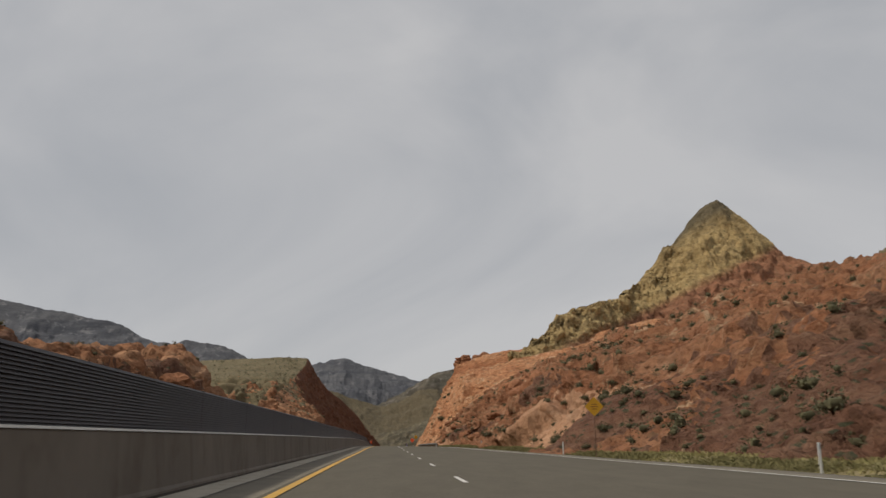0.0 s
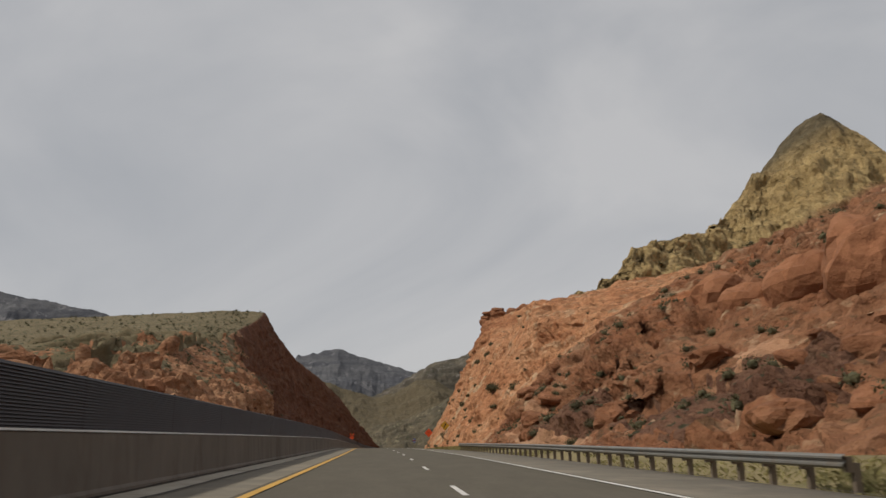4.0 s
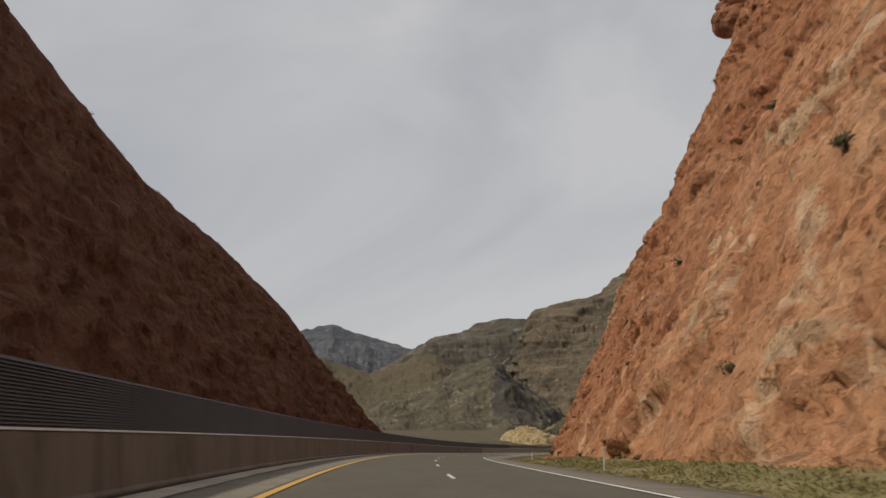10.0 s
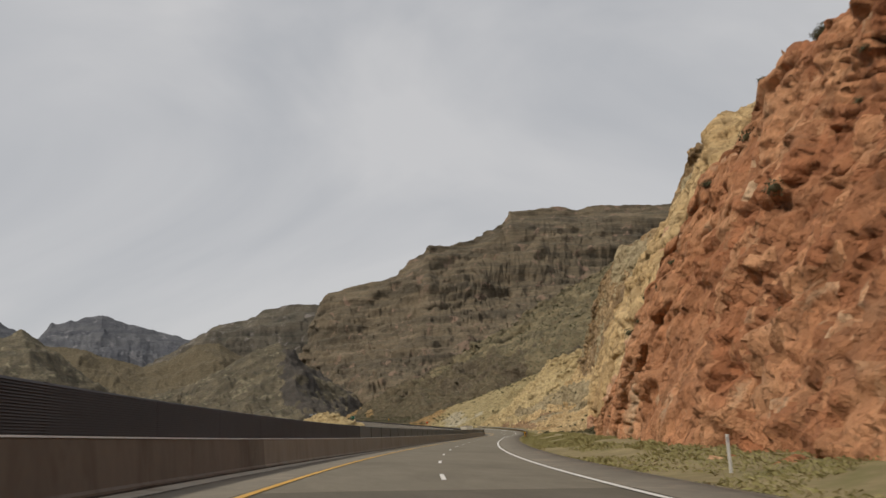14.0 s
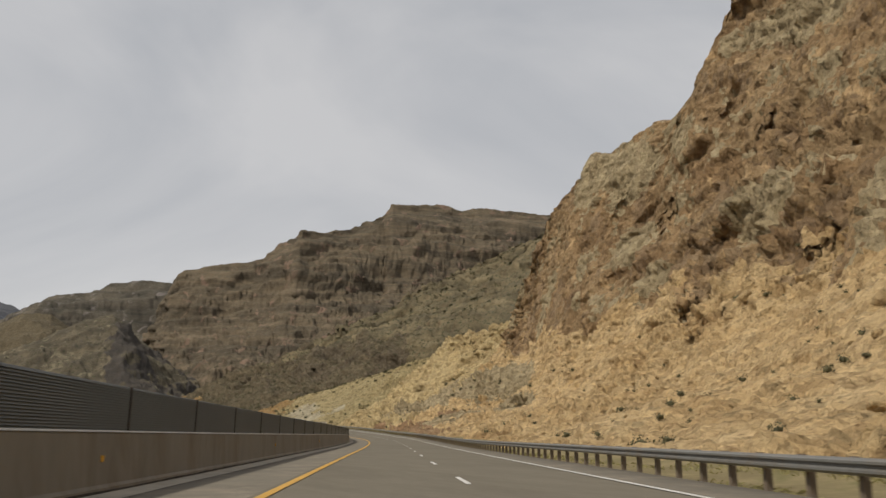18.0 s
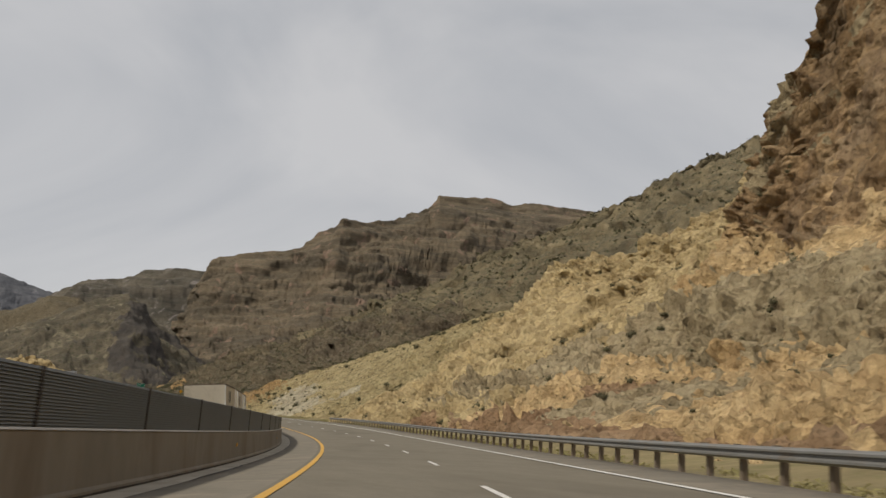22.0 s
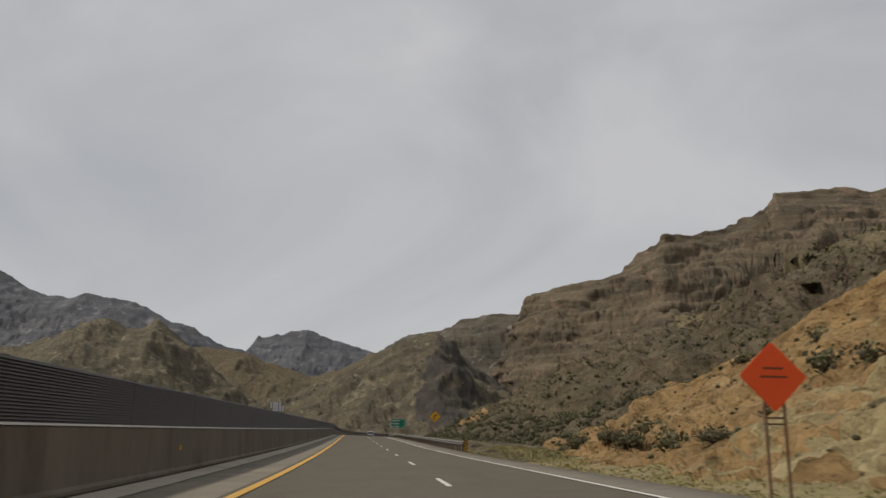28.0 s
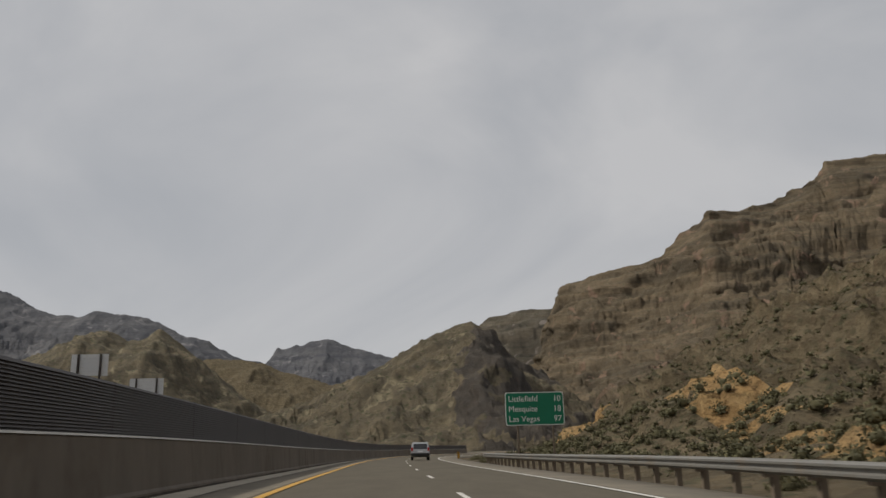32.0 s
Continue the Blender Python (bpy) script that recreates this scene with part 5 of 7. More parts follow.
# ---------------------------------------------------------------- butte and mountains
def mountain(name, ridge, foot, foot_z, mat, label, na=420, nb=150, cliffs=((0.0, 1.0), (0.1, 0.84), (0.2, 0.76), (0.3, 0.52), (0.5, 0.33), (1.0, 0.0)),
             size=60.0, wild=14.0, step=0.0, seed=5, deep=220.0, crags=0.0, smooth=True, second=None, outward=False, flatter=(1, 1, 0.6)):
    """A massif: its skyline, its foot towards the valley, and steps of cliff between the two."""
    rl = np.asarray(ridge, float)
    t, tc = np.linspace(0, 1, na), np.concatenate([[0], np.cumsum(np.hypot(*np.diff(rl[:, :2], axis=0).T))])
    tc /= tc[-1]
    top = np.stack([np.interp(t, tc, rl[:, k]) for k in range(3)], -1)
    fl = np.asarray(foot, float)
    low = np.stack([np.interp(t, np.linspace(0, 1, len(fl)), fl[:, k]) for k in range(2)], -1)
    c = np.asarray(cliffs, float)
    nbk = nb // 5
    b = np.concatenate([np.linspace(-0.25, 0, nbk, endpoint=False), np.linspace(0, 1, nb - nbk) ** 1.25 * 1.12])
    g = np.empty((na, nb, 3))
    bb = np.clip(b, 0, 1)
    g[..., :2] = top[:, None, :2] + (low - top[:, :2])[:, None] * b[None, :, None]
    g[..., 2] = foot_z + (top[:, 2:] - foot_z) * np.interp(bb, c[:, 0], c[:, 1])[None, :]
    g[..., 2] += np.where(b < 0, b, 0)[None, :] * deep - np.where(b > 1, b - 1, 0)[None, :] * 700
    # gullies and spurs that run down the slope, stronger away from the skyline
    q = np.stack([g[..., 0], g[..., 1], g[..., 2] * (3.2 if outward else 1.3)], -1)
    away = np.clip(bb * 9, 0.12, 1)[None, :]
    d = wild * ridged(q / size, 5, seed) * away + wild * 0.25 * rough(q / (size * 0.2), 4, seed + 9)
    if outward:
        face = normals_of(g)
        g += (face if face[..., 2].mean() > 0 else -face) * (0.9 * d)[..., None]
    else:
        g[..., 2] += d
    if step:
        zz = g[..., 2] / step + 0.9 * rough(g / (size * 1.5), 4, seed + 3)
        fr = zz - np.floor(zz)
        g[..., 2] += step * 0.45 * (np.clip((fr - 0.5) * 3.2 + 0.5, 0, 1) - fr) * np.clip(bb * 6, 0, 1)[None, :]
    g[..., 0] += wild * 0.35 * rough(g / (size * 0.6), 4, seed + 4) * away
    g[..., 1] += wild * 0.35 * rough(g / (size * 0.6), 4, seed + 6) * away
    if crags:
        hold = np.broadcast_to(np.clip(bb * 5, 0.15, 1)[None, :], g.shape[:2])
        g = roughen(g, 0.0, crags, crags * 0.4, crags * 4.5, seed=seed + 60, hold=hold, flatter=flatter)
    if second is None:
        return sheet(name, g, mat, label, "mountain", smooth=smooth)
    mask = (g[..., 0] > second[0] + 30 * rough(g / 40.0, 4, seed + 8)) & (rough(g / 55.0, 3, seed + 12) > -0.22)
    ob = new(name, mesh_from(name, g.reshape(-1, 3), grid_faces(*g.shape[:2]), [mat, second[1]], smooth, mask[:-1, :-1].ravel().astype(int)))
    return tagged(ob, label, "mountain", kind="structure")


def ws(s, u, z):
    p = on_road(s, u, z)
    return (float(p[0]), float(p[1]), float(p[2]))


mountain("butte", [ws(*q) for q in ((415, 62, 44), (432, 74, 52.5), (455, 86, 66), (470, 94, 75.5), (484, 103, 83.5), (500, 114, 88), (520, 124, 92), (540, 131, 96), (600, 143, 120), (645, 165, 158), (640, 182, 176), (633, 196, 180), (625, 210, 165), (610, 235, 131), (585, 275, 108), (560, 340, 100), (520, 420, 95))],
         [ws(*q)[:2] for q in ((385, 58, 0), (395, 82, 0), (410, 105, 0), (450, 135, 0), (470, 170, 0), (440, 200, 0), (420, 260, 0), (400, 420, 0))], 38.0, m_butte,
         "pointed ochre rock butte above the red hillside", 340, 160, ((0, 1), (0.12, 0.9), (0.3, 0.7), (0.5, 0.48), (0.75, 0.22), (1, 0)), 34.0, 8.0, 7.5, 7, 120, 2.4, True)
mountain("layered_mountain", [(238, 2965, 262), (250, 2950, 296), (264, 2925, 340), (284, 2891, 370), (340, 2872, 381), (388, 2864, 392), (440, 2858, 399), (482, 2853, 416), (521, 2833, 454), (555, 2818, 470), (575, 2806, 489), (640, 2830, 498), (692, 2851, 516), (735, 2870, 528), (770, 2886, 552), (824, 2902, 580), (848, 2905, 592), (872, 2907, 628), (960, 2917, 636), (1041, 2928, 652), (1109, 2927, 643), (1167, 2923, 656), (1276, 2915, 661), (1497, 2900, 666), (1800, 2850, 700)],
         [(120, 2250), (260, 1950), (420, 1800), (620, 1750), (900, 1800), (1300, 1900)], 40.0, m_mount,
         "broad layered grey-brown mountain with stepped cliffs", 640, 240, ((0, 1), (0.02, 0.95), (0.09, 0.88), (0.13, 0.77), (0.2, 0.70), (0.26, 0.50), (0.33, 0.43), (0.6, 0.2), (1, 0)), 190.0, 30.0, 27.0, 11, 220.0, 6.5, outward=True, flatter=(0.55, 0.55, 1.7))
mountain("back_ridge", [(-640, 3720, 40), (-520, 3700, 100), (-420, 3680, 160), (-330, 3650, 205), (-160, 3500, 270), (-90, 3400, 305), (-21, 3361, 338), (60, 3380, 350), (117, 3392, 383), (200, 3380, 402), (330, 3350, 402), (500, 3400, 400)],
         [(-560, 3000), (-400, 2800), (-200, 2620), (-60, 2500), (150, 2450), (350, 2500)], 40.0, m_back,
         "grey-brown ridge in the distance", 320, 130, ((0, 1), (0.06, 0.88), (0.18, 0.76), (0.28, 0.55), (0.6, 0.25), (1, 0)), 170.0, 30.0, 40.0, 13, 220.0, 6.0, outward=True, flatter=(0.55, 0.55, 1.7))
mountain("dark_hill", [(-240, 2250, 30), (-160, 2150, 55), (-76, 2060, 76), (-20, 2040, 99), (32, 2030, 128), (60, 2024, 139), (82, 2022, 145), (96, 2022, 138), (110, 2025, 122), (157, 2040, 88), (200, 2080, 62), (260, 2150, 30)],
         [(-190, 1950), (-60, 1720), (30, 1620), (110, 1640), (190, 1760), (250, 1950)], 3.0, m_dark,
         "dark rocky hill at the turn of the valley", 300, 130, ((0, 1), (0.3, 0.72), (0.55, 0.5), (0.7, 0.22), (1, 0)), 60.0, 14.0, 0.0, 17, 120, 3.0, True, (84.0, m_dark_flank))
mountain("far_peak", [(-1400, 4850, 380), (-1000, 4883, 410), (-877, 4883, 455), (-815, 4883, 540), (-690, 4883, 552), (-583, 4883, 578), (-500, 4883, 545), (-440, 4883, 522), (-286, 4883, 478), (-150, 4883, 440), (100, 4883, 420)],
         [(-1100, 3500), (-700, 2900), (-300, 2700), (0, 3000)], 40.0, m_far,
         "distant peak with pale streaks, tinted haze-blue", 320, 130, ((0, 1), (0.07, 0.82), (0.2, 0.62), (0.4, 0.36), (0.7, 0.16), (1, 0)), 300.0, 60.0, 0.0, 19, 300, 8.0)
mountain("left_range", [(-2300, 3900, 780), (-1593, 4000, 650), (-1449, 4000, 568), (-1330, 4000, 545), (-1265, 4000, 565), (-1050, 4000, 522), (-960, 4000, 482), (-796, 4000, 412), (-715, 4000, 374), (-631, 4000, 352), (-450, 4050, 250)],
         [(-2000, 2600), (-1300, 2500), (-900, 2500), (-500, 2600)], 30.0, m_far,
         "long range beyond the valley, tinted haze-blue", 360, 120, ((0, 1), (0.1, 0.82), (0.3, 0.55), (0.6, 0.25), (1, 0)), 260.0, 50.0, 0.0, 23, 300, 7.0)
mountain("near_left_hill", [(-1100, 2400, 150), (-800, 2500, 155), (-677, 2554, 179), (-642, 2554, 194), (-590, 2554, 230), (-568, 2554, 241), (-544, 2554, 238), (-506, 2554, 222), (-474, 2554, 231), (-452, 2554, 241), (-428, 2554, 224), (-394, 2554, 195), (-356, 2554, 163), (-318, 2554, 133), (-281, 2554, 106), (-263, 2554, 94), (-220, 2560, 50), (-170, 2570, 15)],
         [(-900, 1600), (-600, 1650), (-380, 1750), (-220, 1900), (-150, 2200)], 0.0, m_dark,
         "bare brown hill with scrub on its flanks", 300, 120, ((0, 1), (0.2, 0.75), (0.5, 0.35), (1, 0)), 150.0, 30.0, 0.0, 29, 200, 2.5)

mountain("olive_foothill", [(-700, 2980, 200), (-560, 2950, 236), (-483, 2950, 240), (-437, 2950, 237), (-397, 2950, 233), (-346, 2950, 214), (-283, 2950, 193), (-222, 2950, 176), (-159, 2950, 190), (-84, 2950, 234), (-20, 2960, 236), (60, 2980, 190)],
         [(-640, 2600), (-420, 2450), (-220, 2350), (-60, 2280), (60, 2300)], 10.0, m_soil,
         "low olive-brown foothill across the valley", 260, 110, ((0, 1), (0.2, 0.72), (0.5, 0.36), (1, 0)), 150.0, 24.0, 0.0, 31, 200, 3.0)

gx = np.concatenate([-np.geomspace(4900, 20, 60), np.geomspace(20, 4900, 60)])
G0, G1 = np.meshgrid(gx, gx + 400, indexing="ij")
gz = -26 + 6 * rough(np.stack([G0, G1, G0 * 0], -1) / 300.0, 3, 3)
sheet("ground", np.stack([G0, G1, gz], -1), m_ground, "dry brown desert valley floor", "ground")
# the ground that carries both carriageways, falling away to the left
s = np.arange(-60.0, S_END + 200, 6.0)
bk = strip(s, [s * 0 - 17.6, s * 0 - 24, s * 0 - 60, s * 0 - 140, s * 0 - 330], [s * 0 - 0.2, s * 0 - 0.6] + [along([(-60, -1), (560, -1), (640, v), (1050, v), (1100, -1.5), (1700, -1.5)])(s) for v in (-9, -20, -30)])
sheet("bank", bk[:, ::-1], m_soil, "scrubby brown bank beside the far carriageway", "ground")

# ---------------------------------------------------------------- more materials
def leaf_material(name, dark, lite):
    m, n, l, bsdf = material(name)
    geo = n.new("ShaderNodeNewGeometry")
    r = ramp_node(n, [(0.0, dark), (1.0, lite)])
    l.new(geo.outputs["Random Per Island"], r.inputs[0])
    l.new(r.outputs[0], bsdf.inputs["Base Color"])
    bsdf.inputs["Roughness"].default_value = 0.8
    bsdf.inputs["Specular IOR Level"].default_value = 0.2
    return m


m_leaf = leaf_material("shrub_leaves", (0.060, 0.056, 0.030), (0.145, 0.132, 0.070))
m_sage = leaf_material("grey_sage_leaves", (0.065, 0.06, 0.034), (0.16, 0.142, 0.08))
m_grass = leaf_material("verge_grass", (0.21, 0.19, 0.075), (0.31, 0.27, 0.12))
m_tuft = leaf_material("dry_tufts", (0.10, 0.095, 0.045), (0.25, 0.21, 0.11))
m_dark_scrub = leaf_material("dark_scrub_leaves", (0.058, 0.056, 0.031), (0.148, 0.137, 0.075))
m_tall = leaf_material("olive_grass", (0.13, 0.122, 0.05), (0.23, 0.20, 0.092))
m_twig = plain("grey_twigs", (0.14, 0.10, 0.07), 0.9)
m_sign_yel = plain("yellow_sign_sheeting", (0.70, 0.36, 0.02), 0.45, vary=0.08, scale=3.0, bump=0.0)
m_sign_org = plain("orange_red_sign_sheeting", (0.85, 0.10, 0.02), 0.45, vary=0.08, bump=0.0)
m_sign_grn = plain("green_sign_sheeting", (0.005, 0.16, 0.085), 0.45, vary=0.1, bump=0.0)
m_sign_blu = plain("blue_sign_sheeting", (0.02, 0.045, 0.26), 0.45, vary=0.1, bump=0.0)
m_sign_red = plain("red_sign_sheeting", (0.32, 0.05, 0.05), 0.5, vary=0.1, bump=0.0)
m_black = plain("black_paint", (0.015, 0.014, 0.013), 0.5, vary=0.1, bump=0.0)
m_faint = plain("faded_sign_lettering", (0.22, 0.06, 0.025), 0.6, vary=0.3, scale=8.0, bump=0.0)
m_white = plain("white_sheeting", (0.72, 0.72, 0.70), 0.5, vary=0.06, bump=0.0)
m_alu = plain("bare_aluminium_back", (0.55, 0.56, 0.57), 0.5, 0.4, vary=0.1, scale=1.0, bump=0.0)
m_rust = plain("brown_sign_post", (0.16, 0.09, 0.055), 0.8, vary=0.3, scale=6.0)
m_pipe = plain("corrugated_steel_pipe", (0.27, 0.28, 0.27), 0.5, 0.5, vary=0.12, scale=3.0, dirt=(0.24, 0.20, 0.17), dirt_scale=0.8, bump=0.05)
m_car = plain("silver_car_paint", (0.42, 0.43, 0.44), 0.3, 0.5, vary=0.03, bump=0.0)
m_glass = plain("dark_car_glass", (0.02, 0.022, 0.025), 0.08, vary=0.05, bump=0.0, spec=0.6)
m_tyre = plain("tyre_rubber", (0.02, 0.02, 0.02), 0.85, vary=0.2)
m_lamp = plain("red_lamp_lens", (0.35, 0.015, 0.012), 0.2, vary=0.05, bump=0.0)
m_trailer = plain("tan_trailer_panel", (0.54, 0.485, 0.38), 0.55, vary=0.1, scale=1.2, dirt=(0.38, 0.33, 0.25), dirt_scale=0.5, bump=0.0)


# ---------------------------------------------------------------- guard rails
def w_beam():
    """Half outline of the rail: a W, its face to the road on the left."""
    return [(0.0, 0.0), (-0.03, 0.03), (-0.082, 0.055), (-0.082, 0.10), (-0.02, 0.135), (-0.02, 0.175), (-0.082, 0.21), (-0.082, 0.255), (-0.03, 0.28), (0.0, 0.31)]


def guard_rail(s0, s1, u, label, low=0.36):
    top = tagged(new("guard_rail"), label, "guard rail", kind="")
    w = w_beam()
    n = int((s1 - s0) / 3.81)
    for k in range(n):
        a = np.linspace(s0 + k * 3.81 - 0.08, s0 + (k + 1) * 3.81 + 0.08, 4)
        o = 0.004 * (k % 2)
        g = strip(a, [u + p[0] + o for p in w] + [u + p[0] + 0.012 + o for p in w[::-1]], [low - 0.05 + p[1] for p in w] + [low - 0.05 + p[1] for p in w[::-1]])
        m = g.shape[1]
        f = grid_faces(4, m)
        i = np.arange(4 * m).reshape(4, m)
        f = np.concatenate([f, np.stack([i[:-1, -1], i[1:, -1], i[1:, 0], i[:-1, 0]], -1)])
        part("beam", mesh_from("beam", g.reshape(-1, 3), f, m_steel), None, top)
    bm = bmesh.new()
    box(bm, -0.075, -0.075, -0.75, 0.075, 0.075, 0.62, 0.008)
    post = bpy.data.meshes.new("post")
    bm.to_mesh(post), bm.free()
    post.materials.append(m_timber)
    bm = bmesh.new()
    box(bm, -0.08, -0.07, 0.0, 0.08, 0.07, 0.33, 0.008)
    block = bpy.data.meshes.new("block")
    bm.to_mesh(block), bm.free()
    block.materials.append(m_timber)
    for k in range(2 * n + 1):
        s = s0 + k * 1.905
        q = part("post", post, None, top)
        q.matrix_basis = road_pose(s, u + 0.25, -0.12)
        b = part("spacer", block, None, q)
        b.matrix_basis = Matrix.Translation((-0.155, 0, 0.42))
    return top


guard_rail(168.0, 249.0, 9.85, "grey steel guard rail on timber posts beside the hillside", 0.42)
guard_rail(660.0, 970.0, 8.1, "long grey steel guard rail below the talus slope")
guard_rail(1116.0, 1272.0, 7.95, "grey steel guard rail on timber posts before the green sign", 0.42)


# ---------------------------------------------------------------- signs
def poly(bm, pts, y0, y1):
    """A flat outline of (x, z) points, standing, from y0 (front) to y1."""
    prism(bm, [(x, z) for x, z in pts], "y", y0, y1)


def rounded(pts, r, n=4):
    """Rounds the corners of a convex outline."""
    out, k = [], len(pts)
    for i in range(k):
        p0, p, p2 = Vector(pts[i - 1]), Vector(pts[i]), Vector(pts[(i + 1) % k])
        a, b = p + (p0 - p).normalized() * r, p + (p2 - p).normalized() * r
        for j in range(n + 1):
            t = j / n
            q = a * (1 - t) ** 2 + p * 2 * t * (1 - t) + b * t * t
            out.append((q.x, q.y))
    return out


def diamond(d, z, r):
    return rounded([(0, z - d), (d, z), (0, z + d), (-d, z)], r)


def letters(text, size, mat, parent, x, z, y, align="LEFT", name="letters"):
    cu = bpy.data.curves.new(name, "FONT")
    cu.body, cu.size, cu.align_x, cu.extrude = text, size, align, 0.002
    ob = bpy.data.objects.new(name, cu)
    me = bpy.data.meshes.new_from_object(ob)
    bpy.data.objects.remove(ob)
    me.transform(Matrix.Translation((x, y, z)) @ Matrix.Rotation(radians(90), 4, "X"))
    me.materials.clear()
    me.materials.append(mat)
    return part(name, me, None, parent)


def post_part(parent, x, z0, z1, w=0.05, mat=None):
    bm = bmesh.new()
    box(bm, x - w / 2, 0.02, z0, x + w / 2, 0.02 + w, z1, 0.004)
    return part("post", bm, mat or m_rust, parent)


def diamond_sign(s, u, z, side, mat, label, symbol=None, posts=(-0.3, 0.3), bars=0, turn=0.0, category="road sign", foot=-0.6):
    top = tagged(new("warning_sign"), label, category)
    d = side * 0.7071
    bm = bmesh.new()
    poly(bm, diamond(d, z, 0.09), -0.004, 0.006)
    part("board", bm, m_black if symbol else mat, top)
    bm = bmesh.new()
    poly(bm, diamond(d * 0.955, z, 0.08), -0.008, -0.0045)
    part("face", bm, mat, top)
    if symbol:
        for name, pts in symbol:
            bm = bmesh.new()
            poly(bm, [(x * side, z + y * side) for x, y in pts], -0.012, -0.0085)
            part(name, bm, m_black, top)
    for k in range(bars):
        bm = bmesh.new()
        w = (0.42, 0.56, 0.40)[k % 3] * side
        box(bm, -w / 2, -0.012, z + side * (0.16 - 0.17 * k) - 0.022 * side, w / 2, -0.0085, z + side * (0.16 - 0.17 * k) + 0.022 * side)
        part("text_bar", bm, m_faint, top)
    for x in posts:
        post_part(top, x, foot, z + d * 0.55 if len(posts) == 1 else z + d * 0.4)
    if len(posts) > 1:
        for zz in (0.62, 0.4):
            bm = bmesh.new()
            box(bm, posts[0], 0.03, z - d + 0.1 - zz * 0.6, posts[-1], 0.05, z - d + 0.14 - zz * 0.6)
            part("brace", bm, m_rust, top)
    top.matrix_basis = road_pose(s, u, -0.0, turn)
    return top


def stroke(pts, w):
    """An outline of width w round a bent line of points."""
    left, right = [], []
    for i, p in enumerate(pts):
        a, b = Vector(pts[max(i - 1, 0)]), Vector(pts[min(i + 1, len(pts) - 1)])
        t = (b - a).normalized()
        nrm = Vector((-t.y, t.x)) * w / 2
        left.append((p[0] + nrm.x, p[1] + nrm.y)), right.append((p[0] - nrm.x, p[1] - nrm.y))
    return left + right[::-1]


winding = [("arrow_stem", stroke([(-0.13, -0.36), (-0.13, -0.2), (-0.10, -0.1), (0.07, 0.05), (0.11, 0.14), (0.11, 0.22)], 0.11)),
           ("arrow_head", [(0.01, 0.2), (0.21, 0.2), (0.11, 0.4)])]
bend = [("arrow_stem", stroke([(-0.12, -0.38), (-0.12, -0.08), (-0.09, 0.05), (0.0, 0.13), (0.1, 0.15)], 0.12)),
        ("arrow_head", [(0.08, 0.02), (0.30, 0.16), (0.08, 0.29)])]
diamond_sign(56.8, 14.2, 3.3, 0.95, m_sign_yel, "weathered yellow diamond sign on a single post", bars=3, posts=(0.0,))
diamond_sign(273.0, 10.5, 3.2, 0.98, m_sign_yel, "yellow winding-road diamond sign on two braced posts", winding)
diamond_sign(325.3, 11.2, 3.15, 1.22, m_sign_org, "large red-orange road work diamond on two tall posts", bars=2, posts=(-0.22, 0.24))
diamond_sign(1068.0, 8.75, 2.4, 1.1, m_sign_org, "red-orange road work diamond on two low posts", bars=2, posts=(-0.22, 0.22))
diamond_sign(1149.8, 9.0, 3.1, 1.0, m_sign_yel, "yellow right-curve diamond sign behind the guard rail", bend, posts=(0.0,))
flagged = diamond_sign(327.2, float(wall_u(327.2)) - 0.27, 2.35, 0.72, m_sign_org, "small red-orange diamond with two flags on the median wall", bars=2, posts=(0.0,), foot=1.12)
for side, name in ((-1, "flag"), (1, "flag")):
    bm = bmesh.new()
    rod(bm, (0, 0.05, 2.75), (side * 0.42, 0.05, 3.25), 0.012, n=6)
    f = part("flag_staff", bm, m_timber, flagged)
    g = np.array([[(side * (0.12 + 0.26 * a + 0.08 * b), 0.05 + 0.03 * math.sin(5 * a), 3.02 + 0.27 * a - 0.30 * b) for b in (0, 0.5, 1)] for a in (0, 0.33, 0.66, 1)])
    part(name, mesh_from(name, g.reshape(-1, 3), grid_faces(4, 3), m_sign_org), None, f)
bm = bmesh.new()
bmesh.ops.create_uvsphere(bm, u_segments=12, v_segments=8, radius=0.09, matrix=Matrix.Translation((0, 0.02, 3.0)))
part("warning_lamp", bm, m_sign_yel, flagged, "round amber warning lamp")

# interstate shield with its direction plate
sh = tagged(new("route_sign"), "blue and red route shield under a blue plate", "road sign")
out = [(-0.36, 0.30), (-0.2, 0.36), (0, 0.31), (0.2, 0.36), (0.36, 0.30), (0.41, 0.08), (0.33, -0.18), (0.18, -0.34), (0, -0.43), (-0.18, -0.34), (-0.33, -0.18), (-0.41, 0.08)]
for name, k, y, mat in (("border", 1.0, 0.0, m_white), ("shield", 0.94, -0.006, m_sign_blu)):
    bm = bmesh.new()
    poly(bm, [(x * k, 2.42 + z * k) for x, z in out], y - 0.004, y)
    part(name, bm, mat, sh)
bm = bmesh.new()
poly(bm, [(-0.345, 2.68), (-0.19, 2.75), (0, 2.70), (0.19, 2.75), (0.345, 2.68), (0.36, 2.60), (-0.36, 2.60)], -0.0145, -0.0105)
part("crown_band", bm, m_sign_red, sh)
letters("15", 0.46, m_white, sh, 0.0, 2.18, -0.016, "CENTER", "numerals")
bm = bmesh.new()
poly(bm, rounded([(-0.38, 2.86), (0.38, 2.86), (0.38, 3.24), (-0.38, 3.24)], 0.04), -0.004, 0.004)
part("plate", bm, m_sign_blu, sh)
letters("SOUTH", 0.24, m_white, sh, 0.0, 2.96, -0.008, "CENTER")
post_part(sh, 0.0, -0.6, 3.1, 0.06)
sh.matrix_basis = road_pose(384.5, 10.3, 0.0)

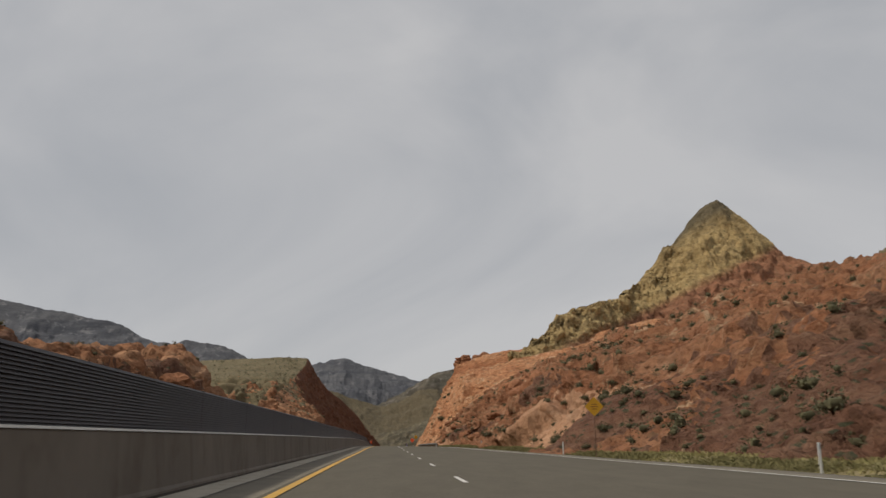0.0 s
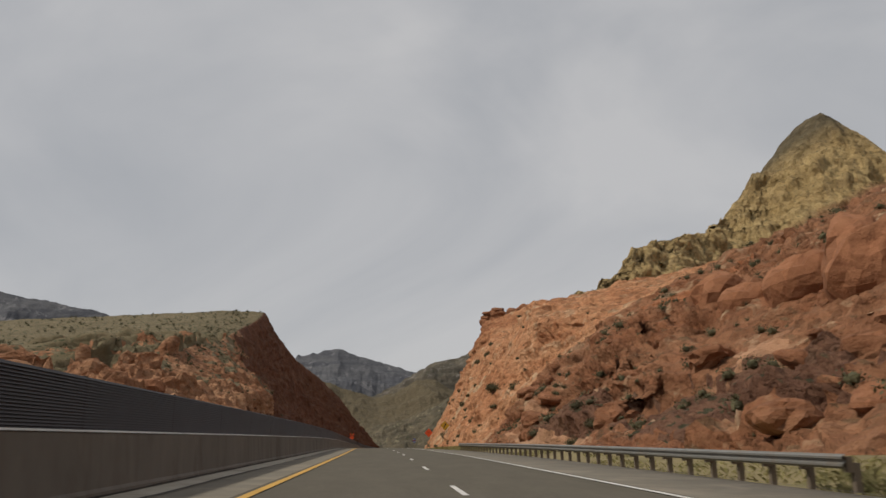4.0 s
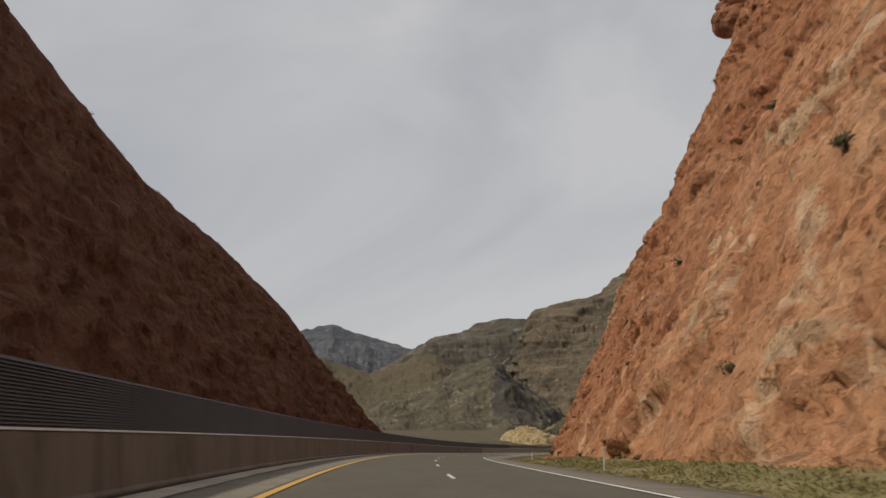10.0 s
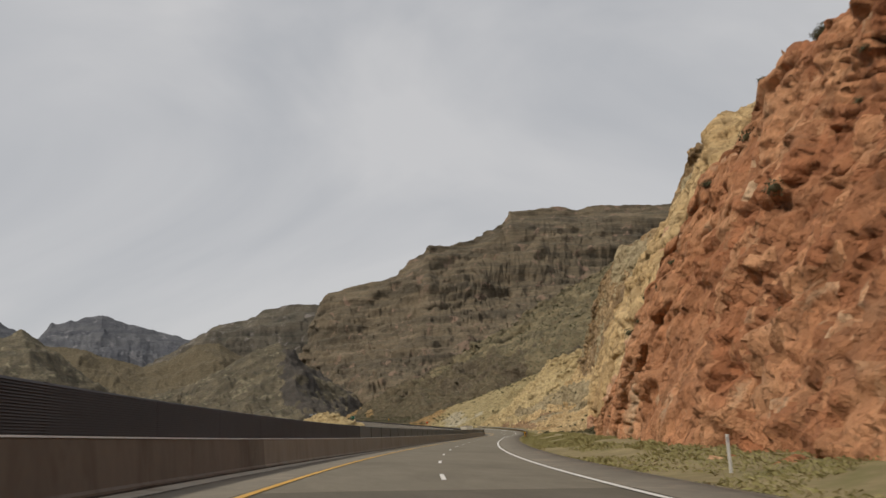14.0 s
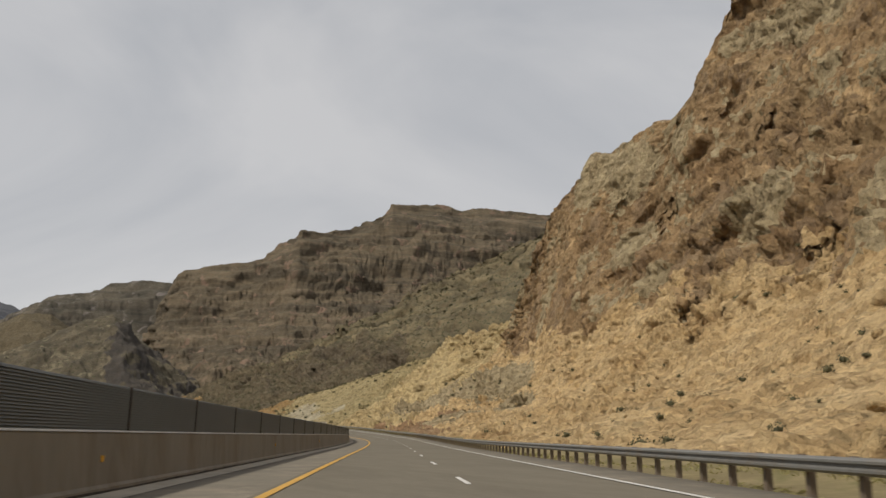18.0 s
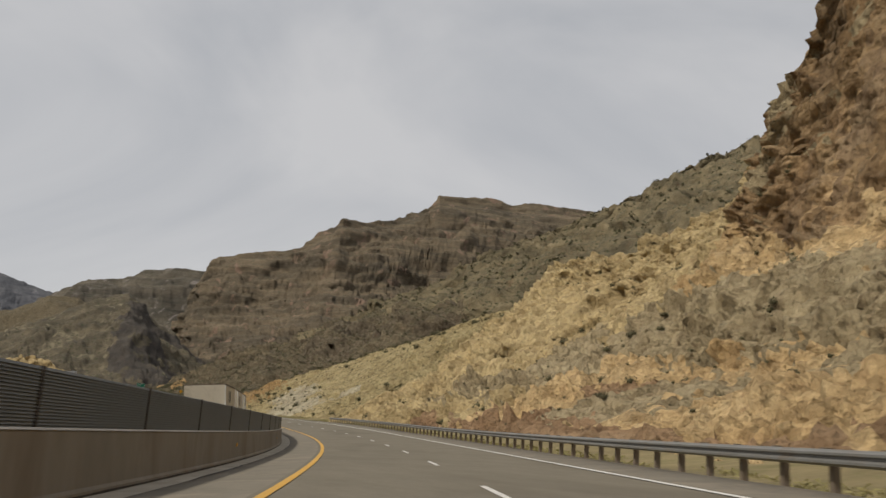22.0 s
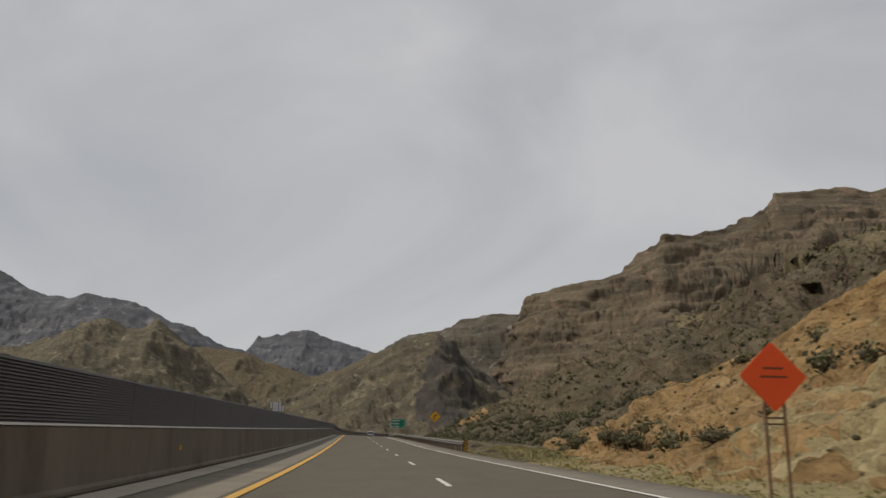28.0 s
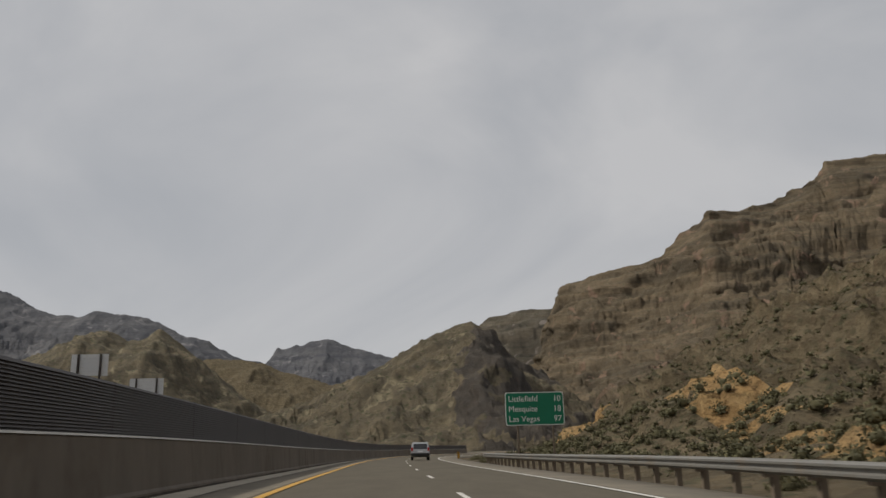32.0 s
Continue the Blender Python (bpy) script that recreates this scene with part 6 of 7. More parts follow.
# green distance sign
gs = tagged(new("distance_sign"), "green three-line distance sign on two posts behind the rail", "road sign")
for name, dd, y, mat in (("border", 0.0, 0.0, m_white), ("board", 0.05, -0.005, m_sign_grn)):
    bm = bmesh.new()
    poly(bm, rounded([(-1.92 + dd, 2.88 + dd), (1.92 - dd, 2.88 + dd), (1.92 - dd, 5.0 - dd), (-1.92 + dd, 5.0 - dd)], 0.18), y - 0.004, y + 0.03 * (dd == 0))
    part(name, bm, mat, gs)
for k, (a, b) in enumerate((("Littlefield", "10"), ("Mesquite", "18"), ("Las Vegas", "97"))):
    zz = 4.40 - 0.64 * k
    letters(a, 0.52, m_white, gs, -1.72, zz, -0.012)
    letters(b, 0.52, m_white, gs, 1.74, zz, -0.012, "RIGHT", "numerals")
for x in (-1.15, 1.15):
    post_part(gs, x, -1.0, 4.6, 0.11, m_timber)
gs.matrix_basis = road_pose(1253.5, 9.8, -0.45)

# backs of two signs for the other carriageway
for s, u, w, h, z in ((1258.0, -20.3, 2.5, 1.5, 6.2), (1275.0, -21.5, 3.0, 1.5, 6.1)):
    bs = tagged(new("sign_back"), "bare aluminium back of a large sign on dark posts", "road sign", group="signs facing away")
    for k in range(5):
        bm = bmesh.new()
        box(bm, -w / 2, -0.02, z + k * h / 5 + 0.004, w / 2, 0.02, z + (k + 1) * h / 5 - 0.004)
        part("panel", bm, m_alu, bs)
    for x in (-w * 0.3, w * 0.3):
        bm = bmesh.new()
        box(bm, x - 0.06, -0.16, -1.5, x + 0.06, -0.022, z + h)
        part("post", bm, m_post, bs)
    bs.matrix_basis = road_pose(s, u, 0.0)


def object_marker(s, u, mirror=1):
    om = tagged(new("object_marker"), "yellow and black striped marker board at the rail end", "marker")
    bm = bmesh.new()
    box(bm, -0.15, -0.01, 0.1, 0.15, 0.0, 0.9)
    part("board", bm, m_sign_yel, om)
    for k in range(4):
        z = 0.16 + 0.22 * k
        bm = bmesh.new()
        poly(bm, [(-0.149, z - 0.06), (-0.149, z + 0.05), (0.149, min(z + 0.24, 0.899)), (0.149, min(z + 0.13, 0.89))][::mirror], -0.016, -0.0105)
        part("stripe", bm, m_black, om)
    post_part(om, 0.0, -0.6, 0.8, 0.05)
    om.matrix_basis = road_pose(s, u, -0.1)


object_marker(657.8, 8.35)
object_marker(1114.5, 8.0)
object_marker(1304.0, 7.6)

# white delineators
dl = tagged(new("delineator"), "slim white roadside delineator post", "delineator", group="delineators along the verge")
bm = bmesh.new()
box(bm, -0.045, -0.02, -0.4, 0.045, 0.02, 1.25, 0.01)
part("stake", bm, m_white, dl)
bm = bmesh.new()
box(bm, -0.035, -0.026, 1.02, 0.035, -0.0205, 1.18)
part("reflector", bm, m_alu, dl)
dl.matrix_basis = road_pose(27.5, 14.4, -0.35)
for s, u in ((68, 14.3), (112, 12.6), (158, 9.2), (417, 10.0), (482.5, 10.4), (548, 10.2), (1062, 9.6)):
    copy_thing(dl, road_pose(s, u, -0.35))

# amber reflectors on the median wall
rf = tagged(new("wall_reflector"), "small amber reflector plate on the median wall", "reflector", group="reflectors on the wall")
bm = bmesh.new()
box(bm, -0.004, -0.06, -0.06, 0.03, 0.06, 0.06, 0.01)
part("plate", bm, m_sign_yel, rf)
rf.matrix_basis = road_pose(640.0, float(wall_u(640.0)) - 0.07, 0.62)
for s in np.arange(664.0, 1190.0, 24.0):
    copy_thing(rf, road_pose(float(s), float(wall_u(s)) - 0.07, 0.62))

# ---------------------------------------------------------------- the drain pipe on the rock face
pipe = tagged(new("drain_pipe"), "dull galvanised steel drain pipe down the rock cut", "pipe")
a, b = Vector(on_road(526.6, 13.5, 1.5).tolist()), Vector(on_road(530.0, 21.5, 17.0).tolist())
n_sec = 7
for k in range(n_sec):
    p, q = a.lerp(b, k / n_sec), a.lerp(b, (k + 1) / n_sec - 0.004)
    bm = bmesh.new()
    rod(bm, p, q, 0.25, n=20)
    part("pipe_section", bm, m_pipe, pipe)
    bm = bmesh.new()
    d = (b - a).normalized() * 0.09
    rod(bm, q - d, q + d, 0.28, n=20)
    part("collar", bm, m_steel, pipe)
bm = bmesh.new()
rod(bm, b, b + Vector((0.9, 0.5, 0.35)) * 2.2, 0.29, n=20)
part("inlet_elbow", bm, m_steel, pipe, "dull steel inlet bend")


# ---------------------------------------------------------------- plants
def ball_grid(k):
    """A cube pushed out to a ball: k faces along each edge."""
    vs, fs = [], []
    for ax in range(3):
        for sg in (-1, 1):
            a, b = np.meshgrid(np.linspace(-1, 1, k + 1), np.linspace(-1, 1, k + 1), indexing="ij")
            p = np.stack([a, b, a * 0 + sg], -1).reshape(-1, 3)
            p = np.roll(p, ax, axis=1)
            f = grid_faces(k + 1, k + 1) + sum(len(q) for q in vs)
            fs.append(f if sg > 0 else f[:, ::-1])
            vs.append(p / np.linalg.norm(p, axis=1, keepdims=True))
    return np.concatenate(vs), np.concatenate(fs)


def leaf_cloud(centres, radii, count, size, seed, squash=0.75, core=2):
    """A lumpy dense heart and many small leaf blades round each centre: arrays of places and quads."""
    rng = np.random.default_rng(seed)
    c = np.repeat(centres, count, 0)
    r = np.repeat(radii, count)
    d = rng.normal(size=(len(c), 3))
    d /= np.linalg.norm(d, axis=1, keepdims=True)
    d *= (0.45 + 0.55 * rng.random(len(c)) ** 0.7)[:, None]
    lump = 1 + 0.3 * grain(d * 2.3 + c * 0.37, seed)
    d *= lump[:, None]
    d[:, 2] = d[:, 2] * squash + squash * 0.55
    p = c + d * r[:, None]
    a = rng.normal(size=(len(c), 3))
    a /= np.linalg.norm(a, axis=1, keepdims=True)
    b = np.cross(a, rng.normal(size=(len(c), 3)))
    b /= np.maximum(np.linalg.norm(b, axis=1, keepdims=True), 1e-6)
    w = (size * r * (0.6 + 0.8 * rng.random(len(c))))[:, None]
    v = np.stack([p - a * w, p + b * w * 0.6, p + a * w, p - b * w * 0.6], 1).reshape(-1, 3)
    f = np.arange(len(v)).reshape(-1, 4)
    bv, bf = ball_grid(core)
    n = len(centres)
    q = bv[None] * np.ones((n, 1, 1))
    q = q * (0.47 + 0.16 * grain(q * 1.9 + centres[:, None] * 0.7, seed + 5))[..., None]
    q[..., 2] = q[..., 2] * squash + squash * 0.5
    q = centres[:, None] + q * radii[:, None, None]
    cf = (bf[None] + (np.arange(n) * len(bv))[:, None, None]).reshape(-1, 4) + len(v)
    return np.concatenate([v, q.reshape(-1, 3)]), np.concatenate([f, cf])


def surface_points(store, pick, count, seed, weight=None):
    """Random places on a stored slope where pick(s, u, z, steepness) holds."""
    s, uz, g = store
    n = normals_of(g)
    up = np.abs(n[..., 2])
    S = np.broadcast_to(s[:, None], up.shape)
    ok = pick(S, uz[..., 0], uz[..., 1], up)
    idx = np.flatnonzero(ok.ravel())
    rng = np.random.default_rng(seed)
    idx = rng.choice(idx, min(count, len(idx)), replace=False)
    return g.reshape(-1, 3)[idx], rng


def spot(store, s0, z0):
    """The place on a stored face nearest to s0 along the road and z0 above it."""
    s, uz, g = store
    i = int(np.argmin(np.abs(s - s0)))
    j = int(np.argmin(np.abs(uz[i, :, 1] - z0)))
    return g[i, j]


# single shrubs: stems and foliage, a few kinds of shape shared between many
kinds = []
for k in range(5):
    v, f = leaf_cloud(np.array([[0, 0, 0], [0.35, 0.2, 0.1], [-0.3, 0.25, -0.05], [0.1, -0.35, 0.05]]), np.array([0.75, 0.5, 0.55, 0.45]), 340, 0.085, 300 + k, core=3)
    fol = mesh_from("foliage", v, f, m_leaf if k < 3 else m_sage, True)
    bm = bmesh.new()
    rg = random.Random(k)
    for j in range(7):
        x, y = rg.uniform(-0.55, 0.55), rg.uniform(-0.55, 0.55)
        rod(bm, (x * 0.1, y * 0.1, -0.25), (x, y, rg.uniform(0.3, 0.75)), 0.03, 0.008, 5)
    st = bpy.data.meshes.new("stems")
    bm.to_mesh(st), bm.free()
    st.materials.append(m_twig)
    kinds.append((fol, st))


def shrub(place, size, kind, label, group):
    size *= 0.62
    ob = tagged(new("shrub"), label, "shrub", group=group)
    part("foliage", kinds[kind][0], None, ob)
    part("stems", kinds[kind][1], None, ob)
    rg = random.Random(int(place[0] * 7 + place[1] * 13))
    ob.matrix_basis = Matrix.LocRotScale(Vector([float(q) for q in place]), Euler((0, 0, rg.uniform(0, 6.28))), (size, size, size * rg.uniform(0.8, 1.15)))
    return ob


for s, z, size in ((78.9, 4.4, 1.5), (80, 5.5, 1.1), (73.9, 4.5, 1.3), (72, 3.5, 1.0), (75.2, 3.3, 1.0), (69.6, 1.6, 1.4), (77, 0.5, 1.4), (123, 0.2, 1.6), (92, 0.0, 1.1), (69, 0.3, 1.0), (85.7, 7.3, 1.1), (116.7, 6.6, 1.6), (89.4, 6.1, 1.3), (94.4, 7, 1.2), (97.5, 5.7, 1.2), (86.3, 6.1, 1.2),
                   (239.5, 1, 1.5), (245, 4.3, 1.3), (229.5, 1.1, 1.8), (248, 6.1, 1.3), (239.5, 9.7, 1.3), (254, 6.3, 0.9), (231, 2.7, 1.6), (227, 2.1, 1.8), (248, 2.1, 1.2)):
    shrub(spot(RED_RIGHT, s, z), size, 1 + int(s) % 4, "rounded grey-green desert bush on red soil", "bushes on the hillside")
for s, z, size in ((808, 9.1, 1.2), (800, 2.3, 1.2), (807, 3.2, 1.0), (820, 5, 1.1), (804, 3.9, 0.8), (797, 3.5, 0.8), (795, 2.4, 0.7), (896, 14.4, 1.4), (884, 6.8, 1.4), (703, 2.5, 1.0), (911, 1.1, 2.0), (914, 12.5, 1.6), (910, 7.2, 1.4), (910, 5.1, 1.6), (898, 3.8, 1.2), (896, 2, 1.1), (905, 3, 1.2), (914, 16, 1.3), (898, 6.8, 1.3), (950, 15, 1.8), (904, 5, 1.1), (911, 13.6, 1.2), (896, 1.6, 0.8)):
    shrub(spot(TALUS, s, z), size, 2 + int(s) % 3, "grey-olive bush on the pale slope", "bushes on the pale slope")
CUT = "shrubs clinging to the rock cut"
for s, z, size in ((291.5, 9.0, 2.88), (286.5, 6.3, 1.61), (284.3, 9.3, 2.95), (293.0, 15.4, 0.77), (324.2, 7.8, 1.58), (310.6, 5.5, 1.18), (298.3, 4.5, 1.09), (285.7, 3.4, 0.92), (277.0, 0.4, 1.5), (300.8, 1.9, 1.12), (313.5, 1.0, 1.45), (353.0, 3.5, 1.5), (302.3, 1.1, 0.82), (411.8, 14.9, 1.4), (374.7, 22.8, 2.32), (356.7, 22.6, 2.54), (363.0, 26.1, 1.53), (338.7, 13.8, 1.22), (341.5, 11.6, 1.2), (341.4, 9.5, 1.7), (379.5, 15.5, 1.73), (390.3, 12.9, 1.5), (342.0, 2.8, 2.3), (339.8, 1.7, 1.6), (332.1, 3.3, 1.5), (345.2, 0.4, 1.45), (373.3, 0.6, 1.28), (347.0, 0.6, 1.06), (383.6, 13.2, 1.26), (370.2, 0.6, 1.4), (360.3, 0.4, 1.1), (374.2, 4.7, 0.8), (436.1, 27.0, 1.22), (426.7, 0.5, 0.8), (432.4, 0.5, 0.8), (485.1, 0.4, 0.9), (489.7, 0.4, 0.9), (474.9, 0.4, 0.8), (471.7, 0.4, 0.7),
                   (455, 0.6, 1.0), (447, 8, 0.8), (535, 16, 1.2), (541, 16.4, 1.0), (548, 17, 1.3), (553, 17.5, 1.1), (559, 18.6, 1.4), (566, 19, 1.2), (572, 15, 1.0), (528, 19, 1.2)):
    shrub(spot(RED_RIGHT, s, z), size, int(s + z) % 3, "dark green shrub rooted in the red rock", CUT)
for s, u, size in ((636, 16.6, 1.7), (632, 17.2, 2.2), (628, 16.9, 2.0), (646, 16.2, 1.2), (652, 15.6, 1.1), (640, 17.4, 1.5), (624, 16.4, 1.6), (618, 15.8, 1.3), (660, 15.2, 1.0), (668, 14.6, 1.3), (690, 12.6, 1.4)):
    shrub(on_road(s, u, 0.0), size, int(s) % 3, "dense dark green bush before the pale bluff", "bushes below the bluff")
for s, z, size in ((672, 0.5, 1.4), (690, 1.0, 1.7), (702, 2.0, 1.2), (628, 0.2, 1.5), (634, 0.2, 1.2), (616, 0.3, 1.4)):
    shrub(spot(TAN_RIGHT, s, z), size, 1, "dark green bush at the foot of the pale bluff", "bushes below the bluff")
for s, z, size in ((930, 1.5, 2.0), (925, 0.5, 1.6), (700, 0.8, 1.6), (748, 9, 1.1), (770, 6, 0.9), (1066, 7, 1.5), (1070, 5, 1.6), (1074, 6.5, 1.4), (1062, 3, 1.2), (1083, 1.0, 1.7), (1092, 0.6, 1.9), (1098, 0.8, 1.6), (1104, 0.4, 1.8), (1112, 0.4, 1.5)):
    shrub(spot(TALUS, s, z), size, int(s) % 5, "rounded olive desert bush on pale soil", "bushes on the pale slope")
for s, u, size in ((62, 16.8, 1.5), (84, 15.2, 1.2), (92, 15.5, 1.6), (104, 15.6, 1.0), (118, 15.4, 1.9), (126, 16, 1.4), (143, 15.8, 1.2), (188, 17.5, 1.3), (206, 18, 1.2), (230, 17, 1.2), (250, 15.5, 1.4), (262, 14.6, 1.0), (276, 12.6, 0.9), (1120, 11, 1.2), (1136, 12, 1.5), (1165, 11, 1.3), (1190, 12, 1.4), (1222, 11, 1.3), (1262, 12.5, 1.5), (1284, 9.5, 1.4), (1292, 10.5, 1.7), (1312, 10, 1.5), (1330, 11, 1.6)):
    shrub(on_road(s, u, -0.45), size, (int(s) + 3) % 5, "olive-green bush at the edge of the verge", "bushes along the verge")


def scrub(name, store, pick, count, rmin, rmax, leaves, size, mat, label, seed, core=2):
    p, rng = surface_points(store, pick, count, seed)
    v, f = leaf_cloud(p, rmin + (rmax - rmin) * rng.random(len(p)) ** 2, leaves, size, seed, core=core)
    return tagged(new(name, mesh_from(name, v, f, mat, True)), label, "scrub", kind="stuff")


scrub("hillside_scrub", RED_RIGHT, lambda s, u, z, up: (s < 262) & (up > 0.55) & (z > 0.5) & (u < 110), 1900, 0.3, 1.05, 80, 0.12, m_leaf, "dark desert scrub scattered on the red hillside", 401)
scrub("cut_scrub", RED_RIGHT, lambda s, u, z, up: (s > 268) & (up > 0.35) & (z > 0.5) & (u < 60), 150, 0.25, 0.7, 80, 0.13, m_leaf, "small scrub on ledges of the rock cut", 402)
scrub("face_scrub", MESA, lambda s, u, z, up: (up > 0.45) & (z > 5) & (s < 400) & (u < -26) & (u > -60), 420, 0.25, 0.8, 40, 0.15, m_sage, "grey-green scrub on the rocky near end of the mesa", 412)
scrub("mesa_scrub", MESA, lambda s, u, z, up: (up > 0.8) & (z > 10) & (u < -40), 1900, 0.3, 0.9, 20, 0.2, m_sage, "grey-green scrub on the mesa top", 403, 1)
scrub("ridge_bushes", LEFT_RIDGE, lambda s, u, z, up: (up > 0.55) & (z > 4) & (u < -30), 260, 0.3, 0.9, 40, 0.16, m_leaf, "dark scrub on the low red ridge", 409)
scrub("talus_scrub", TALUS, lambda s, u, z, up: (s < 925) & (up > 0.6) & (z > 0.5) & (z < 34), 230, 0.3, 0.9, 80, 0.13, m_leaf, "dark scrub dotted over the talus", 404)
scrub("ridge_scrub", TALUS, lambda s, u, z, up: (s > 900) & (up > 0.6) & (z > 0.3), 3400, 0.08, 0.36, 26, 0.13, m_sage, "small dry scrub dotted over the yellow ridge", 405, 2)
scrub("ridge_shrubs", TALUS, lambda s, u, z, up: (s > 925) & (s < 1100) & (up > 0.6) & (z > 0.6) & (u < 62), 230, 0.35, 1.05, 110, 0.15, m_leaf, "round dark shrubs scattered over the yellow ridge", 411)
scrub("slope_scrub", SLOPE, lambda s, u, z, up: (up > 0.5) & (u > 13) & (u < 140) & (s > 1060) & (s < 1500), 13000, 0.2, 0.85, 30, 0.19, m_dark_scrub, "dense dark scrub on the lower mountainside", 406, 2)
scrub("roadside_brush", SLOPE, lambda s, u, z, up: (u > 10.5) & (u < 30) & (s > 1125) & (s < 1330), 900, 0.35, 1.0, 120, 0.13, m_dark_scrub, "dense brown-green brush behind the guard rail", 410, 2)
scrub("high_scrub", SLOPE, lambda s, u, z, up: (up > 0.45) & (u >= 150) & (u < 450), 3800, 0.8, 2.4, 10, 0.38, m_leaf, "dark scrub on the upper mountainside", 407, 1)

scrub("slope_tufts", SLOPE, lambda s, u, z, up: (up > 0.4) & (u > 12) & (u < 110) & (s > 1080) & (s < 1480), 9000, 0.1, 0.36, 12, 0.28, m_tuft, "dry grass tufts between the scrub", 408, 1)

# grass along the verge
def grass(name, s, u, low, h, mat, label, rng):
    """Single blades: a leaning quad each."""
    p = on_road(s, u, low)
    lean = rng.normal(size=(len(s), 2)) * 0.12
    side = rng.normal(size=(len(s), 2))
    side = side / np.linalg.norm(side, axis=1, keepdims=True) * (0.004 + 0.008 * rng.random(len(s)))[:, None]
    z0 = np.zeros((len(s), 1))
    v = np.stack([p - np.concatenate([side, z0], 1), p + np.concatenate([side, z0], 1), p + np.concatenate([lean + side * 1.3, h[:, None]], 1), p + np.concatenate([lean * 1.4 - side * 0.8, h[:, None] * 0.9], 1)], 1).reshape(-1, 3)
    tagged(new(name, mesh_from(name, v, np.arange(len(v)).reshape(-1, 4), mat)), label, "grass", kind="stuff")


rng = np.random.default_rng(77)
n = 240000
s = np.concatenate([rng.uniform(-20, 1130, n), rng.uniform(250, 660, n // 2)])
u = pave_u(s) + 0.5 + rng.random(len(s)) ** 1.2 * 7.2
ok = (grain(np.stack([s / 9.0, u / 2.2, s * 0], -1), 6) > -0.35) & ~((s > 705) & (s < 975) & (u > 10.8))
s, u = s[ok], u[ok]
inner = u - VERGE_IN(s)
low = np.interp(inner, [-3.5, 0.6, 2.8, 8], [-0.36, -0.22, 0.12, 0.3]) - 0.08
grass("verge_grass", s, u, low, 0.04 + 0.14 * rng.random(len(s)) ** 2 + 0.07 * np.clip(inner, 0, 1), m_grass, "dry yellow-green grass along the road edge", rng)
s = rng.uniform(15, 172, 26000)
x = rng.random(len(s))
u = pave_u(s) + 0.35 + x * 2.3
clump = grain(np.stack([s / 3.0, u / 1.2, s * 0], -1), 16)
s, u, x, clump = (q[clump > -0.3] for q in (s, u, x, clump))
grass("tall_grass", s, u, -0.42 + 0.45 * x, 0.08 + 0.18 * rng.random(len(s)) + 0.10 * np.clip(clump, 0, 1), m_tall, "taller olive-green grass at the foot of the hillside", rng)


# ---------------------------------------------------------------- boulders
def stone(seed, flat=0.75):
    bm = bmesh.new()
    bmesh.ops.create_icosphere(bm, subdivisions=3, radius=1.0)
    p = np.array([v.co[:] for v in bm.verts])
    val, crack = blocks(p * 1.15 + seed * 3.1, seed)
    r = 1 + 0.16 * val - 0.10 * (1 - crack) + 0.16 * rough(p * 1.3 + seed, 3, seed)
    for v, k in zip(bm.verts, r):
        v.co *= float(k)
        v.co.z *= flat
    me = bpy.data.meshes.new("boulder")
    bm.to_mesh(me), bm.free()
    return me


stones = [stone(11 + k, (0.7, 0.85, 0.6, 0.95)[k]) for k in range(4)]
for me in stones:
    me.materials.append(m_hill)
rg = random.Random(5)


def boulder(place, size, label, group, mesh=None, squash=1.0):
    ob = tagged(new("boulder", mesh or stones[rg.randrange(4)]), label, "boulder", group=group)
    ob.matrix_basis = Matrix.LocRotScale(Vector([float(q) for q in place]), Euler((rg.uniform(-0.3, 0.3), rg.uniform(-0.3, 0.3), rg.uniform(0, 6.28))), (size, size * rg.uniform(0.75, 1.2), size * rg.uniform(0.7, 1.0) * squash))
    return ob


for k in range(34):
    s = rg.uniform(180, 264)
    boulder(spot(RED_RIGHT, s, rg.uniform(0.5, 13.0)), rg.uniform(0.6, 2.1), "rounded red boulder lying on the hillside", "boulders on the hillside")
for s, u, z, r in ((208, 38, 13, 4.2), (214, 40, 15, 3.4), (222, 39, 14.5, 4.4), (229, 37, 14, 3.4), (236, 38, 15, 3.8), (200, 40, 14, 3.2)):
    boulder(on_road(s, u, z), r, "tall rounded red rock tower on the hillside", "rock towers", squash=1.35)
for k in range(26):
    s = rg.uniform(175, 300)
    boulder(on_road(s, rg.uniform(-46, -26), rg.uniform(3, 8)), rg.uniform(1.2, 2.8), "broken red sandstone block beyond the median", "blocks below the mesa")
for k in range(16):
    s = rg.uniform(84, 170)
    boulder(on_road(s, rg.uniform(-44, -26), rg.uniform(4, 8)), rg.uniform(1.2, 2.4), "rounded red sandstone boulder beyond the median", "boulders beyond the median")
pale = [m.copy() for m in stones]
for me in pale:
    me.materials.clear()
    me.materials.append(m_talus)
for k in range(46):
    s = rg.uniform(700, 880)
    boulder(spot(TALUS, s, rg.uniform(0.2, 22.0)), rg.uniform(0.3, 0.9), "angular tan block fallen on the talus", "fallen blocks", pale[rg.randrange(4)])
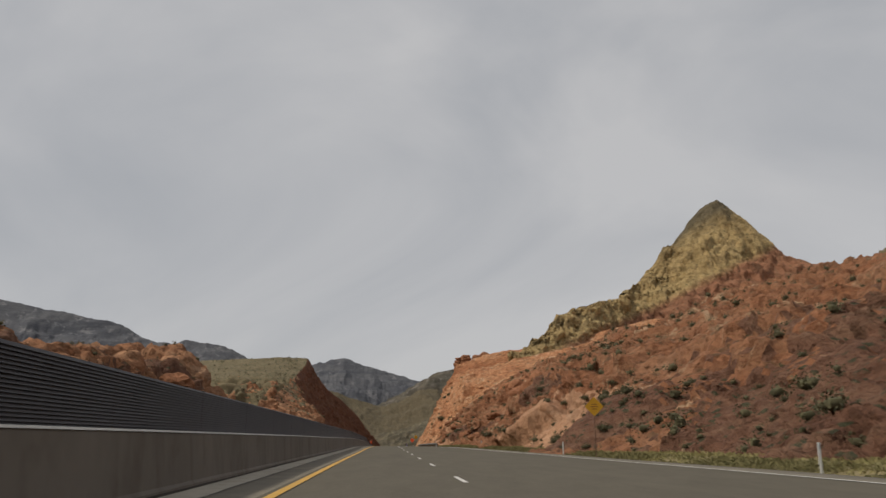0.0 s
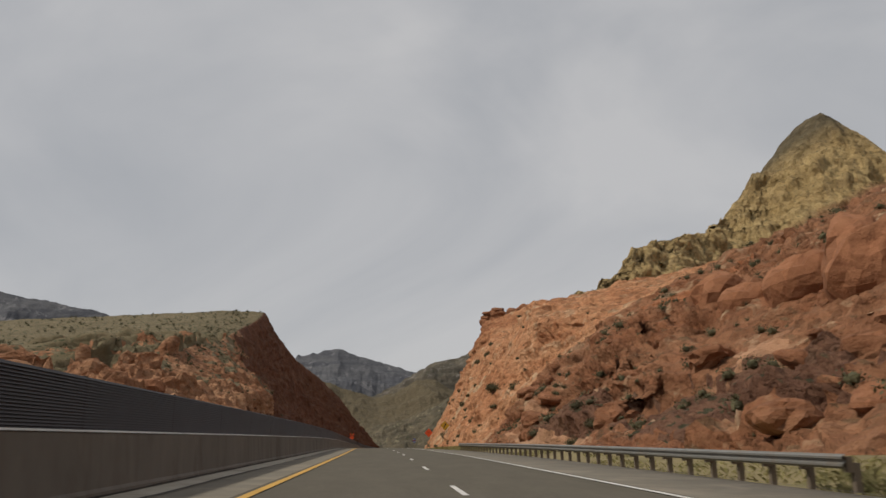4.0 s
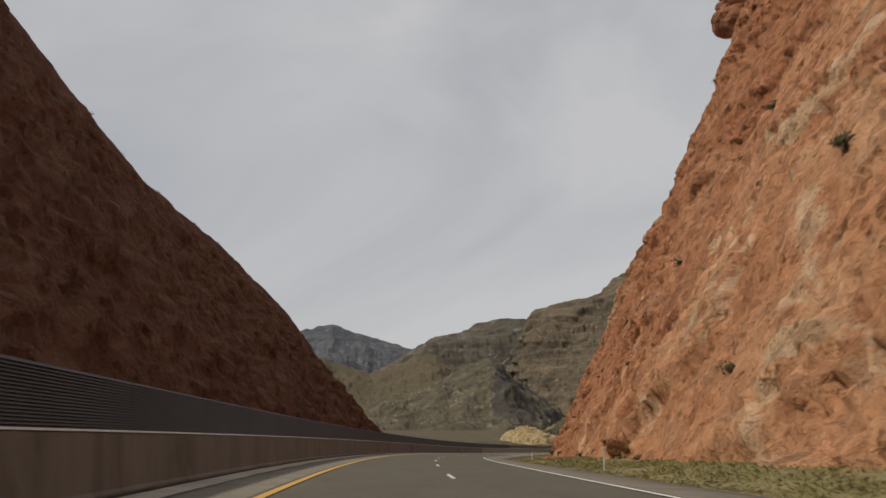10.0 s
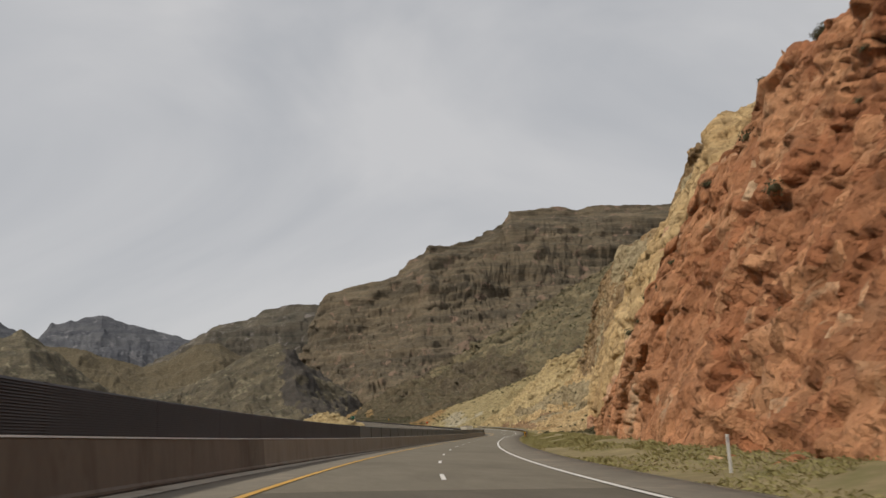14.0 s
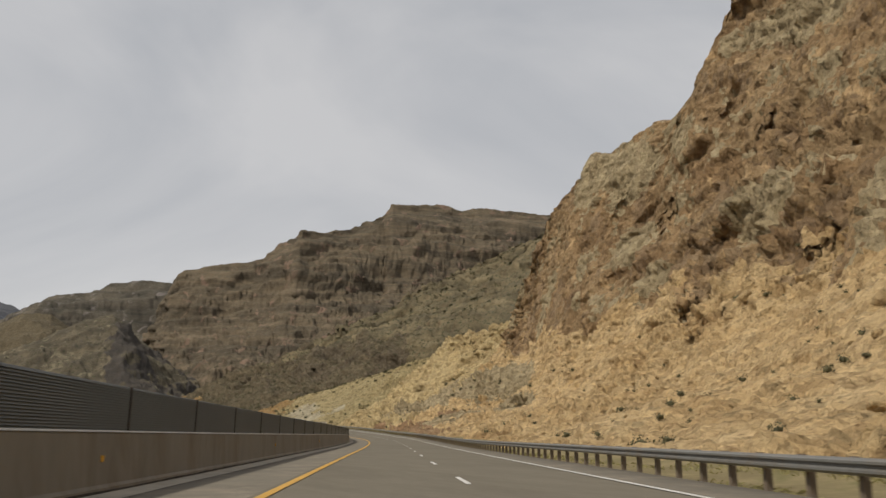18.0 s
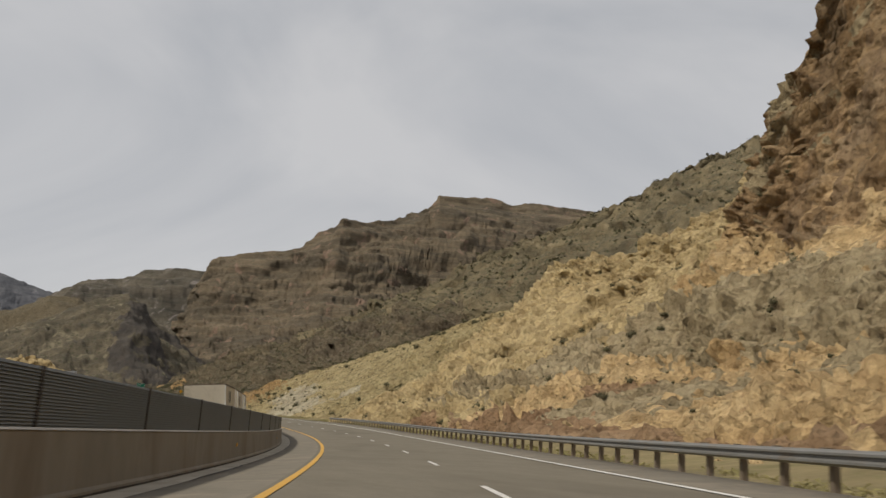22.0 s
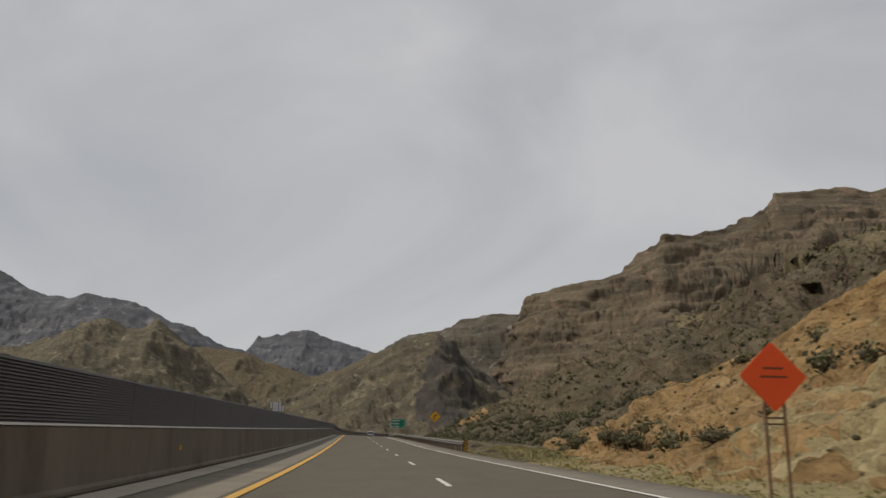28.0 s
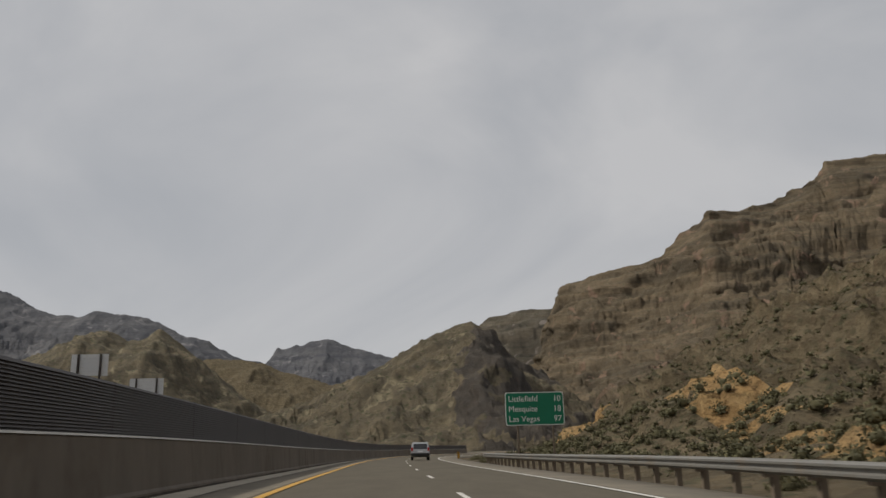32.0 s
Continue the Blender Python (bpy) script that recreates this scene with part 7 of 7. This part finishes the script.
# the overhanging knob on the cliff edge
for s, u, z, a, b, c, turn in ((464.0, 35.2, 49.0, 3.0, 2.8, 1.7, 2.6), (464.5, 35.4, 50.9, 2.9, 2.7, 1.3, 0.2), (464.6, 36.0, 52.6, 3.1, 2.6, 1.1, 0.9), (463.6, 38.2, 51.4, 3.4, 3.0, 2.0, 1.6), (463.6, 38.8, 53.4, 2.9, 2.6, 1.2, 0.7),
                               (463.0, 40.2, 52.2, 2.4, 2.4, 1.5, 2.1), (468.0, 45.0, 53.2, 3.2, 3.0, 2.0, 0.5), (469.0, 49.5, 53.8, 3.4, 3.2, 2.2, 1.9), (470.0, 54.0, 54.0, 3.2, 3.0, 1.9, 2.7), (470.0, 58.0, 54.0, 3.0, 2.8, 1.7, 1.1)):
    slab = tagged(new("boulder", stones[int(10 * s + z) % 4]), "flat overhanging slab on the cliff edge", "boulder", group="slabs of the overhang")
    slab.matrix_basis = Matrix.LocRotScale(Vector(on_road(s, u, z).tolist()), Euler((0.06, -0.1, turn)), (a, b, c * 1.3))

# ---------------------------------------------------------------- vehicles
def wheel(parent, x, y, r=0.36, w=0.24):
    bm = bmesh.new()
    bmesh.ops.create_cone(bm, cap_ends=True, segments=28, radius1=r, radius2=r, depth=w, matrix=Matrix.Rotation(radians(90), 4, "Y"))
    bmesh.ops.bevel(bm, geom=[e for e in bm.edges if e.is_boundary or len(e.link_faces) == 2 and abs(e.calc_face_angle(0)) > 1], offset=0.03, segments=2, affect="EDGES")
    t = part("tyre", bm, m_tyre, parent)
    t.location = (x, y, r)
    bm = bmesh.new()
    bmesh.ops.create_cone(bm, cap_ends=True, segments=20, radius1=r * 0.62, radius2=r * 0.58, depth=w + 0.02, matrix=Matrix.Rotation(radians(90), 4, "Y"))
    part("rim", bm, m_steel, t)
    return t


suv = tagged(new("car"), "silver estate-style off-road car seen from behind in the lane", "car")
bm = bmesh.new()
side_line = [(-2.3, 0.42), (-2.34, 0.62), (-2.3, 0.98), (-2.12, 1.02), (-1.92, 1.60), (-1.75, 1.70), (-0.2, 1.74), (0.35, 1.66), (1.05, 1.08), (2.05, 0.96), (2.3, 0.78), (2.32, 0.42), (1.9, 0.3), (-2.0, 0.3)]
prism(bm, side_line, "x", -0.92, 0.92)
for v in bm.verts:
    if v.co.z > 1.1:
        v.co.x *= 0.84
bmesh.ops.bevel(bm, geom=bm.edges[:], offset=0.05, segments=2, affect="EDGES", profile=0.6)
part("body", bm, m_car, suv)
bm = bmesh.new()
prism(bm, [(-2.165, 1.06), (-1.995, 1.56), (-1.975, 1.56), (-2.145, 1.06)], "x", -0.66, 0.66)
part("rear_window", bm, m_glass, suv)
for sx in (-1, 1):
    bm = bmesh.new()
    pts = [(-1.78, 1.10), (-1.62, 1.58), (-0.2, 1.62), (0.25, 1.55), (0.72, 1.12)]
    lo = [bm.verts.new((sx * 0.935, y, z)) if z < 1.2 else bm.verts.new((sx * 0.80, y, z)) for y, z in pts]
    bm.faces.new(lo if sx > 0 else lo[::-1])
    bmesh.ops.solidify(bm, geom=bm.faces[:], thickness=0.02)
    part("side_window", bm, m_glass, suv)
    bm = bmesh.new()
    box(bm, sx * 0.80 - 0.1, -2.37, 0.86, sx * 0.80 + 0.1, -2.2, 1.2, 0.03)
    part("tail_lamp", bm, m_lamp, suv)
    bm = bmesh.new()
    rod(bm, (sx * 0.66, -1.7, 1.80), (sx * 0.66, 0.1, 1.82), 0.025, n=8)
    part("roof_rail", bm, m_steel, suv)
    for y in (-1.45, 1.4):
        wheel(suv, sx * 0.80, y)
bm = bmesh.new()
box(bm, -0.9, -2.42, 0.40, 0.9, -2.25, 0.66, 0.04)
part("bumper", bm, m_black, suv)
bm = bmesh.new()
box(bm, -0.26, -2.375, 0.74, 0.26, -2.345, 0.88)
part("plate", bm, m_white, suv)
suv.matrix_basis = road_pose(1285.0, 3.0, 0.015, 0.0, False)

for k, s0 in enumerate((877.6, 887.6, 897.6)):
    tr = tagged(new("trailer"), "tan box trailer with dark lettering bars beyond the median", "trailer", group="coupled trailers")
    bm = bmesh.new()
    box(bm, -1.25, 0.0, 1.15, 1.25, 9.1, 4.05, 0.05)
    part("box_body", bm, m_trailer, tr)
    for y in (0.06, 9.04):
        bm = bmesh.new()
        box(bm, 1.252, y - 0.16, 1.12, 1.29, y + 0.16, 4.0, 0.01)
        part("corner_post", bm, m_white, tr)
    bm = bmesh.new()
    box(bm, -1.27, 0.0, 4.052, 1.29, 9.1, 4.12, 0.02)
    part("roof_rail", bm, m_timber, tr)
    for j in range(3):
        bm = bmesh.new()
        box(bm, 1.252, 3.0 + j * 0.75, 3.0, 1.258, 3.42 + j * 0.75, 3.75)
        part("logo_bar", bm, m_black, tr)
    bm = bmesh.new()
    box(bm, -0.5, 0.3, 0.85, 0.5, 8.8, 1.148)
    part("chassis", bm, m_black, tr)
    for y in (1.2, 7.6):
        for x in (-1.05, 1.05):
            wheel(tr, x, y, 0.5, 0.28)
    tr.matrix_basis = road_pose(s0, -9.45, -0.03, 1.6, False)
